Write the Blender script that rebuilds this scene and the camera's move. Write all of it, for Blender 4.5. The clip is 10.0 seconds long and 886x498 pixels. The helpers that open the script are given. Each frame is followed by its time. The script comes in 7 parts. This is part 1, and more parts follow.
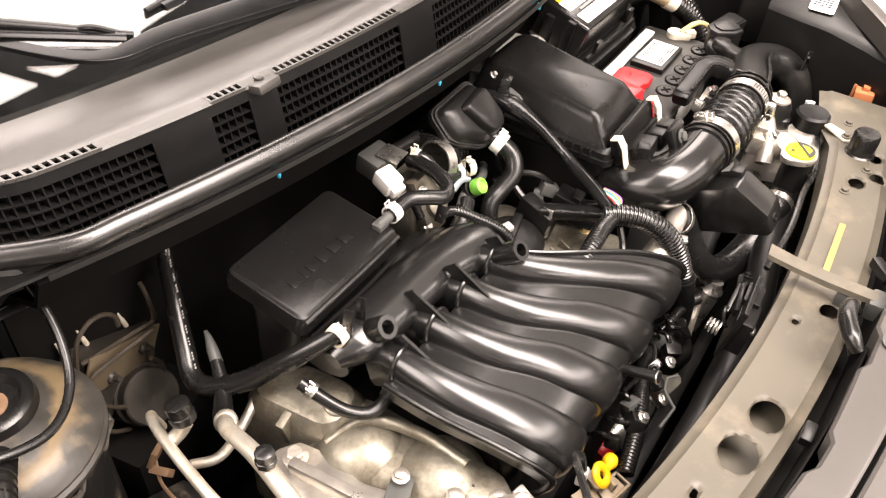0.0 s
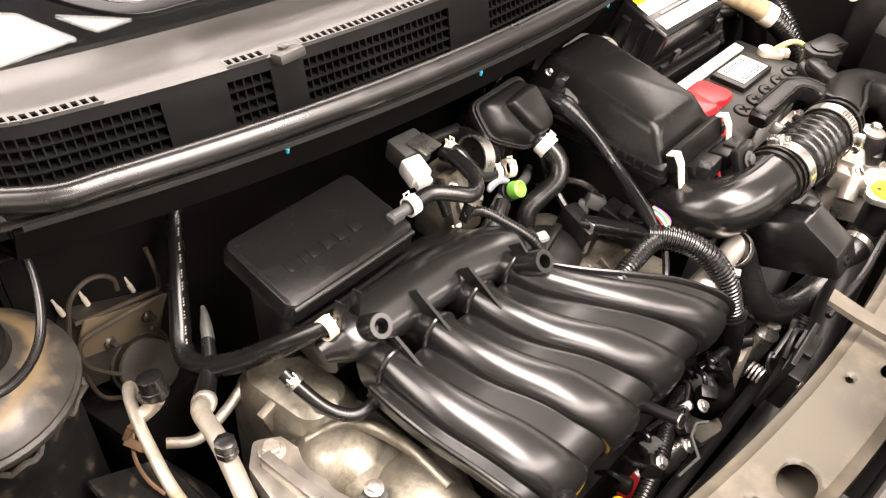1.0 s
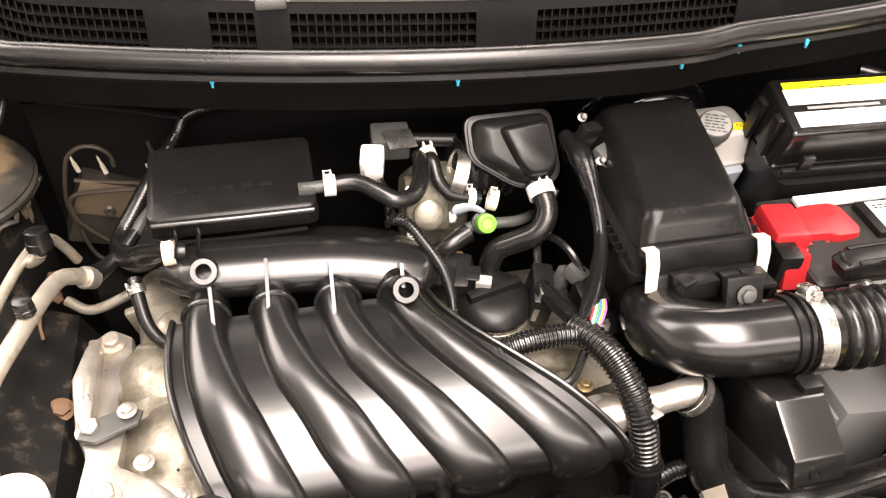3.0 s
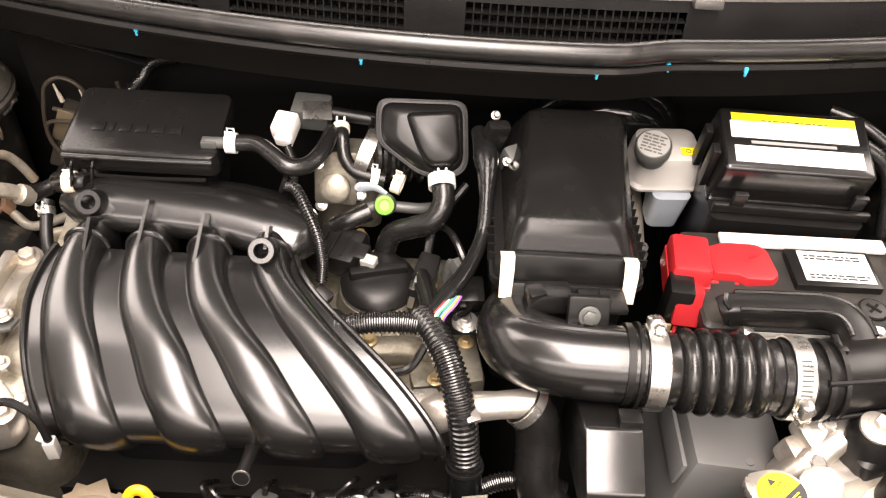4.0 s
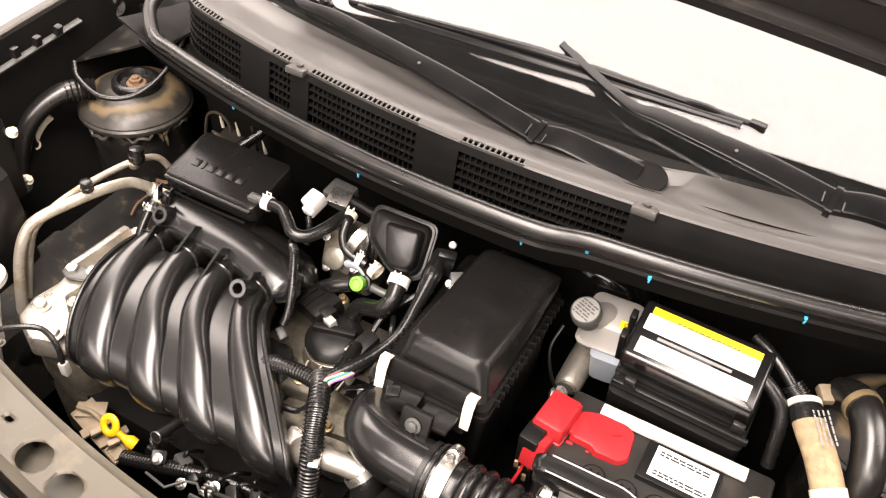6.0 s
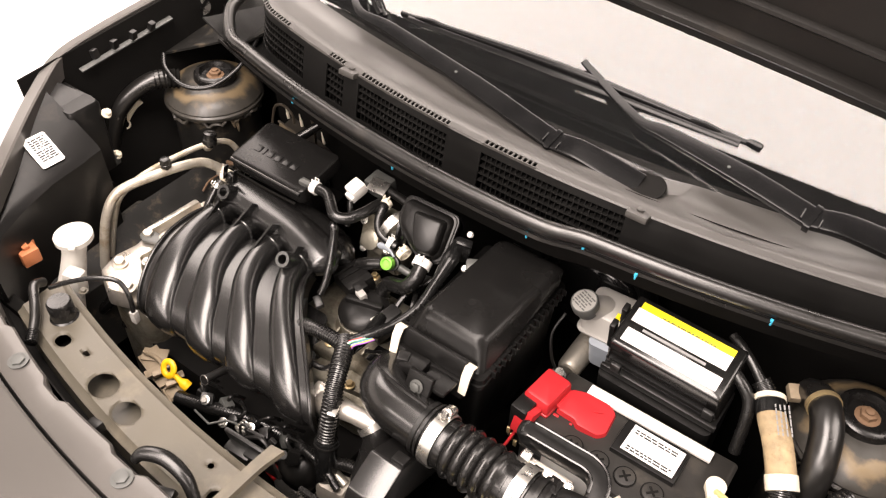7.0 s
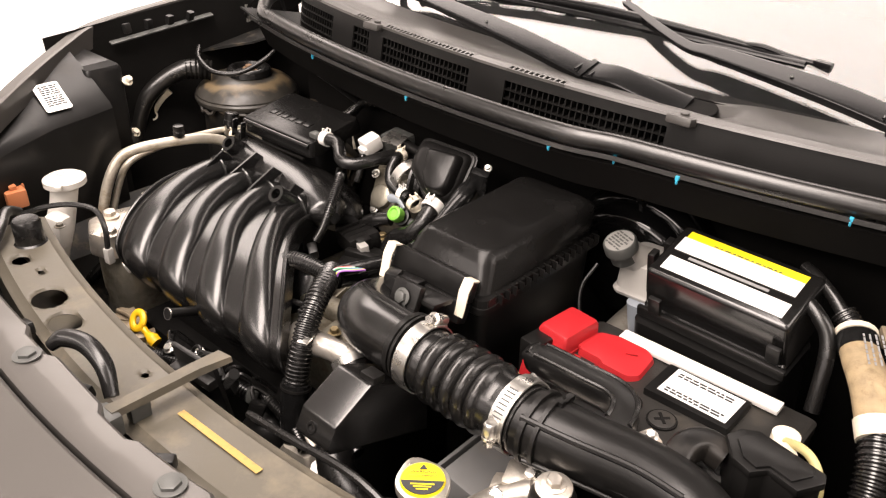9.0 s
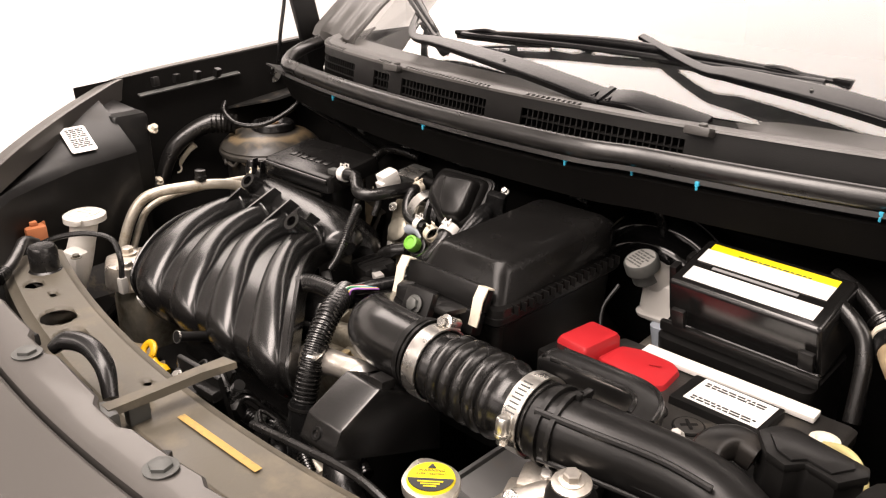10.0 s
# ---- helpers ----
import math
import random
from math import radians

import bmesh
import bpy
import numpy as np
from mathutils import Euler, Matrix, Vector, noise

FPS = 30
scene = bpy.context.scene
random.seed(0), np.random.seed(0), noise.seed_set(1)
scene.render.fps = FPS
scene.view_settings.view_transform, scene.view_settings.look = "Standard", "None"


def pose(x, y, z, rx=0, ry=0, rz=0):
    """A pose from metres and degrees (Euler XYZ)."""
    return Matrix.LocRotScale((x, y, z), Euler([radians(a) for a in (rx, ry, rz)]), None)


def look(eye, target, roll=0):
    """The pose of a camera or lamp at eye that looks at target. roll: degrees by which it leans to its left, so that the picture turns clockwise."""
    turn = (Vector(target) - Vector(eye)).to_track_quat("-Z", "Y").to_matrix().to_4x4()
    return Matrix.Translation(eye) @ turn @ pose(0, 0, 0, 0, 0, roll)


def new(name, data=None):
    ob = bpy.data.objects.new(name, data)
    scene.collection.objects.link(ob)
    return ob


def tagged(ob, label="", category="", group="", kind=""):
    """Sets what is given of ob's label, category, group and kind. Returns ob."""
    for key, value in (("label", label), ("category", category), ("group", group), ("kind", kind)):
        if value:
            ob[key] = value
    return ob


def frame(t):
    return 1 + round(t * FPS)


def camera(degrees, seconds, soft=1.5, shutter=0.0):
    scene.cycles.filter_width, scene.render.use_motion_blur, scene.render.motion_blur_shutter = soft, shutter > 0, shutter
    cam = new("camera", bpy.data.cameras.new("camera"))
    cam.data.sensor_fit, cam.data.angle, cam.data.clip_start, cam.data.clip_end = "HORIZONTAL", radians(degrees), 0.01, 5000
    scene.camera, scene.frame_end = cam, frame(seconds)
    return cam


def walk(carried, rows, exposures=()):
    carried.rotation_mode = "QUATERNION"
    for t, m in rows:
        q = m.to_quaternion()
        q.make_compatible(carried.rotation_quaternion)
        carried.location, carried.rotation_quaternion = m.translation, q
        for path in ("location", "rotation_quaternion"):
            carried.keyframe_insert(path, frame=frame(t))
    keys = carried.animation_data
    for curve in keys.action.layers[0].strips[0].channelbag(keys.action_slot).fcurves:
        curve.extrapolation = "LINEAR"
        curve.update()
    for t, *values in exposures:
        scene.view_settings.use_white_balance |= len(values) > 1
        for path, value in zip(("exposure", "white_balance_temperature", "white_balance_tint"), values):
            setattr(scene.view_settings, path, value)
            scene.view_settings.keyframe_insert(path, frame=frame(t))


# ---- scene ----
cam = camera(56.4, 10.0, soft=1.2)
PATH = [
    (0, (-0.791, 0.011, 1.46), (0.474, 0.762, 0.105), 3.2),
    (0.5, (-0.769, -0.011, 1.433), (0.468, 0.799, 0.086), 4.0),
    (1, (-0.709, -0.026, 1.415), (0.428, 0.911, 0.062), 4.0),
    (1.5, (-0.636, -0.059, 1.419), (0.34, 1.029, 0.054), 3.9),
    (2, (-0.51, -0.107, 1.409), (0.279, 1.117, 0.038), 3.6),
    (2.2, (-0.45, -0.131, 1.403), (0.252, 1.146, 0.033), 3.5),
    (3.3, (-0.241, -0.264, 1.39), (0.029, 1.183, 0.036), 3.2),
    (3.5, (-0.196, -0.278, 1.401), (0.026, 1.163, 0.033), 3.6),
    (4, (-0.045, -0.268, 1.399), (-0.018, 1.182, 0.021), 3.8),
    (4.5, (0.068, -0.266, 1.399), (-0.12, 1.176, 0.026), 3.6),
    (5, (0.165, -0.27, 1.435), (-0.184, 1.153, 0.074), 3.8),
    (5.5, (0.259, -0.256, 1.526), (-0.245, 1.112, 0.158), 4.0),
    (5.7, (0.291, -0.241, 1.566), (-0.276, 1.099, 0.194), 4.0),
    (6.8, (0.431, -0.275, 1.718), (-0.349, 0.931, 0.327), 3.0),
    (7, (0.454, -0.292, 1.715), (-0.349, 0.898, 0.323), 2.7),
    (7.5, (0.495, -0.311, 1.707), (-0.35, 0.849, 0.315), 2.2),
    (8, (0.535, -0.312, 1.669), (-0.35, 0.844, 0.297), 2.0),
    (8.5, (0.575, -0.294, 1.515), (-0.413, 0.906, 0.257), 1.6),
    (9, (0.584, -0.291, 1.34), (-0.57, 1.003, 0.342), 1.2),
    (9.5, (0.599, -0.294, 1.249), (-0.659, 1.036, 0.446), 0.4),
    (10, (0.614, -0.298, 1.239), (-0.673, 1.03, 0.477), 0.2),
]
walk(cam, [(t, look(eye, target, roll)) for t, eye, target, roll in PATH],
     exposures=[(0.0, -0.04), (2.0, -0.03), (3.5, -0.17), (5.0, -0.06), (5.7, -0.16), (6.8, -0.50), (8.0, -0.59), (9.0, -0.70), (10.0, -0.94)])

# ---- world and lamps: a bright white studio with ceiling panels ----
world = bpy.data.worlds.new("studio_world")
scene.world = world
world.use_nodes = True
world.node_tree.nodes["Background"].inputs[0].default_value = (1.0, 0.97, 0.93, 1)
world.node_tree.nodes["Background"].inputs[1].default_value = 0.05


def area(name, x, y, z, sx, sy, power, colour, target):
    lamp = bpy.data.lights.new(name, "AREA")
    lamp.shape, lamp.size, lamp.size_y = "RECTANGLE", sx, sy
    lamp.energy, lamp.color = power, colour
    ob = new(name, lamp)
    ob.matrix_world = look((x, y, z), target)
    return ob


WARM = (1.0, 0.87, 0.80)
for lx, ly, sx, sy, power in ((-0.1, -1.05, 1.2, 2.7, 285), (0.0, -3.35, 6.0, 1.1, 330), (0.0, 2.0, 7.5, 3.3, 946)):
    area("ceiling_panel_light", lx, ly, 3.1, sx, sy, power, WARM, (lx, ly + 0.0001, 0))

# fill lamp added before the front wall; no opening is known there
area("front_fill_light", 0.0, -4.93, 1.80, 6.0, 1.6, 70, (1.0, 0.88, 0.81), (0, 0, 1.80))


# ---- materials ----
def mat(name, colour, rough=0.5, metal=0.0, vary=0.25, scale=30.0, bump=0.15, bscale=400.0, dust=None, amount=0.0,
        dscale=14.0, coat=0.0, spec=0.5, trans=0.0, rvar=0.1, crough=0.08):
    """A surface with grain, blotches, fine relief and, where given, patches of dust."""
    m = bpy.data.materials.new(name)
    m.use_nodes = True
    nt = m.node_tree
    b = nt.nodes["Principled BSDF"]
    co = nt.nodes.new("ShaderNodeTexCoord")
    n1 = nt.nodes.new("ShaderNodeTexNoise")
    n1.inputs["Scale"].default_value, n1.inputs["Detail"].default_value = scale, 6
    n2 = nt.nodes.new("ShaderNodeTexNoise")
    n2.inputs["Scale"].default_value, n2.inputs["Detail"].default_value = bscale, 4
    for n in (n1, n2):
        nt.links.new(co.outputs["Object"], n.inputs["Vector"])
    mix = nt.nodes.new("ShaderNodeMix")
    mix.data_type = "RGBA"
    mix.inputs[6].default_value = (*[c * (1 - vary) for c in colour], 1)
    mix.inputs[7].default_value = (*[min(1, c * (1 + vary)) for c in colour], 1)
    nt.links.new(n1.outputs["Fac"], mix.inputs[0])
    out = mix.outputs[2]
    rr = nt.nodes.new("ShaderNodeMapRange")
    rr.inputs["From Min"].default_value, rr.inputs["From Max"].default_value = 0.3, 0.7
    rr.inputs["To Min"].default_value, rr.inputs["To Max"].default_value = max(0.02, rough - rvar), min(1, rough + rvar)
    nt.links.new(n1.outputs["Fac"], rr.inputs["Value"])
    rough_out = rr.outputs[0]
    if dust:
        n3 = nt.nodes.new("ShaderNodeTexNoise")
        n3.inputs["Scale"].default_value, n3.inputs["Detail"].default_value = dscale, 8
        n3.inputs["Roughness"].default_value = 0.65
        nt.links.new(co.outputs["Object"], n3.inputs["Vector"])
        ramp = nt.nodes.new("ShaderNodeMapRange")
        ramp.inputs["From Min"].default_value, ramp.inputs["From Max"].default_value = 0.62 - 0.4 * amount, 0.82 - 0.4 * amount
        ramp.inputs["To Max"].default_value = min(1.0, 0.35 + amount)
        nt.links.new(n3.outputs["Fac"], ramp.inputs["Value"])
        mx = nt.nodes.new("ShaderNodeMix")
        mx.data_type = "RGBA"
        nt.links.new(ramp.outputs[0], mx.inputs[0])
        nt.links.new(out, mx.inputs[6])
        mx.inputs[7].default_value = (*dust, 1)
        out = mx.outputs[2]
        mr = nt.nodes.new("ShaderNodeMix")
        nt.links.new(ramp.outputs[0], mr.inputs[0])
        nt.links.new(rough_out, mr.inputs[2])
        mr.inputs[3].default_value = 0.85
        rough_out = mr.outputs[0]
    nt.links.new(out, b.inputs["Base Color"])
    nt.links.new(rough_out, b.inputs["Roughness"])
    b.inputs["Metallic"].default_value = metal
    b.inputs["Specular IOR Level"].default_value = spec
    b.inputs["Coat Weight"].default_value = coat
    b.inputs["Coat Roughness"].default_value = crough
    b.inputs["Transmission Weight"].default_value = trans
    if bump:
        bp = nt.nodes.new("ShaderNodeBump")
        bp.inputs["Strength"].default_value, bp.inputs["Distance"].default_value = bump, 0.0006
        nt.links.new(n2.outputs["Fac"], bp.inputs["Height"])
        nt.links.new(bp.outputs[0], b.inputs["Normal"])
    return m


DUST = (0.24, 0.19, 0.13)
M_MANI = mat("satin_black_composite", (0.0085, 0.0082, 0.0079), 0.255, vary=0.12, bump=0.04, bscale=900, rvar=0.015, spec=0.85)
M_BLK = mat("black_plastic", (0.0075, 0.0072, 0.0069), 0.34, spec=0.34, rvar=0.04, vary=0.3, bump=0.12, bscale=700, dust=(0.05, 0.042, 0.034), amount=0.08)
M_GRAIN = mat("grained_black_plastic", (0.0080, 0.0077, 0.0074), 0.25, vary=0.2, spec=0.25, bump=0.14, bscale=520, rvar=0.04)
M_GLOSS = mat("glossy_black_plastic", (0.008, 0.0077, 0.0074), 0.22, vary=0.2, bump=0.05, spec=0.8, rvar=0.04)
M_RUB = mat("black_rubber", (0.008, 0.0077, 0.0074), 0.27, spec=0.6, vary=0.2, bump=0.05, bscale=600, rvar=0.025)
M_SEAL = mat("dusty_rubber_seal", (0.010, 0.0094, 0.0087), 0.30, spec=0.8, vary=0.2, scale=18, rvar=0.04, bump=0.1, dust=(0.08, 0.07, 0.06), amount=0.07)
# one cowl plastic in two tones: upper faces lit, upright faces shaded
M_COWL_LIT = mat("grey_trim_plastic_lit", (0.042, 0.039, 0.0355), 0.38, spec=0.8, vary=0.18, scale=9, bump=0.3, bscale=900, rvar=0.06)
M_COWL_SHADE = mat("grained_trim_plastic_shaded", (0.0075, 0.0072, 0.0068), 0.45, spec=0.3, vary=0.2, scale=14, bump=0.3, bscale=900)
# near-black that paints in the shade of gaps and deep parts; also the glass border
M_CAV = mat("black_and_cavity_shade", (0.012, 0.0115, 0.011), 0.8, bump=0, spec=0.05)
M_BAY = mat("near_black_bay", (0.0095, 0.0091, 0.0086), 0.7, spec=0.0, vary=0.4, scale=10, bump=0.05, dust=(0.020, 0.017, 0.013), amount=0.02, dscale=9)
M_TOWER = mat("muddy_strut_paint", (0.045, 0.041, 0.035), 0.42, vary=0.65, scale=34, bump=0.7, bscale=150, dust=(0.29, 0.215, 0.13), amount=0.29, dscale=21)
M_WALLMUD = mat("mud_splashed_bay_paint", (0.012, 0.0115, 0.0105), 0.5, spec=0.3, vary=0.5, scale=30, bump=0.5, bscale=160, dust=(0.20, 0.155, 0.10), amount=0.16, dscale=30)
M_MOTOR = mat("grimy_motor_steel", (0.05, 0.045, 0.038), 0.42, metal=0.3, vary=0.4, scale=30, bump=0.3, bscale=240, dust=(0.12, 0.095, 0.065), amount=0.2)
M_TIE = mat("dusty_painted_steel", (0.088, 0.078, 0.059), 0.5, vary=0.22, scale=16, bump=0.2, bscale=260, dust=(0.23, 0.192, 0.135), amount=0.22)
M_PAINT = mat("grey_metallic_paint", (0.087, 0.081, 0.075), 0.42, metal=0.35, vary=0.06, scale=5, bump=0.04, bscale=1500, coat=0.25, rvar=0.03)
M_ALU = mat("cast_aluminium", (0.44, 0.41, 0.355), 0.48, metal=0.75, vary=0.3, scale=26, bump=0.5, bscale=260, dust=(0.20, 0.15, 0.09), amount=0.28, dscale=22)
M_ALUB = mat("bright_aluminium", (0.64, 0.60, 0.54), 0.34, metal=0.85, vary=0.25, scale=30, bump=0.5, bscale=260, dust=(0.24, 0.175, 0.10), amount=0.28, dscale=20)
M_STEEL = mat("zinc_steel", (0.66, 0.64, 0.60), 0.3, metal=0.95, vary=0.15, scale=60, bump=0.1)
M_GOLD = mat("yellow_zinc_steel", (0.48, 0.37, 0.20), 0.4, metal=0.7, vary=0.25, scale=60, bump=0.2)
M_PIPE = mat("dirty_aluminium_pipe", (0.57, 0.53, 0.45), 0.38, metal=0.65, vary=0.25, scale=30, bump=0.2, dust=(0.26, 0.18, 0.09), amount=0.36, dscale=26)
M_TAN = mat("tan_dusty_steel", (0.30, 0.24, 0.165), 0.55, metal=0.2, vary=0.3, scale=40, bump=0.3, bscale=300, dust=(0.14, 0.11, 0.075), amount=0.2, dscale=40)
M_RUST = mat("rusty_steel", (0.17, 0.10, 0.055), 0.75, vary=0.5, scale=40, bump=0.5, bscale=300)
M_WHITE = mat("white_plastic", (0.78, 0.76, 0.72), 0.42, vary=0.05, scale=40, bump=0.05)
M_AGED = mat("dusty_white_plastic", (0.56, 0.54, 0.50), 0.5, vary=0.12, scale=40, bump=0.1, dust=(0.36, 0.30, 0.22), amount=0.22, dscale=40)
M_EARTH = mat("yellowed_cable_sheath", (0.52, 0.45, 0.20), 0.5, vary=0.15, scale=40, bump=0.1)
M_CREAM = mat("aged_cream_plastic", (0.70, 0.64, 0.52), 0.5, vary=0.12, scale=40, bump=0.1, dust=(0.45, 0.33, 0.18), amount=0.2, dscale=30)
M_TANK = mat("translucent_tank_plastic", (0.40, 0.385, 0.36), 0.38, vary=0.08, scale=20, bump=0.08, spec=0.4)
M_TANKB = mat("bluish_tank_plastic", (0.30, 0.33, 0.37), 0.35, vary=0.1, scale=20, bump=0.08)
M_RED = mat("red_plastic", (0.44, 0.020, 0.025), 0.36, vary=0.08, scale=25, bump=0.12, bscale=500)
M_YEL = mat("yellow_plastic", (0.86, 0.50, 0.01), 0.4, vary=0.08, scale=40, bump=0.08)
M_GRN = mat("green_plastic", (0.20, 0.52, 0.06), 0.45, vary=0.1, scale=40, bump=0.1)
M_ORG = mat("orange_connector_plastic", (0.48, 0.17, 0.07), 0.5, vary=0.15, scale=30, bump=0.15, dust=(0.30, 0.20, 0.12), amount=0.2)
M_GREY = mat("grey_connector_plastic", (0.33, 0.32, 0.30), 0.5, vary=0.1, scale=40, bump=0.1)
M_DGREY = mat("dark_grey_plastic", (0.07, 0.072, 0.068), 0.4, vary=0.15, scale=30, bump=0.2)
M_LINE = mat("brown_coated_steel", (0.045, 0.036, 0.026), 0.4, vary=0.3, scale=40, bump=0.1)
M_BOOST = mat("gloss_black_enamel", (0.005, 0.005, 0.005), 0.1, spec=0.5, rvar=0.02, bump=0.03)
M_CAPF = mat("worn_grey_cap_plastic", (0.24, 0.235, 0.22), 0.5, vary=0.15, scale=60, bump=0.2)
M_CASE = mat("stained_cast_aluminium", (0.265, 0.248, 0.202), 0.38, metal=0.75, vary=0.55, scale=30, bump=0.9, bscale=170, dust=(0.105, 0.085, 0.055), amount=0.47, dscale=22)
M_LID = mat("dusty_battery_plastic", (0.022, 0.0205, 0.0185), 0.48, vary=0.3, scale=24, bump=0.3, dust=(0.10, 0.085, 0.065), amount=0.2)
M_LABEL = mat("white_paper_label", (0.84, 0.83, 0.80), 0.5, vary=0.03, scale=30, bump=0.02)
M_LYEL = mat("yellow_label_print", (0.90, 0.74, 0.01), 0.5, vary=0.03, bump=0.02)
M_INK = mat("dark_print", (0.03, 0.03, 0.03), 0.6, bump=0)
M_INKG = mat("grey_print", (0.25, 0.25, 0.25), 0.6, bump=0)
M_CYAN = mat("blue_clip_plastic", (0.05, 0.42, 0.62), 0.4, bump=0.05)
M_OCHRE = mat("ochre_paint_mark", (0.42, 0.27, 0.07), 0.6, vary=0.35, scale=120, bump=0.1, dust=(0.15, 0.12, 0.09), amount=0.3, dscale=120)
M_KRAFT = mat("stained_cloth_sleeve", (0.33, 0.25, 0.145), 0.75, vary=0.6, scale=70, bump=0.6, bscale=500, dust=(0.14, 0.09, 0.045), amount=0.3, dscale=60)
M_LOOM = mat("convoluted_loom_plastic", (0.008, 0.0077, 0.0074), 0.25, vary=0.2, bump=0.05, spec=0.9, rvar=0.04)
M_TAPE = mat("black_vinyl_tape", (0.008, 0.008, 0.008), 0.2, spec=0.3, vary=0.25, scale=60, bump=0.9, bscale=110)
M_ARM = mat("satin_black_steel", (0.006, 0.006, 0.0062), 0.24, vary=0.15, bump=0.04, spec=0.26, rvar=0.03)
M_WALL = mat("white_studio_wall", (0.80, 0.79, 0.78), 0.7, vary=0.02, scale=3, bump=0.05)
# south wall and ceiling are out of view, greyed to cut bounced light
M_WALLD = mat("grey_unseen_wall", (0.20, 0.20, 0.20), 0.7, vary=0.05, scale=3, bump=0.05)
M_CEIL = mat("grey_studio_ceiling", (0.30, 0.295, 0.29), 0.7, vary=0.03, scale=3, bump=0.05)
M_FLOOR = mat("white_studio_floor", (0.72, 0.71, 0.70), 0.4, vary=0.03, scale=3, bump=0.05)
M_DASH = mat("dashboard_vinyl", (0.003, 0.003, 0.003), 0.6, vary=0.1, bump=0.3, spec=0.03)
M_HOODIN = mat("hood_inner_paint", (0.012, 0.011, 0.010), 0.4, spec=0.3, vary=0.3, scale=6, bump=0.05, dust=(0.06, 0.05, 0.04), amount=0.15)
M_WIRES = [mat("wire_" + n, c, 0.4, bump=0) for n, c in
           (("red", (0.45, 0.05, 0.05)), ("white", (0.7, 0.7, 0.68)), ("green", (0.1, 0.35, 0.16)), ("blue", (0.10, 0.2, 0.5)),
            ("yellow", (0.75, 0.6, 0.05)), ("violet", (0.35, 0.12, 0.5)))]



def ring_mud(m, cx, cy, r0, r1, colour):
    """A dried ring of mud round the point (cx, cy) of the part's own space."""
    nt = m.node_tree
    b = nt.nodes["Principled BSDF"]
    co = nt.nodes.new("ShaderNodeTexCoord")
    flat = nt.nodes.new("ShaderNodeVectorMath")
    flat.operation = "MULTIPLY"
    flat.inputs[1].default_value = (1, 1, 0)
    far = nt.nodes.new("ShaderNodeVectorMath")
    far.operation = "DISTANCE"
    far.inputs[1].default_value = (cx, cy, 0)
    wob = nt.nodes.new("ShaderNodeTexNoise")
    wob.inputs["Scale"].default_value, wob.inputs["Detail"].default_value = 26, 6
    nt.links.new(co.outputs["Object"], flat.inputs[0])
    nt.links.new(flat.outputs[0], far.inputs[0])
    nt.links.new(co.outputs["Object"], wob.inputs["Vector"])
    add = nt.nodes.new("ShaderNodeMath")
    add.operation = "MULTIPLY_ADD"
    add.inputs[1].default_value = 0.045
    nt.links.new(wob.outputs["Fac"], add.inputs[0])
    nt.links.new(far.outputs["Value"], add.inputs[2])
    ramp = nt.nodes.new("ShaderNodeValToRGB")
    el = ramp.color_ramp.elements
    mid = (r0 + r1) / 2 + 0.0225
    el[0].position, el[0].color = 0.0, (0, 0, 0, 1)
    el[1].position, el[1].color = 1.0, (0, 0, 0, 1)
    for pos, v in ((0.3, 0.0), (0.45, 0.85), (0.6, 0.7), (0.75, 0.0)):
        e = el.new(pos)
        e.color = (v, v, v, 1)
    scl = nt.nodes.new("ShaderNodeMapRange")
    scl.inputs["From Min"].default_value, scl.inputs["From Max"].default_value = mid - (r1 - r0), mid + (r1 - r0)
    nt.links.new(add.outputs[0], scl.inputs["Value"])
    nt.links.new(scl.outputs[0], ramp.inputs[0])
    mx = nt.nodes.new("ShaderNodeMix")
    mx.data_type = "RGBA"
    old = b.inputs["Base Color"].links[0].from_socket
    nt.links.new(ramp.outputs[0], mx.inputs[0])
    nt.links.new(old, mx.inputs[6])
    mx.inputs[7].default_value = (*colour, 1)
    nt.links.new(mx.outputs[2], b.inputs["Base Color"])
    return m


M_GLASS = bpy.data.materials.new("windshield_glass")
M_GLASS.use_nodes = True
g = M_GLASS.node_tree.nodes["Principled BSDF"]
g.inputs["Base Color"].default_value = (0.93, 0.94, 0.94, 1)
g.inputs["Roughness"].default_value = 0.0
g.inputs["Transmission Weight"].default_value = 1.0
g.inputs["IOR"].default_value = 1.6


# ---- shapes ----
def V(*a):
    return Vector(a)


def shade(bm, angle=38):
    bmesh.ops.recalc_face_normals(bm, faces=bm.faces)
    for f in bm.faces:
        f.smooth = True
    lim = radians(angle)
    for e in bm.edges:
        if len(e.link_faces) == 2:
            e.smooth = e.calc_face_angle(0) < lim
    return bm


ORIGIN = {}


def thing(name, at, label, category, group="", kind=""):
    ob = new(name)
    ob.empty_display_size = 0.02
    ob.location = at
    ORIGIN[ob.name] = Vector(at)
    return tagged(ob, label, category, group, kind)


def part(name, bm, material, parent, label="", angle=38):
    """One mesh under a thing or a part; bm is in world coordinates."""
    shade(bm, angle)
    o = ORIGIN[parent.name] if parent else V(0, 0, 0)
    for v in bm.verts:
        v.co -= o
    me = bpy.data.meshes.new(name)
    bm.to_mesh(me)
    bm.free()
    me.materials.append(material)
    ob = new(name, me)
    if parent:
        ob.parent = parent
    ORIGIN[ob.name] = o
    if label:
        tagged(ob, label)
    return ob


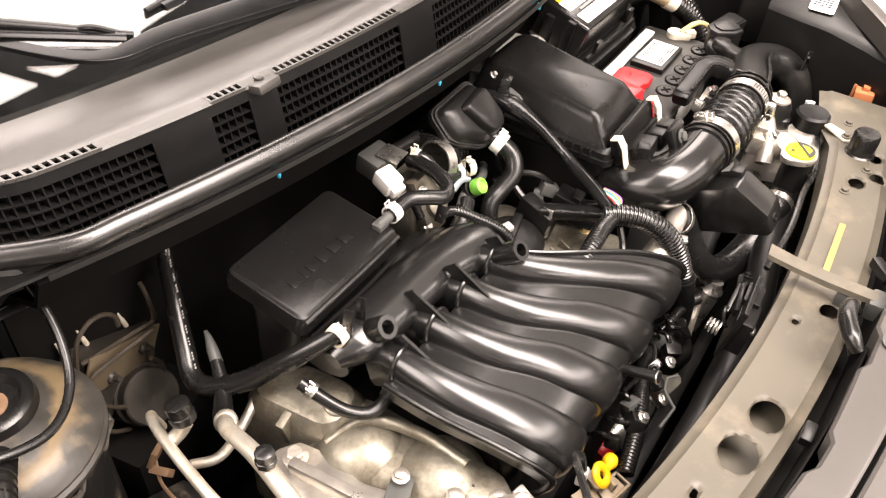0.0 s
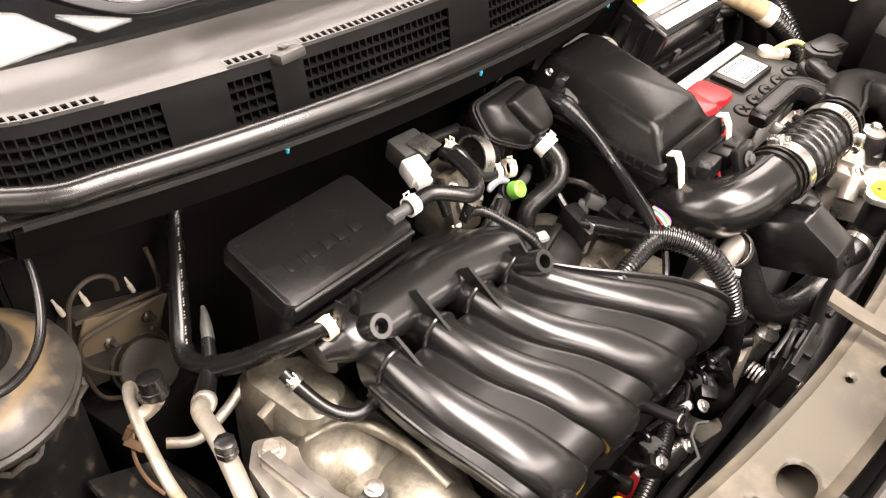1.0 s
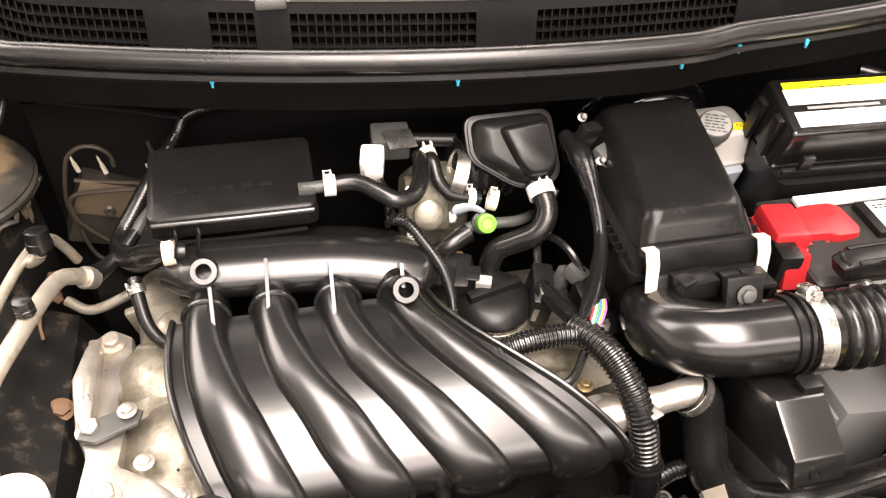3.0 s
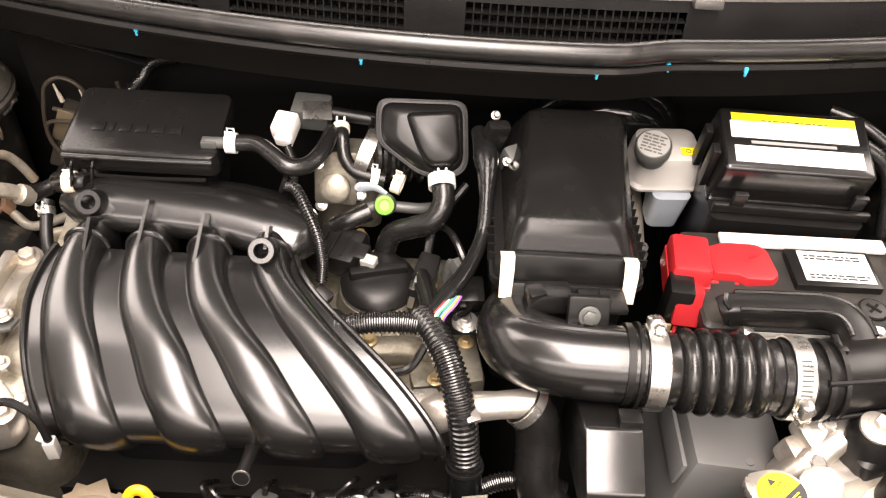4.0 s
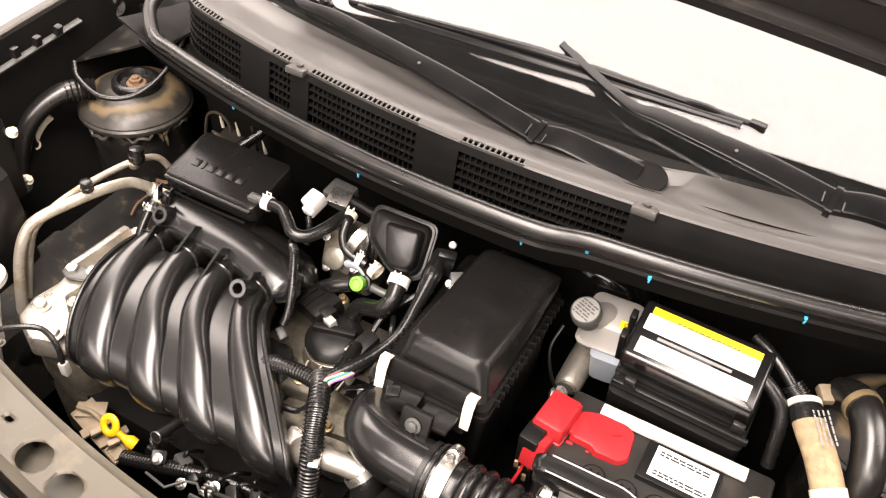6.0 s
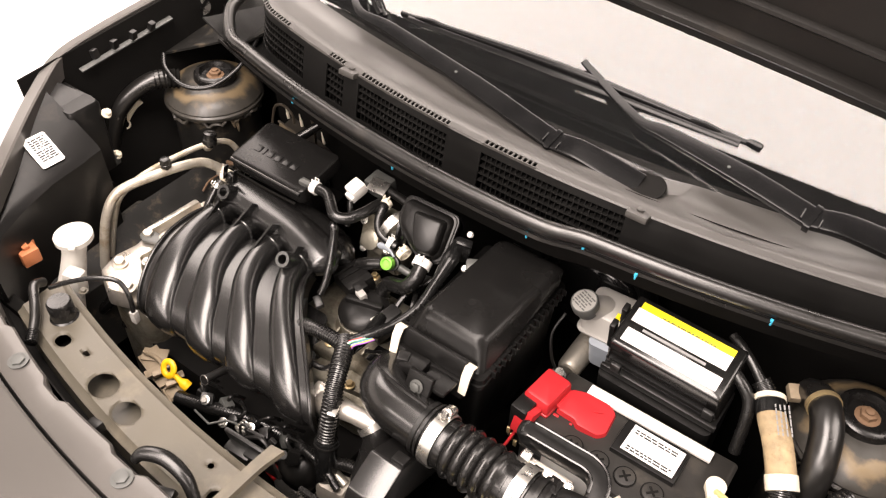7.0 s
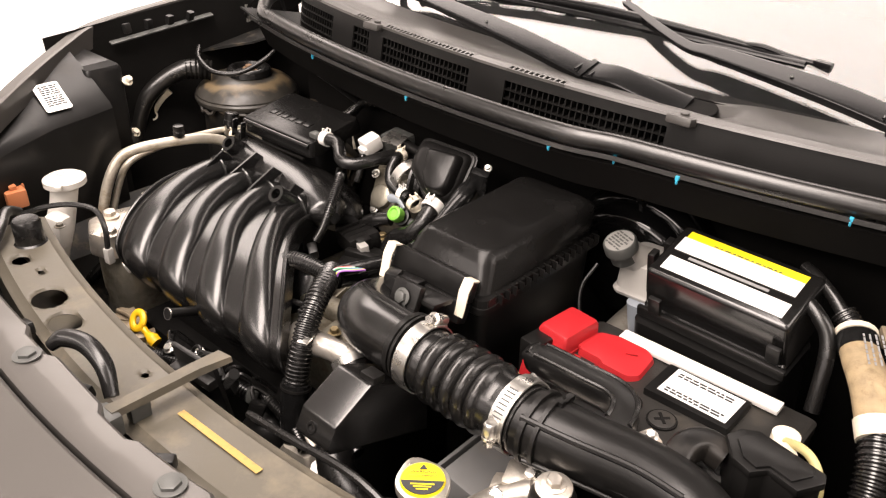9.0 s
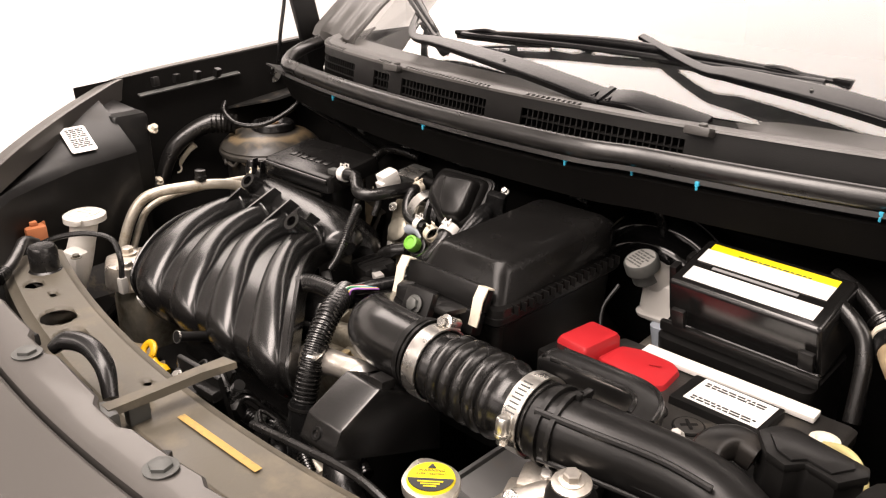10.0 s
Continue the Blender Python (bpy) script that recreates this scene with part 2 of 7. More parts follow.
def solo(name, bm, material, label, category, kind="", group="", angle=38):
    """A thing or piece of the setting that is a single mesh."""
    shade(bm, angle)
    cos = [v.co for v in bm.verts]
    o = V(sum(c.x for c in cos) / len(cos), sum(c.y for c in cos) / len(cos), min(c.z for c in cos))
    for v in bm.verts:
        v.co -= o
    me = bpy.data.meshes.new(name)
    bm.to_mesh(me)
    bm.free()
    me.materials.append(material)
    ob = new(name, me)
    ob.location = o
    ORIGIN[ob.name] = o
    return tagged(ob, label, category, group, kind)


def join(*bms):
    base = bms[0]
    for b in bms[1:]:
        me = bpy.data.meshes.new("tmp")
        b.to_mesh(me)
        base.from_mesh(me)
        bpy.data.meshes.remove(me)
        b.free()
    return base


def spline(pts, sub=6):
    p = [Vector(q) for q in pts]
    if len(p) < 3:
        return p
    p = [2 * p[0] - p[1], *p, 2 * p[-1] - p[-2]]
    out = []
    for i in range(1, len(p) - 2):
        for k in range(sub):
            t = k / sub
            a, b, c, d = p[i - 1:i + 3]
            out.append(0.5 * (2 * b + (c - a) * t + (2 * a - 5 * b + 4 * c - d) * t * t + (3 * b - a - 3 * c + d) * t ** 3))
    out.append(p[-2])
    return out


def even(path, step):
    """The path resampled at even steps."""
    out, left = [path[0].copy()], step
    for a, b in zip(path, path[1:]):
        d = (b - a).length
        pos = 0.0
        while d - pos > left:
            pos += left
            out.append(a.lerp(b, pos / d))
            left = step
        left -= d - pos
    return out


def frames(path, up=None):
    tans = []
    for i in range(len(path)):
        t = path[min(i + 1, len(path) - 1)] - path[max(i - 1, 0)]
        tans.append(t.normalized())
    n = Vector(up) if up else (V(0, 0, 1) if abs(tans[0].z) < 0.8 else V(1, 0, 0))
    res = []
    for t in tans:
        if up:
            n = Vector(up)
        n = (n - t * n.dot(t)).normalized()
        res.append((t, n, t.cross(n)))
    return res


def skin(rings, closed=True, caps=True):
    bm = bmesh.new()
    vs = [[bm.verts.new(p) for p in r] for r in rings]
    n = len(rings[0])
    for a, b in zip(vs, vs[1:]):
        for i in range(n if closed else n - 1):
            j = (i + 1) % n
            bm.faces.new((a[i], a[j], b[j], b[i]))
    if caps and closed:
        bm.faces.new(vs[0])
        bm.faces.new(vs[-1])
    return bm


def tube(pts, r, seg=12, sub=6, wide=1.0, up=None, power=1.0, smooth=True):
    """A pipe; r: a radius, or one for each point; wide: stretch across; power under 1 squares the section."""
    path = spline(pts, sub) if smooth else [Vector(p) for p in pts]
    rs = [r] * len(pts) if isinstance(r, (int, float)) else list(r)
    ws = [wide] * len(pts) if isinstance(wide, (int, float)) else list(wide)
    rings = []
    m = len(path) - 1
    for i, (p, (t, n, b)) in enumerate(zip(path, frames(path, up))):
        f = i / m * (len(pts) - 1)
        k = min(int(f), len(pts) - 2)
        rad = rs[k] + (rs[k + 1] - rs[k]) * (f - k)
        w = ws[k] + (ws[k + 1] - ws[k]) * (f - k)
        ring = []
        for s in range(seg):
            a = 2 * math.pi * s / seg
            c, d = math.cos(a), math.sin(a)
            c, d = math.copysign(abs(c) ** power, c), math.copysign(abs(d) ** power, d)
            ring.append(p + n * (rad * c) + b * (rad * w * d))
        rings.append(ring)
    return skin(rings)


def corrugated(pts, r, pitch, depth, seg=14):
    path = even(spline(pts, 10), pitch / 4)
    rings = []
    for i, (p, (t, n, b)) in enumerate(zip(path, frames(path))):
        rad = r - depth * (0, 0, 1, 1)[i % 4]
        rings.append([p + (n * math.cos(2 * math.pi * s / seg) + b * math.sin(2 * math.pi * s / seg)) * rad for s in range(seg)])
    return skin(rings)


def lathe(p, axis, prof, seg=20):
    """A turned shape: prof is rows of (distance along the axis, radius)."""
    p, t = Vector(p), Vector(axis).normalized()
    n = t.orthogonal().normalized()
    b = t.cross(n)
    return skin([[p + t * d + (n * math.cos(2 * math.pi * s / seg) + b * math.sin(2 * math.pi * s / seg)) * max(r, 1e-5)
                  for s in range(seg)] for d, r in prof])


def ring_band(p, axis, r, width, thick=0.0015, seg=28):
    h = width / 2
    p, t = Vector(p), Vector(axis).normalized()
    n = t.orthogonal().normalized()
    b = t.cross(n)
    prof = [(-h, r), (-h, r + thick), (h, r + thick), (h, r), (-h, r)]
    return skin([[p + t * d + (n * math.cos(2 * math.pi * s / seg) + b * math.sin(2 * math.pi * s / seg)) * q
                  for s in range(seg)] for d, q in prof], caps=False)


def box(c, size, rot=(0, 0, 0), bevel=0.003, seg=2):
    bm = bmesh.new()
    bmesh.ops.create_cube(bm, size=1.0)
    for v in bm.verts:
        v.co = Vector((v.co.x * size[0], v.co.y * size[1], v.co.z * size[2]))
    if bevel:
        bmesh.ops.bevel(bm, geom=bm.edges[:], offset=min(bevel, 0.45 * min(size)), segments=seg, affect="EDGES", profile=0.6)
    m = pose(*c, *rot)
    for v in bm.verts:
        v.co = m @ v.co
    return bm


def rounded(w, d, r, n=4):
    pts = []
    r = min(r, 0.49 * w, 0.49 * d)
    for cx, cy, a0 in ((w / 2 - r, d / 2 - r, 0), (-w / 2 + r, d / 2 - r, 90), (-w / 2 + r, -d / 2 + r, 180), (w / 2 - r, -d / 2 + r, 270)):
        for k in range(n + 1):
            a = radians(a0 + 90 * k / n)
            pts.append((cx + r * math.cos(a), cy + r * math.sin(a)))
    return pts


def stack(m, levels, n=4):
    """A lidded shape out of rounded rectangles: levels are rows of (z, width, depth, corner, dx, dy), in the frame m."""
    rings = []
    for z, w, d, r, *off in levels:
        dx, dy = off if off else (0, 0)
        rings.append([m @ V(x + dx, y + dy, z) for x, y in rounded(w, d, r, n)])
    return skin(rings)


def slab(m, poly, z0, z1, bevel=0.0):
    """A polygon (x, y) pulled from z0 to z1 in the frame m."""
    bm = bmesh.new()
    lo = [bm.verts.new((x, y, z0)) for x, y in poly]
    hi = [bm.verts.new((x, y, z1)) for x, y in poly]
    k = len(poly)
    bm.faces.new(lo[::-1])
    bm.faces.new(hi)
    for i in range(k):
        bm.faces.new((lo[i], lo[(i + 1) % k], hi[(i + 1) % k], hi[i]))
    bmesh.ops.recalc_face_normals(bm, faces=bm.faces)
    if bevel:
        bmesh.ops.bevel(bm, geom=bm.edges[:], offset=bevel, segments=2, affect="EDGES", profile=0.6)
    for v in bm.verts:
        v.co = m @ v.co
    return bm


def soften(poly, r, n=4):
    """The polygon with its corners rounded to about r."""
    out = []
    k = len(poly)
    for i in range(k):
        a, b, c = (Vector((*poly[j % k], 0)) for j in (i - 1, i, i + 1))
        p = b + (a - b).normalized() * min(r, 0.45 * (a - b).length)
        q = b + (c - b).normalized() * min(r, 0.45 * (c - b).length)
        for j in range(n + 1):
            t = j / n
            v = p * (1 - t) ** 2 + b * (2 * t * (1 - t)) + q * t * t
            out.append((v.x, v.y))
    return out


def hexbolt(p, axis=(0, 0, 1), r=0.006, h=0.006):
    t = Vector(axis).normalized()
    flange = lathe(p, t, [(0, r * 1.45), (h * 0.2, r * 1.45), (h * 0.32, r * 1.1)], 18)
    head = lathe(Vector(p) + t * h * 0.3, t, [(0, r), (h * 0.6, r), (h * 0.7, r * 0.85)], 6)
    return join(flange, head)


def bolt(p, axis=(0, 0, 1), r=0.006, h=0.006, material=None, label="zinc plated hex flange bolt", parent=None):
    if parent:
        return part("bolt", hexbolt(p, axis, r, h), material or M_STEEL, parent)
    return solo("bolt", hexbolt(p, axis, r, h), material or M_STEEL, label, "bolt")


def worm_clamp(p, axis, r, screw_dir, label="steel worm-drive hose clamp"):
    ob = thing("hose_clamp", p, label, "hose clamp")
    band = part("band", ring_band(p, axis, r, 0.016, 0.0016, 40), M_STEEL, ob)
    t, e = Vector(axis).normalized(), Vector(screw_dir).normalized()
    e = (e - t * e.dot(t)).normalized()
    side = t.cross(e).normalized()
    grooves = []
    for k in range(9):
        a = radians(16 + 6.5 * k)
        out = e * math.cos(a) - side * math.sin(a)
        c = Vector(p) + out * (r + 0.0017)
        grooves.append(tube([c - t * 0.0045, c + t * 0.0045], 0.0007, 6, smooth=False))
    part("groove", join(*grooves), M_DGREY, band)
    s = Vector(p) + e * (r + 0.005)
    part("housing", tube([s - side * 0.012, s - side * 0.010, s + side * 0.002, s + side * 0.004], [0.0040, 0.0056, 0.0056, 0.0046], 12, 2, wide=1.25, power=0.7), M_STEEL, ob)
    part("screw", hexbolt(s + side * 0.003, side, 0.0050, 0.010), M_STEEL, ob)
    part("saddle", tube([s - e * 0.0045 - side * 0.011, s - e * 0.0045 + side * 0.006], 0.0028, 10, smooth=False, wide=2.6), M_STEEL, ob)
    return ob


def spring_clamp(p, axis, r, ear, label="pale spring hose clamp with raised ears", material=None, width=0.011):
    ob = thing("spring_clamp", p, label, "hose clamp")
    part("band", ring_band(p, axis, r, width, 0.0016, 24), material or M_STEEL, ob)
    e, t = Vector(ear).normalized(), Vector(axis).normalized()
    side = e.cross(t)
    c = Vector(p) + e * (r + 0.003)
    for s in (-1, 1):
        part("ear", tube([c + side * 0.004 * s - e * 0.005 - t * width * 0.3, c + side * 0.004 * s + e * 0.002 - t * width * 0.3,
                          c + side * 0.004 * s + e * 0.002 + t * width * 0.3, c + side * 0.004 * s - e * 0.005 + t * width * 0.3],
                         0.0011, 6, 2, smooth=False), material or M_STEEL, ob)
    return ob


def print_bars(m, rows, x0, x1, y0, pitch, height, material, seed):
    """Unreadable print: rows of short bars in the frame m, lying on its xy plane."""
    rnd = random.Random(seed)
    bms = []
    for k in range(rows):
        x = x0
        y = y0 - k * pitch
        while x < x1 - 0.003:
            w = min(rnd.uniform(0.003, 0.010), x1 - x)
            bms.append(slab(m, [(x, y), (x + w, y), (x + w, y + height), (x, y + height)], 0, 0.0003))
            x += w + 0.0014
    return join(*bms)


def lettering(text, m, size):
    """Flat raised letters, centred, in the frame m."""
    cu = bpy.data.curves.new("letters", "FONT")
    cu.body, cu.size, cu.align_x, cu.extrude, cu.resolution_u = text, size, "CENTER", 0.0001, 2
    ob = bpy.data.objects.new("letters", cu)
    me = ob.to_mesh()
    bm = bmesh.new()
    bm.from_mesh(me)
    ob.to_mesh_clear()
    bpy.data.objects.remove(ob)
    for v in bm.verts:
        v.co = m @ v.co
    return bm



# ---- the studio round the car ----
def plane(c, sx, sy, thick, rot=(0, 0, 0)):
    return box(c, (sx, sy, thick), rot, 0)


solo("ground", plane((0, 0, -0.05), 11, 11, 0.1), M_FLOOR, "plain white studio floor under the car", "floor", "structure")
solo("ceiling", plane((0, 0, 3.25), 11, 11, 0.1), M_CEIL, "plain grey studio ceiling", "ceiling", "structure")
for nm, c, s in (("wall_north", (0, 5.05, 1.6), (10.2, 0.1, 3.2)), ("wall_south", (0, -5.05, 1.6), (10.2, 0.1, 3.2)),
                 ("wall_east", (5.05, 0, 1.6), (0.1, 10.0, 3.2)), ("wall_west", (-5.05, 0, 1.6), (0.1, 10.0, 3.2))):
    solo(nm, box(c, s, bevel=0), M_WALLD if nm == "wall_south" else M_WALL, "plain studio wall", "wall", "structure")
# made-up frame that surrounds the added fill lamp
op = thing("fill_lamp_frame", (0, -4.98, 0.85), "made-up frame round the added front fill lamp", "window", kind="structure")
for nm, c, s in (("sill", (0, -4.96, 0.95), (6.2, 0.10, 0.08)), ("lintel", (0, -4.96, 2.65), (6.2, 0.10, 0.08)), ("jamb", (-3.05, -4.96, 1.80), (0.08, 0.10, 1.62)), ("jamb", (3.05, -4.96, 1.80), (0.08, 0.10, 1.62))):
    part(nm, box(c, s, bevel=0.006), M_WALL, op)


# ---- car body round the engine bay ----
def y_glass(x):
    return 0.494 + 0.25 * (x - 0.06) ** 2


def y_grille(x):
    """The cowl's face, with its outer end swept back."""
    return y_glass(x) + 6.0 * max(0.0, -0.50 - x) ** 2


def y_seal(x):
    return 0.424 + 0.26 * (x - 0.03) ** 2 + 0.012 / (1 + math.exp(-(x - 0.15) * 90))


def y_tie(x):
    return -0.03 + 0.28 * x * x


def sheet(rows, thick):
    """A curved panel of some thickness out of rows of points."""
    bm = skin([[Vector(p) for p in r] for r in rows], closed=False)
    bmesh.ops.recalc_face_normals(bm, faces=bm.faces)
    bmesh.ops.solidify(bm, geom=bm.faces[:], thickness=thick)
    return bm


def span(a, b, n):
    return [a + (b - a) * k / (n - 1) for k in range(n)]


XS = span(-0.562, 0.66, 60)
body = thing("car_body", (0, 0.3, 0), "dark grey compact car body with open empty engine bay shell", "car body", kind="structure")

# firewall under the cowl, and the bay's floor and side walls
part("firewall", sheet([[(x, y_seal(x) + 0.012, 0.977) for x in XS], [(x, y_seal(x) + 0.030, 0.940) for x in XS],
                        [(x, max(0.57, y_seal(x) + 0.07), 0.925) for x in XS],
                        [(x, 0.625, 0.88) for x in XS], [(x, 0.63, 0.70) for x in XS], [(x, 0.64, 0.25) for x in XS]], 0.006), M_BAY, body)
# panels added to close the view of the white room past the firewall
for ex in (-0.66, 0.70):
    part("closing_end_panel", box((ex, 0.668, 0.60), (0.20, 0.008, 0.66), bevel=0.002), M_BAY, body)
for s in (-1, 1):
    sx = lambda x: x if s < 0 else -x - 0.02
    part("corner_shelf", sheet([[(sx(-0.737), 0.500, 0.896), (sx(-0.66), 0.575, 0.915), (sx(-0.60), 0.600, 0.940), (sx(-0.555), 0.545, 0.962)], [(sx(-0.737), 0.74, 0.925), (sx(-0.66), 0.74, 0.935), (sx(-0.58), 0.70, 0.952), (sx(-0.555), 0.66, 0.958)]], 0.004), M_WALLMUD, body)
# tray is widened to hide the white floor below the bay
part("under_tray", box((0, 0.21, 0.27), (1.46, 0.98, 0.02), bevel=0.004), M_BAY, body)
for ex in (-0.56, 0.52):
    part("radiator_support", box((ex, 0.02, 0.54), (0.36, 0.02, 0.50), bevel=0.004), M_BAY, body)
for s in (-1, 1):
    sx = lambda x: x if s < 0 else -x - 0.07
    ys = span(0.24, 0.74, 24)
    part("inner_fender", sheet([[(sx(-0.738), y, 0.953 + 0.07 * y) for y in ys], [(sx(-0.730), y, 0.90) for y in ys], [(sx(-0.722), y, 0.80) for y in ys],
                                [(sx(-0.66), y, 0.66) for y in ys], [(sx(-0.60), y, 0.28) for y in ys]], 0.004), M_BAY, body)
    rim = spline([(-0.540, 0.020, 0.905), (-0.590, 0.095, 0.930), (-0.644, 0.176, 0.950), (-0.700, 0.262, 0.966), (-0.736, 0.330, 0.977), (-0.744, 0.42, 0.985), (-0.744, 0.56, 0.995), (-0.740, 0.74, 1.010)], 6)
    rows = []
    for d, dz in ((0.0, -0.035), (0.0, -0.002), (0.003, 0.0), (0.020, -0.002), (0.027, -0.010), (0.032, -0.04), (0.034, -0.35), (0.030, -0.66)):
        row = []
        for (t, n, b_), p in zip(frames(rim, (0, 0, 1)), rim):
            side = V(-t.y, t.x, 0).normalized()
            q = p + side * d + V(0, 0, dz)
            row.append((sx(q.x), q.y, q.z))
        rows.append(row)
    part("fender", sheet(rows, 0.002), M_PAINT, body, "dark grey metallic painted fender")
    # strut tower
    cx, cy, top = (-0.640, 0.540, 0.868) if s < 0 else (0.566, 0.512, 0.862)
    prof = [(-0.40, 0.080), (-0.060, 0.079), (-0.042, 0.082)]
    part("tower_wall", lathe((cx, cy, top), (0, 0, 1), prof, 44), M_WALLMUD, body, "black tower wall splashed with pale mud")
    prof = [(-0.044, 0.081), (-0.041, 0.090), (-0.037, 0.092), (-0.033, 0.092), (-0.030, 0.089), (-0.027, 0.0895), (-0.018, 0.083), (-0.009, 0.072), (-0.004, 0.058), (0.0, 0.046), (0.003, 0.036)]
    m_dome = ring_mud(mat("muddy_strut_paint", (0.040, 0.037, 0.032), 0.38, vary=0.5, scale=34, bump=0.5, bscale=150, dust=(0.22, 0.165, 0.10), amount=0.14, dscale=26), cx, cy - 0.3, 0.050, 0.078, (0.22, 0.160, 0.088))
    part("strut_tower", lathe((cx, cy, top), (0, 0, 1), prof, 44), m_dome, body, "dark strut tower dome with a ring of dried ochre mud")
    bead = [(cx + (0.086 + 0.004 * math.sin(7 * a_) + 0.003 * math.sin(17 * a_)) * math.cos(a_), cy + (0.086 + 0.004 * math.sin(7 * a_)) * math.sin(a_), top - 0.046 + 0.004 * math.sin(9 * a_) + 0.004 * math.sin(23 * a_)) for a_ in span(0, 2 * math.pi, 90)]
    rd_ = random.Random(31)
    drips = []
    for q in range(16):
        a_ = rd_.uniform(0, 2 * math.pi)
        l_ = rd_.uniform(0.008, 0.035)
        e_ = V(cx + 0.081 * math.cos(a_), cy + 0.081 * math.sin(a_), top - 0.046)
        drips.append(tube([e_, e_ + V(0.002, 0.001, -l_ * 0.5), e_ + V(-0.003 * math.sin(a_), 0.003 * math.cos(a_), -l_)], [0.004, 0.0032, 0.0015], 6, 2))
    part("sealant_drip", join(*drips), M_TOWER, body, "pale smeared sealant drips")
    part("sealant_bead", tube(bead, 0.0030, 6, 1, smooth=False), M_TOWER, body, "smeared seam sealant bead")
    part("bearing_cap", lathe((cx + 0.008 * -s, cy + 0.003, top + 0.002), (0, 0, 1), [(0, 0.040), (0.010, 0.038), (0.013, 0.034), (0.013, 0.029), (0.004, 0.025), (0.003, 0.010)], 32), M_RUB, body)
    part("strut_nut", join(hexbolt((cx + 0.008 * -s, cy + 0.003, top + 0.004), (0, 0, 1), 0.011, 0.010), lathe((cx + 0.008 * -s, cy + 0.003, top + 0.012), (0, 0, 1), [(0, 0.006), (0.005, 0.006), (0.006, 0.004)], 12)),
         M_RUST, body, "rusty strut nut")

# added black panels that hide the white floor beyond each side
for nm, c, s in (("closing_side_panel", (-0.655, 0.08, 0.52), (0.02, 0.44, 0.50)), ("closing_side_panel", (0.585, 0.08, 0.52), (0.02, 0.44, 0.50))):
    part(nm, box(c, s, bevel=0.004), M_BAY, body)

# upper tie bar with its holes
def tie_bar():
    bm = bmesh.new()
    holes = [(-0.372, 0.009, 0.012, 0.010), (-0.266, -0.006, 0.022, 0.0185), (-0.208, -0.016, 0.0205, 0.0165), (-0.029, -0.031, 0.012, 0.010), (-0.329, 0.014, 0.007, 0.0035), (-0.066, -0.004, 0.0045, 0.0045),
             (0.229, -0.003, 0.012, 0.010), (0.255, -0.024, 0.012, 0.010), (0.300, -0.013, 0.010, 0.008)]
    xs = [-0.47 + 0.004 * k for k in range(229)]
    vs = span(-1, 1, 23)
    zt = lambda x, v: 0.816 + (0.002 if abs(v) < 0.75 else -0.004 * (abs(v) - 0.75) * 4) + 0.006 * math.exp(-((x + 0.34) / 0.04) ** 2) * 0
    grid = {}
    for i, x in enumerate(xs):
        half = 0.040 + (0.02 if x > 0.30 else 0) * min(1, (x - 0.30) / 0.05 if x > 0.3 else 0)
        for j, v in enumerate(vs):
            grid[i, j] = bm.verts.new((x, y_tie(x) + 0.012 + v * half, zt(x, v)))
    for i in range(len(xs) - 1):
        for j in range(len(vs) - 1):
            q = [grid[i, j], grid[i + 1, j], grid[i + 1, j + 1], grid[i, j + 1]]
            bm.faces.new(q)
    for hx, hy, ra, rb in holes:
        near = [v for v in bm.verts if ((v.co.x - hx) / ra) ** 2 + ((v.co.y - hy) / rb) ** 2 < 2.2]
        gone = [f for f in bm.faces if all(((v.co.x - hx) / ra) ** 2 + ((v.co.y - hy) / rb) ** 2 < 1.02 for v in f.verts)
                or ((f.calc_center_median().x - hx) / ra) ** 2 + ((f.calc_center_median().y - hy) / rb) ** 2 < 0.8]
        bmesh.ops.delete(bm, geom=gone, context="FACES")
        edge = {v for e in bm.edges if e.is_boundary for v in e.verts}
        for v in near:
            if v.is_valid and v in edge:
                d = V((v.co.x - hx) / ra, (v.co.y - hy) / rb, 0)
                if 0.01 < d.length < 1.6:
                    d.normalize()
                    v.co.x, v.co.y, v.co.z = hx + d.x * ra, hy + d.y * rb, v.co.z - 0.003
    bm.normal_update()
    bmesh.ops.solidify(bm, geom=bm.faces[:], thickness=0.003)
    for f in bm.faces:
        f.normal_update()
    return bm


part("radiator_tie_bar", tie_bar(), M_TIE, body, "dusty painted steel tie bar with punched holes")
part("inner_flange", sheet([[(x, y_tie(x) + 0.051, 0.812) for x in span(-0.47, 0.44, 50)],
                            [(x, y_tie(x) + 0.055, 0.775) for x in span(-0.47, 0.44, 50)]], 0.003), M_TIE, body)
part("outer_flange", sheet([[(x, y_tie(x) - 0.027, 0.811) for x in span(-0.47, 0.44, 50)],
                            [(x, y_tie(x) - 0.032, 0.73) for x in span(-0.47, 0.44, 50)]], 0.003), M_TIE, body)
part("lower_plate", sheet([[(x, y_tie(x) - 0.026, 0.784) for x in span(-0.46, 0.43, 40)], [(x, y_tie(x) + 0.050, 0.784) for x in span(-0.46, 0.43, 40)]], 0.002), M_TIE, body)
part("paint_stripe", sheet([[(x, -0.010 + 0.035 * (x - 0.07) - 0.0036, 0.8205) for x in span(0.012, 0.127, 8)], [(x, -0.010 + 0.035 * (x - 0.07) + 0.0036, 0.8205) for x in span(0.012, 0.127, 8)]], 0.0004),
     M_OCHRE, body, "rubbed ochre paint stripe")
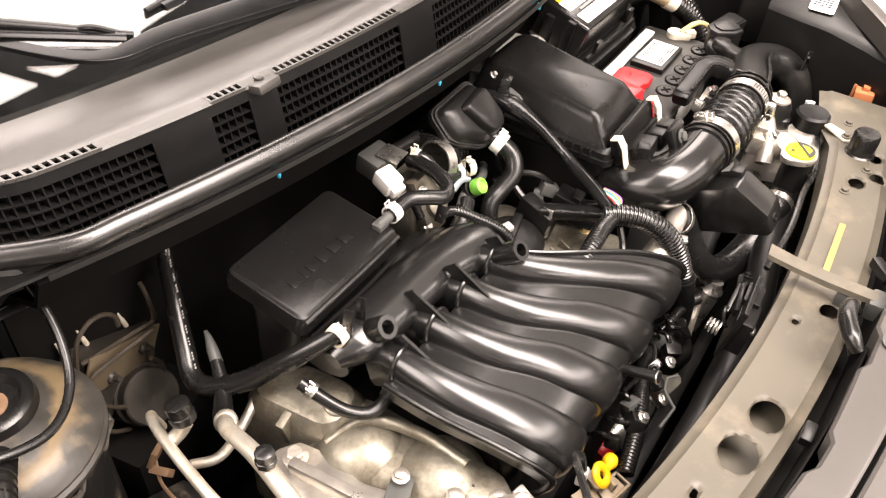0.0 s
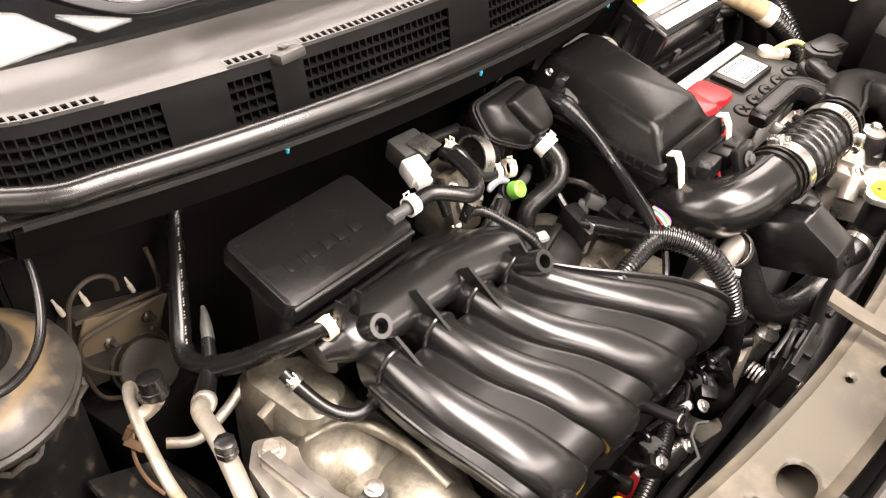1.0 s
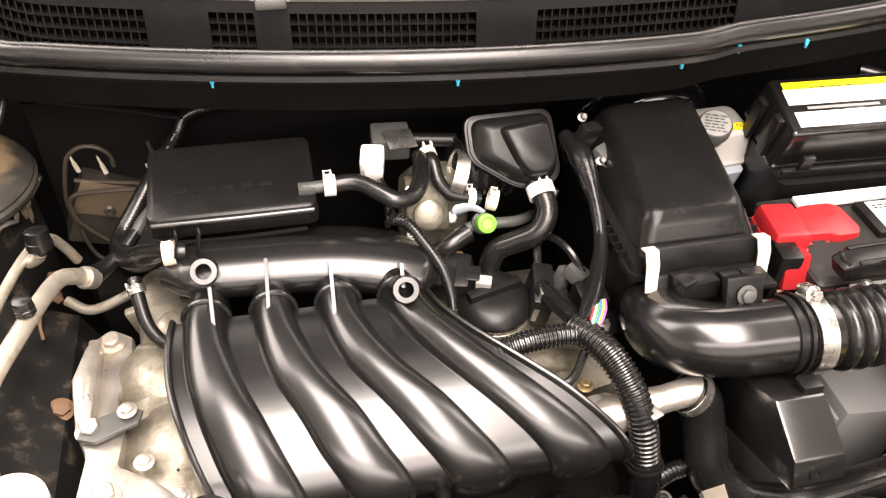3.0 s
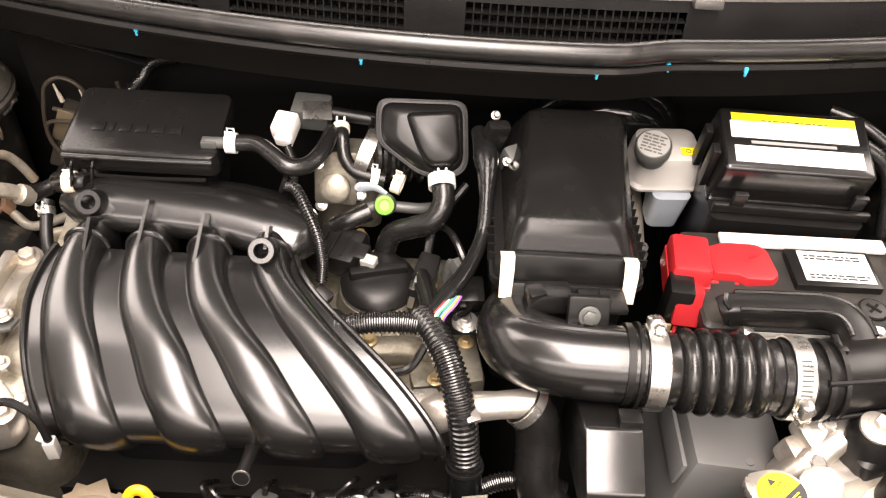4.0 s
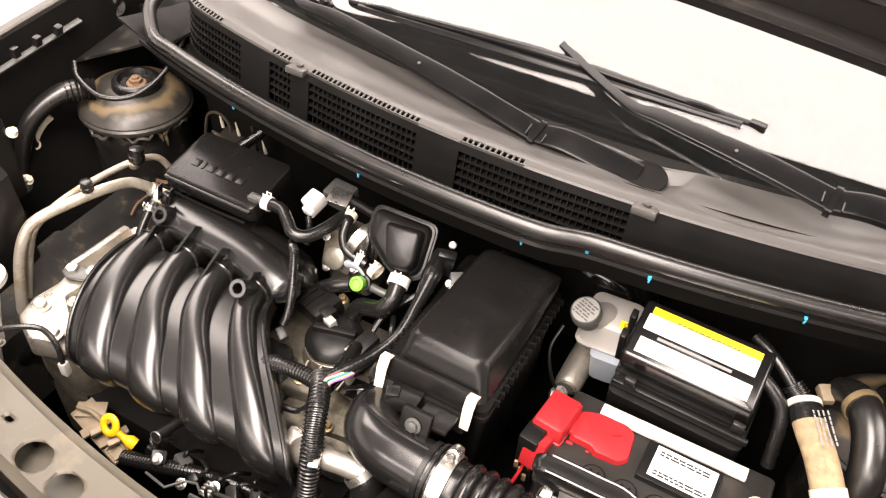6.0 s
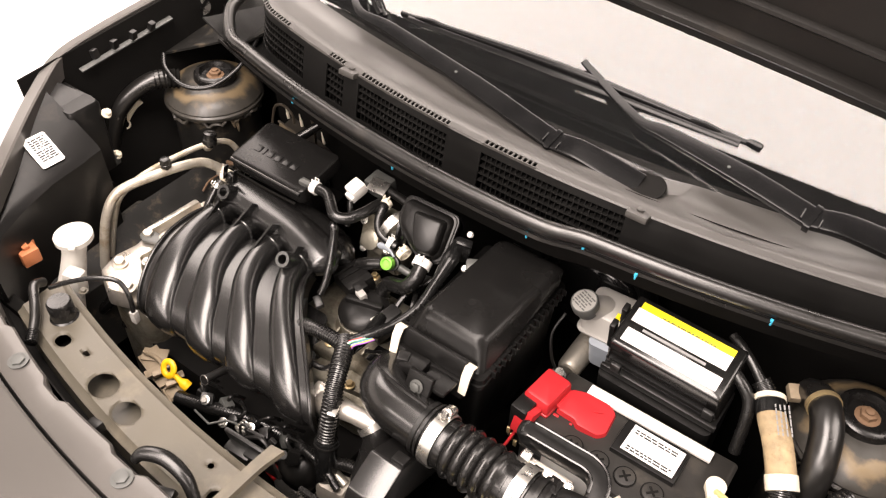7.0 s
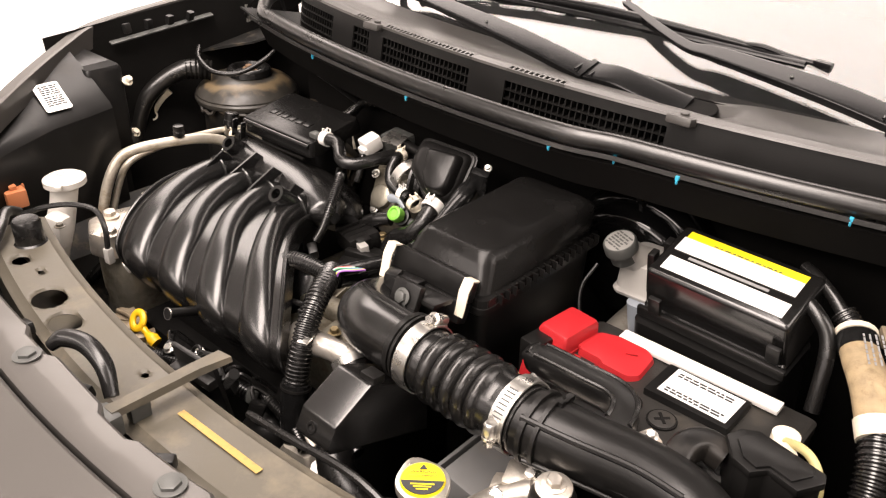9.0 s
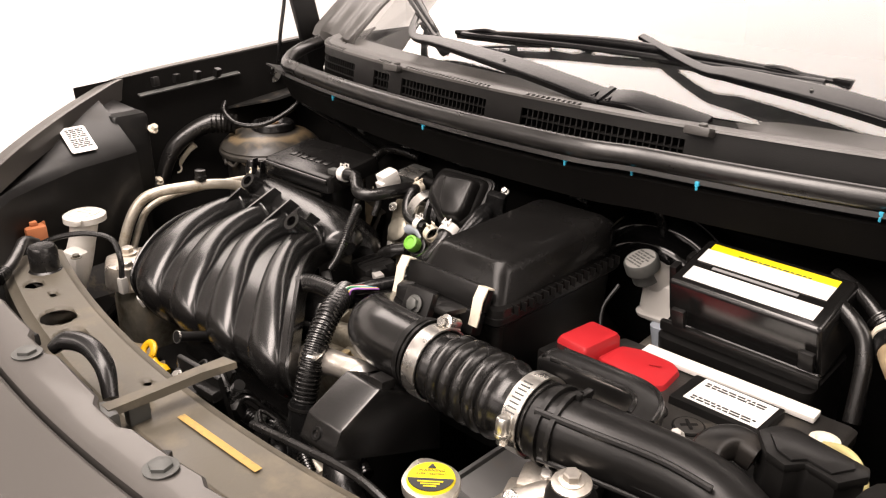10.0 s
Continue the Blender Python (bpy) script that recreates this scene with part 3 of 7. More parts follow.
# latch stay that crosses the tie bar
part("latch_stay", sheet([[(-0.019, -0.068, 0.838), (-0.018, -0.02, 0.836), (-0.017, 0.02, 0.838), (-0.014, 0.050, 0.840)], [(-0.018, -0.068, 0.844), (-0.017, -0.02, 0.843), (-0.016, 0.02, 0.844), (-0.013, 0.050, 0.845)],
                          [(-0.003, -0.068, 0.845), (-0.002, -0.02, 0.845), (0.000, 0.02, 0.846), (0.006, 0.052, 0.846)], [(-0.002, -0.068, 0.838), (-0.001, -0.02, 0.837), (0.001, 0.02, 0.838), (0.007, 0.052, 0.840)]], 0.002), M_TIE, body, "dusty steel hood latch stay")
part("stay_foot", join(box((-0.010, -0.072, 0.832), (0.03, 0.022, 0.024), (0, 0, 0), 0.005), box((-0.012, -0.040, 0.826), (0.012, 0.02, 0.018), (0, 0, 0), 0.002)), M_DGREY, body)

# front fascia: bright step behind the grille, its seam and the painted nose
FX = span(-0.72, 0.72, 50)
yf = lambda x: y_tie(x) - 0.044
notch = lambda x: 0.006 * (math.sin(x * 41) > 0.55) + 0.003 * math.sin(x * 17)
FX = span(-0.66, 0.66, 120)
part("upper_fascia", sheet([[(x, yf(x) - 0.004 - notch(x), 0.835) for x in FX], [(x, yf(x) - 0.003 - notch(x), 0.866) for x in FX], [(x, yf(x) - 0.006 - notch(x), 0.869) for x in FX],
                            [(x, yf(x) - 0.040, 0.871) for x in FX], [(x, yf(x) - 0.045, 0.868) for x in FX], [(x, yf(x) - 0.046, 0.85) for x in FX]], 0.003), M_PAINT, body, "dusty grey fascia top strip")
part("bumper_cover", sheet([[(x, yf(x) - 0.049, 0.85) for x in FX], [(x, yf(x) - 0.0495, 0.867) for x in FX], [(x, yf(x) - 0.053, 0.870) for x in FX], [(x, yf(x) - 0.10, 0.858) for x in FX],
                            [(x, yf(x) - 0.16, 0.820) for x in FX], [(x, yf(x) - 0.20, 0.74) for x in FX], [(x, yf(x) - 0.22, 0.60) for x in FX], [(x, yf(x) - 0.22, 0.30) for x in FX]], 0.004),
     M_PAINT, body, "grey metallic painted bumper cover")
# dark sheets paint the shade into the seam and the gap behind it
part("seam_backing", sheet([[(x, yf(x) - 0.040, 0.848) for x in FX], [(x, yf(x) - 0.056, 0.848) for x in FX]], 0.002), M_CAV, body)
part("gap_shade_sheet", sheet([[(x, yf(x) - 0.004, 0.84) for x in FX], [(x, yf(x) + 0.003, 0.78) for x in FX], [(x, y_tie(x) - 0.02, 0.77) for x in FX]], 0.002), M_CAV, body)
for bx in (-0.337, -0.101, 0.135, 0.37):
    bolt((bx, y_tie(bx) - 0.0655, 0.8712), (0, 0, 1), 0.0090, 0.005, M_DGREY, parent=body)
for k, bx in enumerate((-0.215, -0.075, 0.06)):
    part("retainer", box((bx, y_tie(bx) - 0.036, 0.826), (0.022 + 0.006 * (k % 3), 0.012, 0.014), (8 * (k % 2), 6 * k - 12, 20 * (k % 3)), 0.003), M_BLK, body)

part("cable_guide", tube([(-0.118, -0.066, 0.858), (-0.110, -0.055, 0.866), (-0.085, -0.045, 0.866), (-0.055, -0.045, 0.856), (-0.035, -0.052, 0.835)], [0.006, 0.009, 0.0095, 0.009, 0.007], 14), M_RUB, body)

# cowl panel with grille openings
OPEN = [(-0.60, -0.406), (-0.345, -0.302), (-0.268, -0.086), (-0.024, 0.199)]
cowl = thing("cowl_panel", (0, 0.5, 0.97), "grey plastic cowl panel with air intake grilles", "cowl panel")


def cowl_point(x, z):
    """A point of the cowl's upright face."""
    return V(x, y_grille(x) - 0.004 + (z - 0.965) * 0.18, z)


def cowl_face():
    xs = sorted({round(x, 4) for x in span(-0.64, 0.68, 90)} | {round(e, 4) for o in OPEN for e in o})
    bm = bmesh.new()
    for x0, x1 in zip(xs, xs[1:]):
        mid = (x0 + x1) / 2
        inside = any(a < mid < b for a, b in OPEN)
        zs = [(0.940, 0.954), (1.011, 1.024)] if inside else [(0.940, 0.954), (0.954, 1.011), (1.011, 1.024)]
        for z0, z1 in zs:
            bm.faces.new([bm.verts.new(cowl_point(x, z)) for x, z in ((x0, z0), (x1, z0), (x1, z1), (x0, z1))])
    bmesh.ops.remove_doubles(bm, verts=bm.verts, dist=0.0002)
    bmesh.ops.recalc_face_normals(bm, faces=bm.faces)
    bmesh.ops.solidify(bm, geom=bm.faces[:], thickness=0.003)
    return bm


# face, gutter and grilles take the darker tone for their shade
part("upright_face", cowl_face(), M_COWL_SHADE, cowl)
XC = span(-0.64, 0.70, 110)
dip = lambda x: 0.017 * math.exp(-((x - 0.195) / 0.040) ** 2)
wrinkle = lambda x: 0.006 * math.exp(-((x - 0.33) / 0.09) ** 2)
part("top_panel", sheet([[(x, y_grille(x) + 0.0150, 1.0272) for x in XC], [(x, y_grille(x) + 0.0185, 1.0278) for x in XC], [(x, y_grille(x) + 0.035, 1.024 - wrinkle(x)) for x in XC],
                         [(x, max(y_glass(x) + 0.065, y_grille(x) + 0.04), 1.016 - wrinkle(x) - 0.5 * dip(x)) for x in XC], [(x, max(y_glass(x) + 0.088, y_grille(x) + 0.055), 1.014 - dip(x)) for x in XC], [(x, max(y_glass(x) + 0.104, y_grille(x) + 0.07), 1.022 - 0.5 * dip(x)) for x in XC]], 0.003), M_COWL_LIT, cowl)
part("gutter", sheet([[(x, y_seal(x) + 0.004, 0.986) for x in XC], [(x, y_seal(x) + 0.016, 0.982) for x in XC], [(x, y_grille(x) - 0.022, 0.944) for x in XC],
                      [(x, y_grille(x) - 0.006, 0.941) for x in XC]], 0.003), M_COWL_SHADE, cowl)
# near-black liner stands in for the shade behind the grilles
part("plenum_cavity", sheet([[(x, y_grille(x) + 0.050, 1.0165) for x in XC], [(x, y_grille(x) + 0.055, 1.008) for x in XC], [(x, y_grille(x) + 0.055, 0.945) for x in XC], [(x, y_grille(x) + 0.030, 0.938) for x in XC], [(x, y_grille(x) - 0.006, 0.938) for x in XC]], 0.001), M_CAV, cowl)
for a, b in OPEN:
    cols = max(3, round((b - a) / 0.0082))
    bms = []
    for k in range(1, cols):
        x = a + (b - a) * k / cols
        p, q = cowl_point(x, 0.953), cowl_point(x, 1.012)
        bms.append(box((x, (p.y + q.y) / 2 + 0.0085, 0.9825), (0.0015, 0.010, 0.060), (-10, 0, 0), 0))
    for r in range(1, 5):
        z = 0.954 + 0.057 * r / 5
        xs = span(a, b, 14)
        bms.append(skin([[cowl_point(x, z) + V(0, 0.0015, dz) for dz in (-0.0006, 0.0006)] + [cowl_point(x, z) + V(0, 0.012, dz) for dz in (0.0006, -0.0006)] for x in xs]))
    part("grille", join(*bms), M_COWL_SHADE, cowl, "fine egg-crate air grille in the shaded plastic tone")
SLOTS = [(-0.58, -0.45), (-0.341, -0.304), (-0.265, -0.085), (-0.023, 0.063)]
ridge = []
xs = sorted({round(x, 4) for x in span(-0.64, 0.70, 60)} | {round(e, 4) for o in SLOTS for e in o})
for x0, x1 in zip(xs, xs[1:]):
    if any(a <= (x0 + x1) / 2 <= b for a, b in SLOTS):
        continue
    ridge.append(skin([[V(x, y_grille(x) + 0.0045, 1.0235), V(x, y_grille(x) + 0.0065, 1.0262), V(x, y_grille(x) + 0.0155, 1.0275), V(x, y_grille(x) + 0.0155, 1.0235)] for x in (x0, x1)]))
for a, b in SLOTS:
    n = round((b - a) / 0.0076)
    for k in range(n + 1):
        x = a + (b - a) * k / n
        ridge.append(box((x, y_grille(x) + 0.0105, 1.0255), (0.0028, 0.011, 0.0030), (8, 0, 0), 0))
for a, b in SLOTS:
    ridge.append(skin([[V(x, y_grille(x) + 0.0045, 1.0235), V(x, y_grille(x) + 0.0052, 1.0268), V(x, y_grille(x) + 0.0066, 1.0270), V(x, y_grille(x) + 0.0066, 1.0235)] for x in span(a, b, 10)]))
part("slotted_ridge", join(*ridge), M_COWL_LIT, cowl, "ridge with a row of small square slots")
for x in (-0.285, 0.215):
    part("cover_tab", box((x, y_grille(x) + 0.004, 1.0225), (0.030, 0.024, 0.010), (-14, 0, 0), 0.003), M_COWL_LIT, cowl, "pale plastic tab")
    part("tab_screw", lathe((x, y_grille(x) + 0.008, 1.028), (0, 0, 1), [(0, 0.005), (0.002, 0.005), (0.003, 0.002)], 14), M_COWL_LIT, cowl)

# bulb seal along the cowl, with its blue clips
sp = [(-0.604, 0.640, 1.018), (-0.610, 0.610, 1.009), (-0.602, 0.580, 1.002), (-0.576, 0.549, 1.000)] + [(x, y_seal(x) + 0.006, 0.999) for x in span(-0.53, 0.60, 30)] + [(0.65, 0.56, 0.998), (0.665, 0.62, 1.01)]
seal = thing("hood_seal", (0, 0.43, 0.97), "dusty black rubber bulb seal along the cowl edge", "rubber seal")
part("bulb", tube(sp, 0.0115, 12, 4, wide=0.9, up=(0, 0, 1)), M_SEAL, seal)
lipp = [(x, y_seal(x) - 0.006, 0.991) for x in span(-0.56, 0.62, 60)]
part("lip", sheet([lipp, [(x, y - 0.001, z - 0.005) for x, y, z in lipp]], 0.0015), M_SEAL, seal)
part("rear_lip", sheet([[(x, y_seal(x) + 0.010, 0.999) for x in span(-0.56, 0.62, 60)], [(x, y_seal(x) + 0.022, 0.988) for x in span(-0.56, 0.62, 60)]], 0.002), M_SEAL, seal)
for x, y, z in ((-0.528, 0.517, 0.976), (-0.346, 0.460, 0.976), (-0.122, 0.426, 0.978), (0.103, 0.422, 0.979), (0.175, 0.442, 0.979), (0.25, 0.441, 0.980), (0.413, 0.469, 0.982)):
    solo("trim_clip", join(box((x, y - 0.001, z + 0.007), (0.0042, 0.004, 0.005), (0, 0, 0), 0.001), box((x, y - 0.002, z + 0.003), (0.0024, 0.003, 0.005), (10, 0, 8), 0.0008)),
         M_CYAN, "small bright blue plastic trim clip on the seal", "clip", group="blue clips along the seal")

# windshield
def glass_point(x, s):
    """s metres up the glass from its lower edge."""
    y = y_glass(x) + 0.100 + s * 0.875
    return V(x * (1 - 0.12 * s), y - 0.02 * s, 1.016 + s * 0.484 - 0.10 * s * s)


GX = span(-0.63, 0.70, 44)
ws = thing("windshield", (0, 0.6, 1.0), "curved laminated windshield reflecting the white room", "windshield", kind="structure")
part("glass", sheet([[glass_point(x, s) for x in GX] for s in span(0.0, 0.95, 12)], 0.004), M_GLASS, ws).visible_shadow = False
part("frit_band", sheet([[glass_point(x, s) + V(0, 0.003, -0.006) for x in GX] for s in span(0.0, 0.018, 3)], 0.001), M_CAV, ws, "black ceramic border of the glass")
cabin = thing("cabin_shell", (0, 1.5, 0.9), "dark car cabin with dashboard behind the glass", "car cabin", kind="structure")
part("dashboard", sheet([[(x, y_glass(x) + 0.12, 0.985) for x in GX], [(x, y_glass(x) + 0.35, 1.03) for x in GX], [(x, y_glass(x) + 0.62, 1.02) for x in GX], [(x, y_glass(x) + 0.68, 0.80) for x in GX]], 0.01), M_DASH, cabin)
part("cabin_floor", box((0, 1.6, 0.35), (1.4, 2.0, 0.04), bevel=0.01), M_DASH, cabin)
part("cabin_back", box((0, 2.6, 1.0), (1.4, 0.04, 1.0), bevel=0.01), M_DASH, cabin)
part("roof", sheet([[(x * 0.86, 1.44 + y_glass(x) - 0.49, 1.40) for x in GX], [(x * 0.84, 1.7, 1.46) for x in GX], [(x * 0.84, 2.6, 1.44) for x in GX]], 0.02), M_PAINT, cabin)
for s, x0 in ((-1, -0.63), (1, 0.70)):
    pts = [glass_point(x0, k) + V(s * 0.012, 0, 0.006) for k in span(0.20, 0.95, 8)]
    part("pillar", tube(pts, 0.026, 10, 3, wide=1.4), M_PAINT, cabin, "dark windshield pillar")
    ridged = []
    for q in span(0.0, 1.0, 19):
        lift = 0.006 * (0.5 + 0.5 * math.cos(q * 6 * math.pi)) + 0.012 * math.sin(q * math.pi)
        cx_ = s * (0.660 - 0.112 * q) + (0.07 if s > 0 else 0)
        z0 = 1.034 - 0.020 * math.sin(q * math.pi * 0.8)
        ridged.append([V(cx_, 0.664 + 0.012 * math.sin(q * math.pi), z0 - 0.012), V(cx_, 0.672, z0 + 0.5 * lift), V(cx_, 0.74, z0 + 0.048 + lift), V(cx_, 0.82, z0 + 0.096 + 0.9 * lift), V(cx_, 0.93, z0 + 0.156 + 0.6 * lift)])
    part("pillar_cover", sheet(ridged, 0.004), M_COWL_LIT, cabin, "ridged grey plastic corner cover")
    part("cabin_side", box((s * 0.72, 1.7, 0.70), (0.03, 1.9, 0.60), bevel=0.01), M_DASH, cabin)

# open hood, held up over the windshield
def hood_point(x, s):
    crown = 1 - (x / 0.72) ** 2
    return V(x, 0.650 + 0.13 * (x - 0.05) ** 2 - 0.32 * s, 1.160 + 0.065 * crown - 0.04 * (x - 0.1) + 0.85 * s)


HX = span(-0.70, 0.72, 40)
hood = thing("hood", (0, 0.6, 1.2), "open dark grey hood standing over the windshield", "car hood", kind="structure")
part("outer_skin", sheet([[hood_point(x, s) for x in HX] for s in span(0, 1, 10)], 0.004), M_PAINT, hood)
part("inner_frame", sheet([[hood_point(x * 0.98, s) + V(0, -0.03, -0.005) for x in HX] for s in span(0.02, 0.97, 10)], 0.006), M_HOODIN, hood)
part("rear_flange", sheet([[hood_point(x, 0) + V(0, -0.03, 0.012) for x in HX], [hood_point(x, 0) + V(0, -0.022, -0.004) for x in HX], [hood_point(x, 0) + V(0, 0.002, 0.0) for x in HX]], 0.003), M_HOODIN, hood)
for s0, d0, r0 in ((0.035, -0.040, 0.010), (0.10, -0.036, 0.007), (0.30, -0.036, 0.012)):
    part("inner_rib", tube([hood_point(x * 0.95, s0) + V(0, d0, 0) for x in span(-0.70, 0.72, 24)], r0, 10, 2, wide=1.6), M_HOODIN, hood)
for s in (-1, 1):
    part("hinge", join(box((s * 0.69, 0.675, 1.05), (0.012, 0.05, 0.20), (14, 0, 0), 0.003), box((s * 0.685, 0.64, 1.15), (0.014, 0.10, 0.03), (-30, 0, 0), 0.003)), M_BLK, hood)


# ---- engine: intake manifold ----
mani = thing("intake_manifold", (-0.25, 0.25, 0.6), "satin black four-runner composite intake manifold", "intake manifold")
# crest line of the runners: y, z, and the x of each of the four
CREST = [(0.335, 0.850), (0.305, 0.861), (0.265, 0.860), (0.222, 0.853), (0.182, 0.841), (0.150, 0.824), (0.129, 0.805), (0.1205, 0.787), (0.124, 0.765), (0.138, 0.742), (0.158, 0.722)]
RUNX = [(-0.372, -0.373, -0.374, -0.368, -0.355, -0.343, -0.333, -0.328, -0.326, -0.325, -0.324),
        (-0.315, -0.315, -0.312, -0.300, -0.278, -0.262, -0.248, -0.242, -0.240, -0.240, -0.240),
        (-0.257, -0.257, -0.253, -0.236, -0.206, -0.183, -0.166, -0.159, -0.157, -0.157, -0.157),
        (-0.200, -0.200, -0.191, -0.163, -0.128, -0.098, -0.079, -0.072, -0.070, -0.070, -0.070)]
HALF = [0.0185, 0.0190, 0.0200, 0.0230, 0.0260, 0.0275, 0.0280, 0.0280, 0.0275, 0.0265, 0.025]
RISE = [0.030, 0.027, 0.022, 0.0175, 0.015, 0.014, 0.0125, 0.011, 0.010, 0.009, 0.008]


def flow(k):
    """Samples of runner k: crest point, outward normal, half width, rise over the web."""
    path = spline([(x, y, z) for x, (y, z) in zip(RUNX[k], CREST)], 5)
    out = []
    for i, p in enumerate(path):
        t = path[min(i + 1, len(path) - 1)] - path[max(i - 1, 0)]
        t.x = 0
        t.normalize()
        f = i / (len(path) - 1) * (len(CREST) - 1)
        j = min(int(f), len(CREST) - 2)
        mixed = lambda row: row[j] + (row[j + 1] - row[j]) * (f - j)
        out.append((p, V(0, t.z, -t.y), mixed(HALF), mixed(RISE)))
    return out


FLOWS = [flow(k) for k in range(4)]
for rows in FLOWS:
    rings = []
    for p, n, w, h in rows:
        ring = []
        for q in span(-1, 1, 21):
            a = q * math.pi / 2
            sx_ = math.copysign(abs(math.sin(a)) ** 0.92, math.sin(a))
            ring.append(p + V(sx_ * w, 0, 0) + n * (h * 1.15 * (max(0.0, math.cos(a)) ** 0.80 - 1)))
        ring += [p + V(0.92 * w, 0, 0) - n * (h * 1.15 + 0.008), p + V(-0.92 * w, 0, 0) - n * (h * 1.15 + 0.008)]
        rings.append(ring)
    part("runner", skin(rings), M_MANI, mani, angle=50)
# webs between and beside the runners
WEB = []
for i in range(6, len(FLOWS[0])):
    p, n, w, h = FLOWS[0][i]
    f = min(1.0, (i - 6) / 14)
    xs = [p.x - w - 0.010 - 0.004 * f] + [FLOWS[k][i][0].x for k in range(4)] + [FLOWS[3][i][0].x + w + 0.006 + 0.010 * f]
    row = []
    for a, b in zip(xs, xs[1:]):
        row += [a + (b - a) * q / 4 for q in range(4)]
    row.append(xs[-1])
    WEB.append([V(x, p.y, p.z) - n * (h * 0.86) for x in row])
part("web", sheet(WEB, 0.005), M_MANI, mani)
for side in (0, -1):
    rim = [r[side] for r in WEB]
    part("rim", tube([p + V(0, 0, 0.001) for p in rim[::3]], 0.0045, 10, 4, wide=0.7), M_MANI, mani)
    part("skirt", sheet([rim, [p + V(0.004 if side == 0 else -0.004, 0.010, -0.022) for p in rim]], 0.003), M_MANI, mani)
# flared collars where the runners leave the plenum
for rows in FLOWS:
    p, n, w, h = rows[6]
    arc = [p + V(math.sin(a) * (w + 0.001), 0, 0) + n * (0.0005 + h * 0.9 * (math.cos(a) - 1)) for a in span(-1.45, 1.45, 13)]
    part("collar", tube(arc, 0.0026, 8, 2), M_MANI, mani)
# lower closing body
part("lower_body", stack(pose(-0.225, 0.215, 0.56), [(0, 0.26, 0.08, 0.03), (0.10, 0.27, 0.085, 0.03), (0.17, 0.27, 0.080, 0.03, 0.0, 0.01), (0.23, 0.24, 0.03, 0.014, -0.02, 0.05)]), M_MANI, mani)
# plenum
part("plenum", tube([(-0.412, 0.350, 0.848), (-0.395, 0.349, 0.850), (-0.37, 0.348, 0.851), (-0.26, 0.344, 0.847), (-0.20, 0.334, 0.841), (-0.172, 0.327, 0.836), (-0.158, 0.324, 0.833)],
                    [0.010, 0.018, 0.022, 0.023, 0.024, 0.022, 0.010], 24, 6, wide=[1, 1.3, 1.4, 1.4, 1.4, 1.3, 1.0]), M_MANI, mani)
part("plenum_back", tube([(-0.40, 0.375, 0.826), (-0.28, 0.376, 0.826), (-0.20, 0.366, 0.818), (-0.175, 0.35, 0.812)], [0.022, 0.026, 0.026, 0.016], 18, 6, wide=1.5), M_MANI, mani)
for x, y, z in ((-0.370, 0.316, 0.880), (-0.199, 0.267, 0.876)):
    a = V(0.02, -0.72, 0.68).normalized()
    boss = part("boss", lathe(V(x, y, z) - a * 0.034, a, [(0, 0.013), (0.030, 0.0125), (0.034, 0.0115), (0.034, 0.0070), (0.012, 0.0068)], 24), M_MANI, mani)
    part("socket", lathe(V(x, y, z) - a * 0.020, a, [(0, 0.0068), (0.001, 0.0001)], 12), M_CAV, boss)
for (tx, ty, tz), (bx, by, bz) in (((-0.313, 0.324, 0.880), (-0.315, 0.277, 0.859)), ((-0.257, 0.310, 0.880), (-0.259, 0.266, 0.858)), ((-0.198, 0.297, 0.880), (-0.199, 0.280, 0.866)),
                                   ((-0.366, 0.302, 0.874), (-0.365, 0.262, 0.853))):
    q = [(tx, ty + 0.014, tz - 0.013), (tx, ty, tz), (bx, by, bz), (bx, by + 0.004, bz - 0.014)]
    part("fin", sheet([[V(*p) - V(0.0016, 0, 0) for p in q[:2]], [V(*p) - V(0.0016, 0, 0) for p in q[:1:-1]]], 0.0032), M_MANI, mani)
for dx in (-0.015, 0.005):
    part("stop_tab", box((-0.378 + dx, 0.345, 0.890), (0.002, 0.010, 0.026), (0, 12, 10), 0.0006), M_MANI, mani)
nipple = part("vacuum_nipple", tube([(-0.192, 0.136, 0.766), (-0.192, 0.127, 0.769), (-0.1925, 0.108, 0.776), (-0.193, 0.093, 0.781)], [0.0085, 0.0062, 0.0058, 0.0068], 14), M_BLK, mani)
part("ring", ring_band((-0.193, 0.094, 0.7808), (0, -0.93, 0.33), 0.0066, 0.0016, 0.001, 18), M_STEEL, nipple, "bright ring at the tip")

# computer cover behind the plenum
ecm = thing("air_duct_cover", (-0.34, 0.41, 0.80), "black grained plastic cover with raised lettering bars", "engine cover")
me_ = pose(-0.341, 0.420, 0.8795, 9, 0, 0)
part("cover", stack(me_, [(-0.004, 0.158, 0.100, 0.010, 0, 0.007), (0.010, 0.158, 0.098, 0.010, 0, 0.007), (0.017, 0.154, 0.094, 0.009, 0, 0.007), (0.0185, 0.149, 0.089, 0.008, 0, 0.007)], 5), M_GRAIN, ecm)
part("base_box", stack(pose(-0.341, 0.436, 0.76, 6, 0, 0), [(0, 0.13, 0.05, 0.012), (0.096, 0.142, 0.058, 0.012), (0.112, 0.142, 0.058, 0.012)]), M_BLK, ecm)
part("front_bead", tube([me_ @ V(-0.074, -0.0405, 0.0125), me_ @ V(0.0, -0.0412, 0.0125), me_ @ V(0.074, -0.0405, 0.0125)], 0.0036, 10), M_GLOSS, ecm)
part("front_rib", tube([(-0.412, 0.374, 0.866), (-0.34, 0.372, 0.866), (-0.275, 0.374, 0.866)], 0.0022, 8, 4), M_BAY, ecm)
x = -0.052
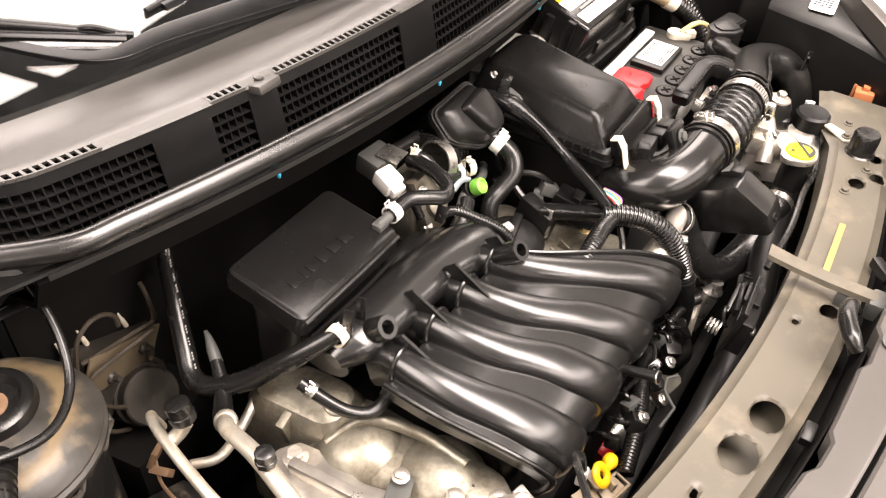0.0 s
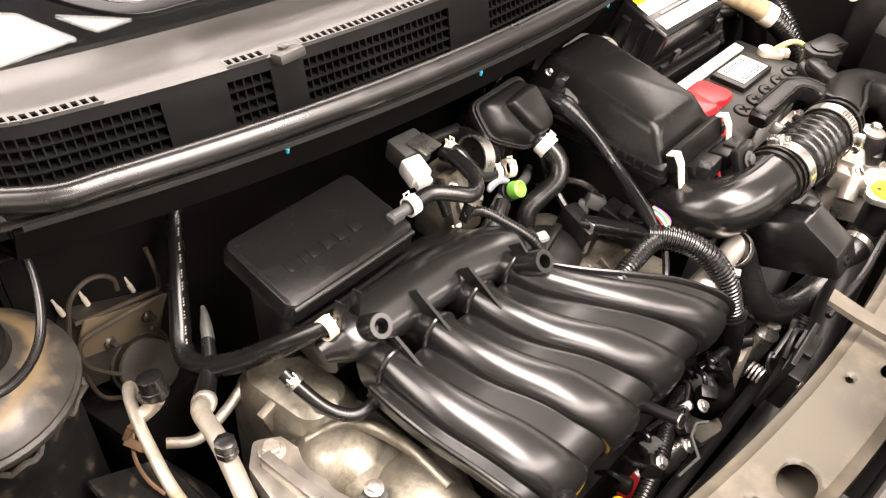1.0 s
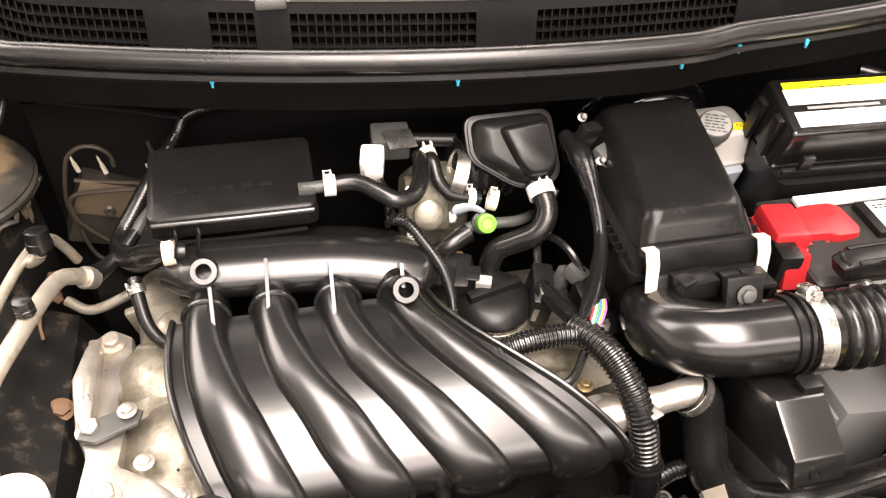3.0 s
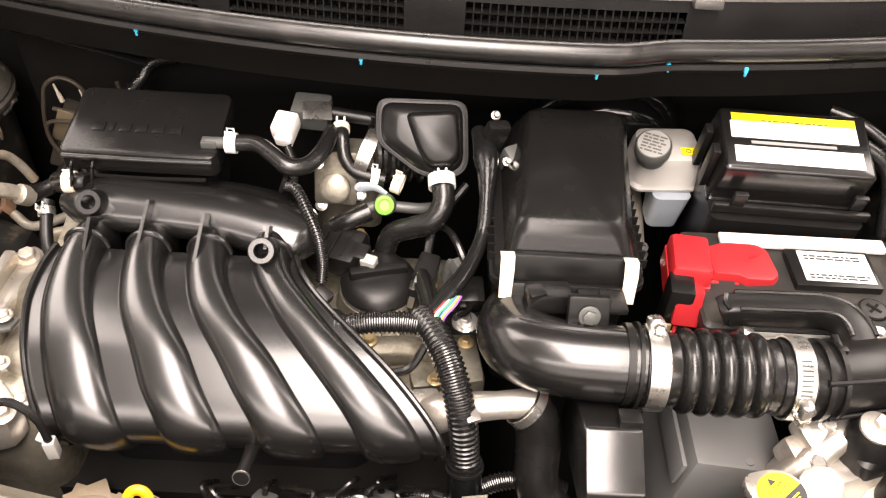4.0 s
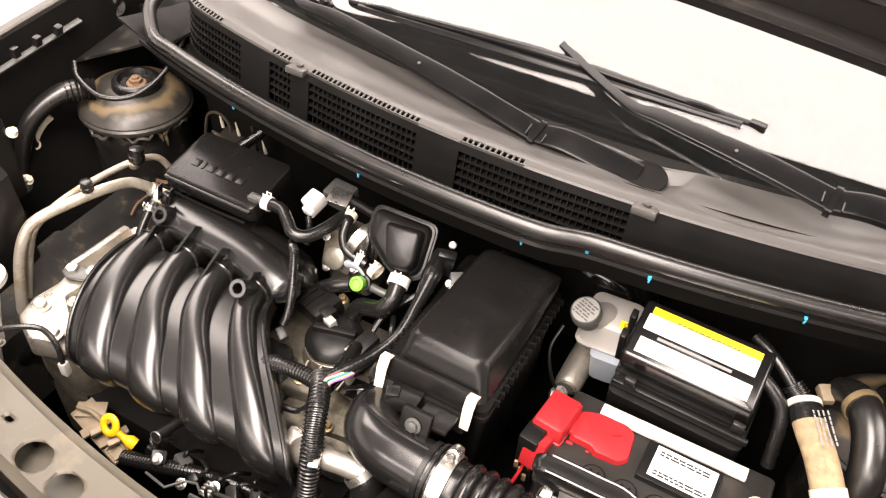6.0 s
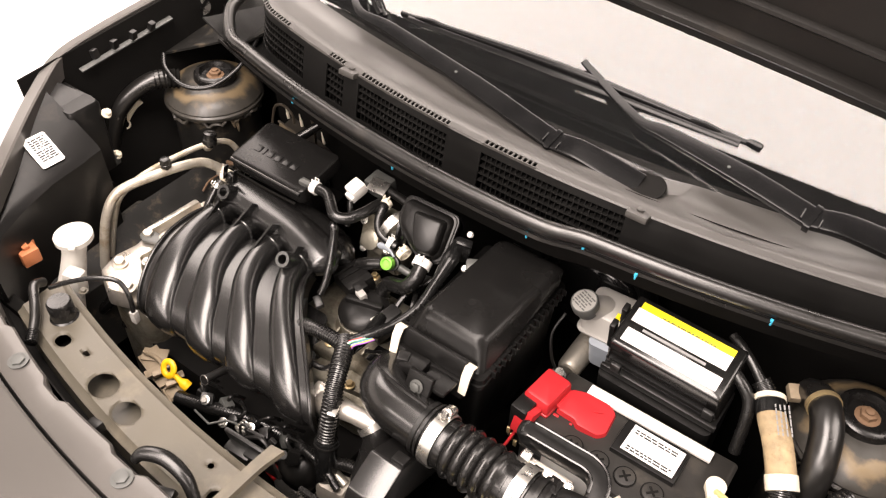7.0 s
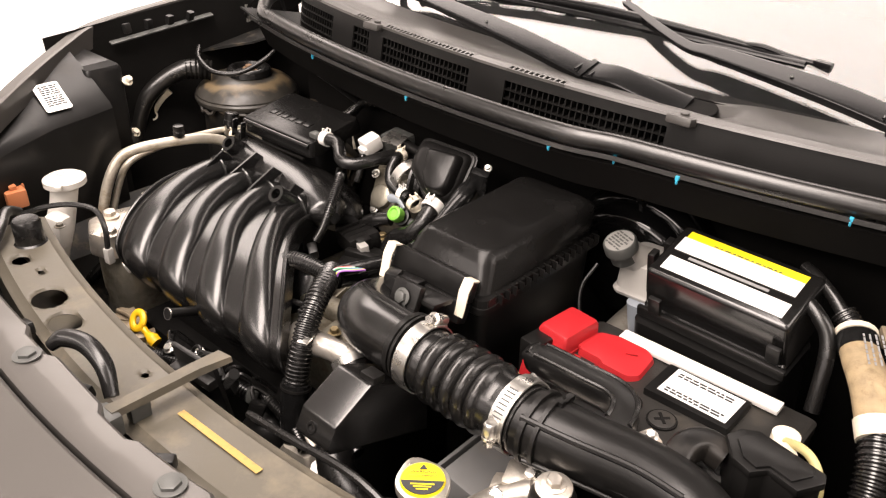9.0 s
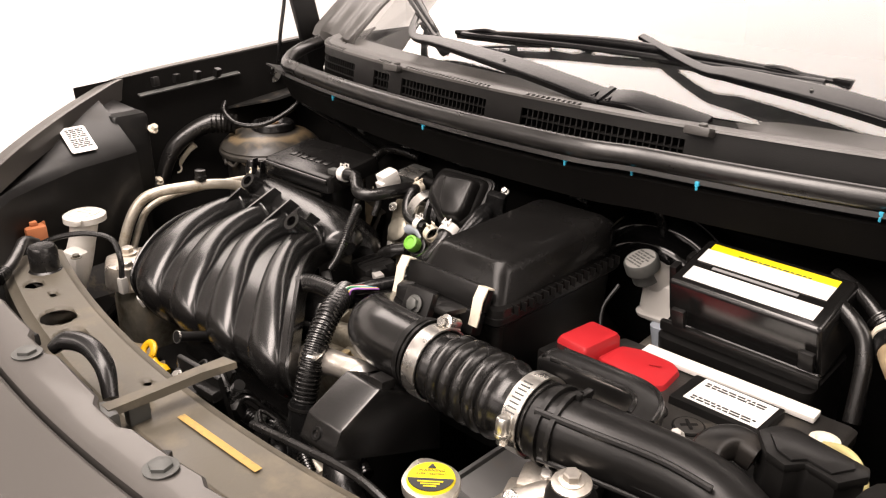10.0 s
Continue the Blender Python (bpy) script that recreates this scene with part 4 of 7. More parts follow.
for w in (0.012, 0.004, 0.011, 0.011, 0.012, 0.012):
    part("raised_mark", slab(me_, [(x, -0.010), (x + w, -0.010), (x + w, 0.003), (x, 0.003)], 0.0184, 0.0196, 0.0004), M_GRAIN, ecm)
    x += w + 0.0055

# hose from the plenum's end round to the firewall
hose = thing("breather_hose", (-0.42, 0.36, 0.86), "black rubber breather hose with white print", "hose")
BH = [(-0.385, 0.352, 0.874), (-0.402, 0.356, 0.872), (-0.430, 0.385, 0.846), (-0.455, 0.430, 0.805), (-0.470, 0.468, 0.785), (-0.468, 0.492, 0.785), (-0.452, 0.515, 0.800), (-0.428, 0.548, 0.825), (-0.405, 0.580, 0.846), (-0.388, 0.592, 0.864), (-0.350, 0.590, 0.874), (-0.300, 0.592, 0.870)]
part("hose", tube(BH, [0.0075, 0.0085, 0.0105, 0.0108, 0.0108, 0.0108, 0.0105, 0.0095, 0.0085, 0.0075, 0.007, 0.007], 14), M_RUB, hose)
pp = even(spline(BH[5:], 8), 0.0032)
part("print", join(*[box((p.x + 0.002, p.y - 0.0058, p.z + 0.0075), (0.0026, 0.0014, 0.0016), (40, 0, 40), 0) for k, p in enumerate(pp) if k % 9 not in (3, 7, 8) and k < 44]), M_GREY, hose)
spring_clamp((-0.401, 0.3525, 0.873), (1, 0.05, 0), 0.0092, (0, -0.3, 1), material=M_CREAM)

# hose from the cover to the purge valve
h2 = thing("purge_hose", (-0.2, 0.38, 0.88), "curved black rubber purge hose", "hose")
part("hose", tube([(-0.250, 0.396, 0.898), (-0.225, 0.394, 0.900), (-0.207, 0.382, 0.897), (-0.190, 0.371, 0.892), (-0.172, 0.378, 0.890), (-0.160, 0.400, 0.892), (-0.155, 0.425, 0.892), (-0.154, 0.440, 0.889)], 0.0085, 14), M_RUB, h2)
part("pipe_end", join(tube([(-0.275, 0.397, 0.896), (-0.250, 0.396, 0.898)], 0.006, 10, smooth=False), box((-0.272, 0.396, 0.897), (0.016, 0.012, 0.008), (0, 0, 0), 0.002)), M_DGREY, h2)
spring_clamp((-0.250, 0.396, 0.898), (1, 0, 0), 0.0088, (-0.1, 0.2, 1), material=M_WHITE)

valve = thing("purge_valve", (-0.17, 0.45, 0.86), "dark purge control valve with white connector", "valve")
part("body", box((-0.180, 0.467, 0.892), (0.040, 0.032, 0.026), (8, 0, -4), 0.004), M_DGREY, valve)
part("side_tube", tube([(-0.165, 0.462, 0.896), (-0.112, 0.458, 0.892)], 0.007, 12, smooth=False), M_BLK, valve)
part("bracket", box((-0.172, 0.452, 0.904), (0.030, 0.026, 0.002), (10, 6, 10), 0.0006), M_STEEL, valve)
part("connector", join(box((-0.203, 0.436, 0.893), (0.024, 0.026, 0.021), (18, 0, -12), 0.004), box((-0.203, 0.424, 0.885), (0.018, 0.010, 0.012), (18, 0, -12), 0.002)), M_WHITE, valve, "white electrical connector")
part("loom", corrugated([(-0.200, 0.418, 0.882), (-0.193, 0.408, 0.868), (-0.192, 0.398, 0.850)], 0.0055, 0.003, 0.0012, 10), M_LOOM, valve)

# second short hose down to the throttle body
h3 = thing("coolant_hose", (-0.13, 0.42, 0.86), "short black coolant hose with clamps", "hose")
part("hose", tube([(-0.146, 0.440, 0.893), (-0.143, 0.425, 0.890), (-0.140, 0.412, 0.878), (-0.130, 0.404, 0.866), (-0.112, 0.402, 0.860), (-0.098, 0.402, 0.857)], 0.0072, 12), M_RUB, h3)
spring_clamp((-0.146, 0.438, 0.892), (0.1, -1, -0.15), 0.0076, (0, 0.1, 1), material=M_CREAM, width=0.008)
spring_clamp((-0.108, 0.402, 0.860), (1, 0, -0.2), 0.0076, (0, 0.1, 1), material=M_WHITE, width=0.008)
spring_clamp((-0.084, 0.402, 0.853), (1, -0.3, -0.2), 0.0095, (0, -0.2, 1), material=M_CREAM, width=0.010)

# throttle body
tb = thing("throttle_body", (-0.14, 0.43, 0.78), "stained cast aluminium throttle body", "throttle body")
part("housing", join(stack(pose(-0.138, 0.440, 0.78), [(0, 0.070, 0.055, 0.012), (0.07, 0.070, 0.052, 0.012), (0.085, 0.050, 0.040, 0.012)]), box((-0.150, 0.418, 0.845), (0.046, 0.016, 0.060), (-20, 0, 0), 0.005),
                     lathe((-0.150, 0.408, 0.838), (0, -0.8, 0.5), [(0, 0.016), (0.008, 0.016), (0.010, 0.013)], 22)), M_CASE, tb)
part("plug", lathe((-0.150, 0.403, 0.842), (0, -0.8, 0.5), [(0, 0.012), (0.003, 0.012), (0.004, 0.008)], 20), M_CASE, tb)
part("band", ring_band((-0.118, 0.425, 0.872), (1, -0.2, -0.3), 0.024, 0.014, 0.002), M_STEEL, tb)
for p in ((-0.168, 0.412, 0.866), (-0.124, 0.410, 0.828), (-0.166, 0.405, 0.815)):
    bolt(p, (0, -0.7, 0.6), 0.0045, 0.005, parent=tb)
part("bellows", corrugated([(-0.115, 0.44, 0.865), (-0.08, 0.45, 0.862), (-0.05, 0.452, 0.858)], 0.036, 0.014, 0.006, 24), M_RUB, tb)

# green-capped service port
port = thing("service_port", (-0.1, 0.38, 0.83), "green capped service port with pale strap", "service port")
part("cap", lathe((-0.0965, 0.384, 0.838), (0.05, -0.75, 0.6), [(0, 0.0095), (0.003, 0.0105), (0.013, 0.0098), (0.0145, 0.007), (0.0125, 0.005)], 16), M_GRN, port, "bright green plastic cap")
part("collar", lathe((-0.0965, 0.392, 0.832), (0.05, -0.75, 0.6), [(0, 0.012), (0.006, 0.012), (0.007, 0.009)], 18), M_BLK, port)
part("strap", tube([(-0.095, 0.392, 0.846), (-0.108, 0.395, 0.852), (-0.122, 0.396, 0.850), (-0.126, 0.394, 0.847)], [0.003, 0.005, 0.007, 0.004], 10, 5, wide=0.5), M_TANKB, port, "pale plastic strap")
part("pipe", tube([(-0.125, 0.385, 0.826), (-0.10, 0.393, 0.829), (-0.06, 0.395, 0.826), (-0.03, 0.41, 0.82)], 0.006, 10), M_DGREY, port)
part("elbow", tube([(-0.148, 0.375, 0.812), (-0.132, 0.376, 0.822), (-0.112, 0.384, 0.828)], 0.010, 12), M_RUB, port)

# resonance cup and its outlet hose
cup = thing("breather_cup", (-0.06, 0.42, 0.86), "black plastic breather chamber with a stepped lid", "air chamber")
mc = pose(-0.060, 0.422, 0.897, 48, 0, 2)
poly = soften([(-0.046, 0.038), (0.042, 0.038), (0.045, -0.026), (0.032, -0.037), (0.000, -0.037), (-0.046, -0.004)], 0.013)
part("rim", slab(mc, [(x * 1.06, y * 1.06) for x, y in poly], -0.006, 0.002, 0.0008), M_BLK, cup)
part("rim_bead", slab(mc, [(x * 1.01, y * 1.01) for x, y in poly], 0.002, 0.005, 0.0008), M_BLK, cup)
part("lid", skin([[mc @ V(x * s, y * s, z) for x, y in poly] for s, z in ((0.94, 0.004), (0.90, 0.010), (0.84, 0.014), (0.60, 0.019), (0.55, 0.0195))]), M_BLK, cup)
step = soften([(-0.020, 0.024), (0.034, 0.028), (0.038, -0.018), (0.030, -0.030), (0.006, -0.031), (-0.006, -0.014)], 0.008)
part("raised_step", skin([[mc @ V(0.014 + (x - 0.014) * s, y * s, z) for x, y in step] for s, z in ((1.04, 0.008), (0.98, 0.018), (0.93, 0.024), (0.85, 0.028), (0.76, 0.0295))]), M_BLK, cup)
part("bowl", skin([[mc @ V(x * s, y * s, z) for x, y in poly] for s, z in ((0.98, -0.004), (0.9, -0.03), (0.7, -0.06))]), M_BLK, cup)
h4 = thing("outlet_hose", (-0.06, 0.38, 0.8), "bent glossy black rubber hose below the chamber", "hose")
part("hose", tube([(-0.042, 0.400, 0.876), (-0.038, 0.385, 0.870), (-0.036, 0.368, 0.858), (-0.046, 0.358, 0.842), (-0.066, 0.362, 0.828), (-0.085, 0.366, 0.816), (-0.094, 0.362, 0.795), (-0.096, 0.36, 0.76)], 0.0115, 16), M_RUB, h4)
spring_clamp((-0.0385, 0.386, 0.871), (0.1, -0.8, -0.4), 0.0125, (0, -0.3, 1), material=M_WHITE, width=0.013)
spring_clamp((-0.096, 0.361, 0.782), (0, 0, 1), 0.0120, (0, -1, 0), material=M_STEEL, width=0.010)

# thin loom along the plenum's end
lm = thing("sensor_loom", (-0.16, 0.34, 0.84), "thin black convoluted wiring loom", "wiring loom")
part("loom", corrugated([(-0.195, 0.372, 0.868), (-0.182, 0.360, 0.872), (-0.168, 0.338, 0.862), (-0.155, 0.315, 0.848), (-0.150, 0.300, 0.832), (-0.150, 0.286, 0.818)], 0.0062, 0.0034, 0.0013, 12), M_LOOM, lm)
part("clip", box((-0.196, 0.370, 0.872), (0.004, 0.010, 0.020), (0, 20, 0), 0.001), M_BLK, lm)
part("plug", box((-0.148, 0.280, 0.808), (0.018, 0.012, 0.014), (10, 20, -30), 0.002), M_BLK, lm)

# cylinder head, oil filler
head = thing("cylinder_head", (-0.1, 0.28, 0.5), "stained cast aluminium cylinder head", "engine block")
part("cover", join(stack(pose(-0.10, 0.30, 0.68), [(0, 0.20, 0.20, 0.02), (0.065, 0.20, 0.20, 0.02), (0.074, 0.186, 0.186, 0.02), (0.077, 0.16, 0.16, 0.02)]),
                   lathe((-0.098, 0.324, 0.745), (0, 0, 1), [(0, 0.050), (0.016, 0.043), (0.030, 0.040), (0.033, 0.034)], 30),
                   tube([(-0.155, 0.232, 0.748), (-0.11, 0.246, 0.762), (-0.06, 0.252, 0.764), (-0.02, 0.25, 0.752)], 0.014, 12, power=0.8),
                   box((-0.030, 0.262, 0.740), (0.075, 0.10, 0.05), (0, 0, 10), 0.012)), M_CASE, head)
for k in range(5):
    part("rib", box((-0.128 + 0.018 * k, 0.268 - 0.004 * abs(k - 2), 0.762), (0.003, 0.045, 0.016), (18, 0, 8 - 4 * k), 0.001), M_CASE, head)
# block is coloured near-black for the shade low in the bay
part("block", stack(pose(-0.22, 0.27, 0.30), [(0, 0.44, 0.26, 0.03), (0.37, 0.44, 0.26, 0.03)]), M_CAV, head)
for p in ((-0.101, 0.250, 0.778), (-0.122, 0.378, 0.797), (-0.006, 0.266, 0.764), (-0.150, 0.345, 0.782), (-0.045, 0.335, 0.772), (-0.035, 0.215, 0.768)):
    bolt(p, (0, 0, 1), 0.0055, 0.008, M_GOLD, parent=head)
part("boss", lathe((-0.122, 0.378, 0.76), (0, 0, 1), [(0, 0.011), (0.034, 0.010), (0.037, 0.008)], 16), M_CASE, head)
coil = thing("ignition_coil", (-0.14, 0.35, 0.76), "black ignition coil top with grey plug", "ignition coil")
part("coil", join(box((-0.143, 0.354, 0.798), (0.058, 0.046, 0.030), (8, -6, -20), 0.008), box((-0.118, 0.340, 0.806), (0.018, 0.020, 0.018), (8, 0, -20), 0.003)), M_BLK, coil)
part("plug", box((-0.108, 0.330, 0.806), (0.016, 0.012, 0.014), (8, 0, -20), 0.002), M_GREY, coil, "grey plug")
for k in range(3):
    part("rib", box((-0.158 + 0.013 * k, 0.348, 0.813), (0.002, 0.034, 0.004), (8, -6, -20), 0.0006), M_BLK, coil)
oil = thing("oil_filler_cap", (-0.1, 0.32, 0.78), "round black plastic oil filler cap with a grip bar", "oil cap")
part("cap", lathe((-0.098, 0.324, 0.779), (0, -0.1, 1), [(0, 0.036), (0.003, 0.039), (0.009, 0.039), (0.015, 0.034), (0.019, 0.026), (0.020, 0.010)], 40), M_BLK, oil)
part("grip", box((-0.098, 0.325, 0.800), (0.060, 0.012, 0.012), (0, 0, 15), 0.004), M_BLK, oil)
part("gasket", ring_band((-0.098, 0.324, 0.778), (0, 0, 1), 0.0375, 0.003, 0.002), M_STEEL, oil)
cl_ = thing("injector_loom", (-0.03, 0.3, 0.76), "dark wiring plugs and clips between head and air box", "wiring loom")
part("guide", box((-0.052, 0.318, 0.792), (0.022, 0.050, 0.044), (10, 6, -12), 0.004), M_BLK, cl_)
part("guide", box((-0.060, 0.300, 0.800), (0.006, 0.014, 0.040), (0, 10, -12), 0.001), M_STEEL, cl_, "bright steel tab")
part("plug", join(box((-0.006, 0.300, 0.795), (0.030, 0.030, 0.034), (14, 0, 6), 0.004), box((-0.006, 0.286, 0.806), (0.020, 0.014, 0.020), (14, 0, 6), 0.002)), M_BLK, cl_)
part("plug", join(box((-0.014, 0.322, 0.812), (0.018, 0.022, 0.016), (20, 10, 40), 0.003), box((-0.024, 0.330, 0.800), (0.014, 0.014, 0.024), (0, 20, 20), 0.003)), M_DGREY, cl_)
part("bracket", box((0.000, 0.268, 0.792), (0.070, 0.030, 0.003), (-4, 0, 4), 0.001), M_ARM, cl_, "black steel bracket strip")
part("lead", tube([(-0.006, 0.315, 0.81), (-0.018, 0.335, 0.83), (-0.030, 0.36, 0.83), (-0.045, 0.385, 0.815)], 0.004, 8), M_RUB, cl_)
part("lead", tube([(-0.050, 0.335, 0.81), (-0.045, 0.36, 0.826), (-0.030, 0.390, 0.835), (-0.012, 0.41, 0.85)], 0.0045, 8), M_RUB, cl_)
part("lead", tube([(-0.020, 0.235, 0.835), (-0.012, 0.252, 0.822), (-0.006, 0.270, 0.81), (-0.004, 0.284, 0.806)], 0.003, 8), M_RUB, cl_)
part("lead", tube([(-0.105, 0.205, 0.79), (-0.085, 0.195, 0.80), (-0.06, 0.198, 0.805), (-0.045, 0.212, 0.825)], 0.004, 8), M_RUB, cl_)
part("washer", lathe((-0.009, 0.266, 0.7945), (0, -0.1, 1), [(0, 0.013), (0.002, 0.013), (0.003, 0.010)], 22), M_STEEL, cl_)
part("bolt", hexbolt((-0.009, 0.266, 0.797), (0, -0.1, 1), 0.0062, 0.008), M_STEEL, cl_)

# thick loom with bare wire ends
loom = thing("main_loom", (-0.03, 0.2, 0.7), "thick black convoluted engine loom", "wiring loom")
part("trunk", corrugated([(-0.052, 0.232, 0.838), (-0.040, 0.214, 0.840), (-0.028, 0.190, 0.836), (-0.018, 0.168, 0.822), (-0.010, 0.148, 0.796), (-0.006, 0.135, 0.765), (-0.005, 0.130, 0.748)], 0.0135, 0.0046, 0.0016, 18), M_LOOM, loom)
part("end_sleeve", tube([(-0.006, 0.134, 0.760), (-0.005, 0.130, 0.745), (-0.003, 0.125, 0.72), (0.000, 0.118, 0.66)], 0.0158, 18, smooth=False), M_TAPE, loom)
part("sleeve_ring", ring_band((-0.0055, 0.1325, 0.7545), (0.05, -0.25, -0.95), 0.0160, 0.003, 0.0012, 24), M_BLK, loom)
part("branch", corrugated([(-0.140, 0.222, 0.822), (-0.105, 0.222, 0.836), (-0.070, 0.224, 0.838), (-0.048, 0.222, 0.838)], 0.0105, 0.0042, 0.0014, 16), M_LOOM, loom)
part("taped_run", tube([(-0.046, 0.226, 0.842), (-0.030, 0.250, 0.846), (-0.010, 0.285, 0.850), (0.003, 0.320, 0.862), (0.006, 0.355, 0.880), (0.004, 0.395, 0.900), (-0.004, 0.43, 0.905)], [0.007, 0.0075, 0.008, 0.0065, 0.009, 0.011, 0.008], 12, wide=[1, 1.2, 1, 1.1, 0.8, 1.2, 1]), M_TAPE, loom, "crinkled black taped cable")
part("taped_run", tube([(-0.040, 0.226, 0.834), (-0.045, 0.27, 0.82), (-0.055, 0.31, 0.81)], 0.010, 10), M_TAPE, loom)
for k, m_ in enumerate(M_WIRES):
    a = -0.6 + 0.24 * k
    part("wire", tube([(-0.043 + 0.002 * k, 0.216 + 0.001 * k, 0.842), (-0.041 + 0.0024 * k, 0.223, 0.850 + 0.001 * (k % 3)), (-0.033 + 0.0024 * k, 0.236, 0.851), (-0.026 + 0.002 * k, 0.25, 0.848)], 0.0011, 6), m_, loom)
holder = thing("sensor_bracket", (0.0, 0.41, 0.86), "black sensor with crumpled tape on a steel stud", "sensor")
part("pad", box((0.010, 0.415, 0.905), (0.024, 0.014, 0.050), (15, 10, 20), 0.005), M_TAPE, holder)
part("sensor", box((0.033, 0.410, 0.885), (0.022, 0.022, 0.03), (20, 0, 30), 0.005), M_DGREY, holder)
for p in ((0.012, 0.430, 0.925), (0.026, 0.398, 0.892)):
    part("stud", hexbolt(p, (0.2, -0.6, 0.7), 0.0034, 0.006), M_STEEL, holder)

# coolant outlet casting
wo = thing("coolant_outlet", (0.0, 0.16, 0.72), "bright cast aluminium coolant outlet", "coolant outlet")
part("spout", tube([(-0.060, 0.172, 0.750), (-0.030, 0.168, 0.782), (0.000, 0.166, 0.796), (0.020, 0.167, 0.799), (0.046, 0.170, 0.800), (0.056, 0.171, 0.799)], [0.018, 0.018, 0.014, 0.0125, 0.0135, 0.0145], 18), M_ALUB, wo)
part("flange", box((-0.046, 0.172, 0.775), (0.036, 0.040, 0.026), (10, 0, 10), 0.008), M_ALUB, wo)
part("tab", box((-0.004, 0.150, 0.81), (0.012, 0.020, 0.003), (0, 0, 20), 0.001), M_STEEL, wo)


# ---- air filter box and intake hose ----
abx = thing("air_filter_box", (0.08, 0.36, 0.70), "black plastic air filter housing with a domed lid", "air filter box")
part("lower_case", stack(pose(0.080, 0.368, 0.70), [(0, 0.115, 0.19, 0.012), (0.150, 0.128, 0.206, 0.012), (0.157, 0.142, 0.220, 0.010), (0.164, 0.142, 0.220, 0.010)]), M_BLK, abx)
# lid: a sloping dome, tapered towards the front
lid = []
for z, x0, x1, y0, y1, r in ((0.864, 0.012, 0.150, 0.260, 0.480, 0.010), (0.872, 0.013, 0.149, 0.261, 0.479, 0.010), (0.873, 0.022, 0.143, 0.268, 0.474, 0.012), (0.897, 0.028, 0.134, 0.284, 0.465, 0.014), (0.906, 0.033, 0.128, 0.290, 0.455, 0.014), (0.909, 0.039, 0.121, 0.297, 0.448, 0.012)):
    ring = []
    for x, y in rounded(x1 - x0, y1 - y0, r, 4):
        yy = y + (y0 + y1) / 2
        ring.append(V(x + (x0 + x1) / 2 + 0.10 * (yy - 0.30) * (z > 0.88), yy, z + (0.09 * (yy - 0.29) if z > 0.88 else 0.0)))
    lid.append(ring)
part("lid", skin(lid), M_GRAIN, abx)
part("front_lip", box((0.079, 0.262, 0.880), (0.112, 0.010, 0.026), (-20, 0, 0), 0.003), M_BLK, abx)
part("front_panel", box((0.079, 0.250, 0.858), (0.108, 0.016, 0.024), (-25, 0, 0), 0.003), M_BLK, abx)
for k in range(16):
    part("rib", box((0.150, 0.285 + 0.012 * k, 0.868), (0.010, 0.002, 0.010), bevel=0), M_BLK, abx)
for k in range(7):
    part("rib", box((0.011, 0.285 + 0.012 * k, 0.868), (0.008, 0.002, 0.010), bevel=0), M_BLK, abx)
for x, dx in ((0.0225, 0), (0.1325, 0)):
    part("latch", sheet([[V(x - 0.0062, 0.266, 0.893), V(x - 0.0062, 0.256, 0.897), V(x - 0.0062, 0.248, 0.886), V(x - 0.0058, 0.243, 0.868), V(x - 0.0055, 0.240, 0.860)],
                              [V(x + 0.0062, 0.266, 0.893), V(x + 0.0062, 0.256, 0.897), V(x + 0.0062, 0.248, 0.886), V(x + 0.0058, 0.243, 0.868), V(x + 0.0055, 0.240, 0.860)]], 0.0016), M_CREAM, abx, "pale spring steel latch")
sens = thing("air_flow_sensor", (0.09, 0.24, 0.85), "black air flow sensor with plug and bolt", "sensor")
part("sensor", join(box((0.060, 0.236, 0.868), (0.040, 0.026, 0.020), (-10, 0, 4), 0.004), box((0.100, 0.232, 0.866), (0.030, 0.022, 0.022), (-10, 0, 0), 0.004), box((0.048, 0.232, 0.876), (0.016, 0.016, 0.012), (0, 0, 20), 0.003)), M_BLK, sens)
part("bracket", box((0.091, 0.208, 0.880), (0.036, 0.010, 0.034), (-25, 0, 0), 0.003), M_BLK, sens)
part("bolt", hexbolt((0.091, 0.202, 0.883), (0, -0.9, 0.45), 0.0065, 0.006), M_DGREY, sens)
part("ledge", box((0.115, 0.225, 0.878), (0.022, 0.03, 0.006), (-10, 0, 0), 0.002), M_BLK, sens)

elbow = thing("intake_elbow", (0.08, 0.19, 0.80), "smooth black intake elbow pipe", "intake pipe")
part("pipe", tube([(0.055, 0.275, 0.815), (0.040, 0.250, 0.822), (0.034, 0.222, 0.832), (0.045, 0.198, 0.842), (0.072, 0.184, 0.848), (0.105, 0.180, 0.850), (0.138, 0.178, 0.851)], [0.034, 0.035, 0.035, 0.034, 0.033, 0.033, 0.033], 32, 6), M_GLOSS, elbow)
part("collar", join(ring_band((0.124, 0.179, 0.8505), (1, -0.03, 0), 0.0325, 0.006, 0.003, 36), ring_band((0.132, 0.179, 0.8505), (1, -0.03, 0), 0.0325, 0.003, 0.0045, 36)), M_BLK, elbow)
part("seam", tube([(0.022, 0.252, 0.850), (0.020, 0.220, 0.862), (0.040, 0.200, 0.873), (0.075, 0.190, 0.880), (0.12, 0.186, 0.881)], 0.003, 8), M_BLK, elbow)
bel = thing("intake_bellows", (0.2, 0.178, 0.81), "black rubber bellows intake hose with ribs", "intake hose")
prof = [(0.1545, 0.0322), (0.163, 0.0320), (0.1655, 0.0308)]
for k in range(5):
    c0 = 0.166 + 0.0148 * k
    prof += [(c0 + 0.0148 * q / 8, 0.0312 + (0.0056, 0.0062, 0.0060, 0.0058, 0.0050)[k] * math.sin(math.pi * q / 8) ** 0.8 - 0.0015 * (q == 0)) for q in range(8)]
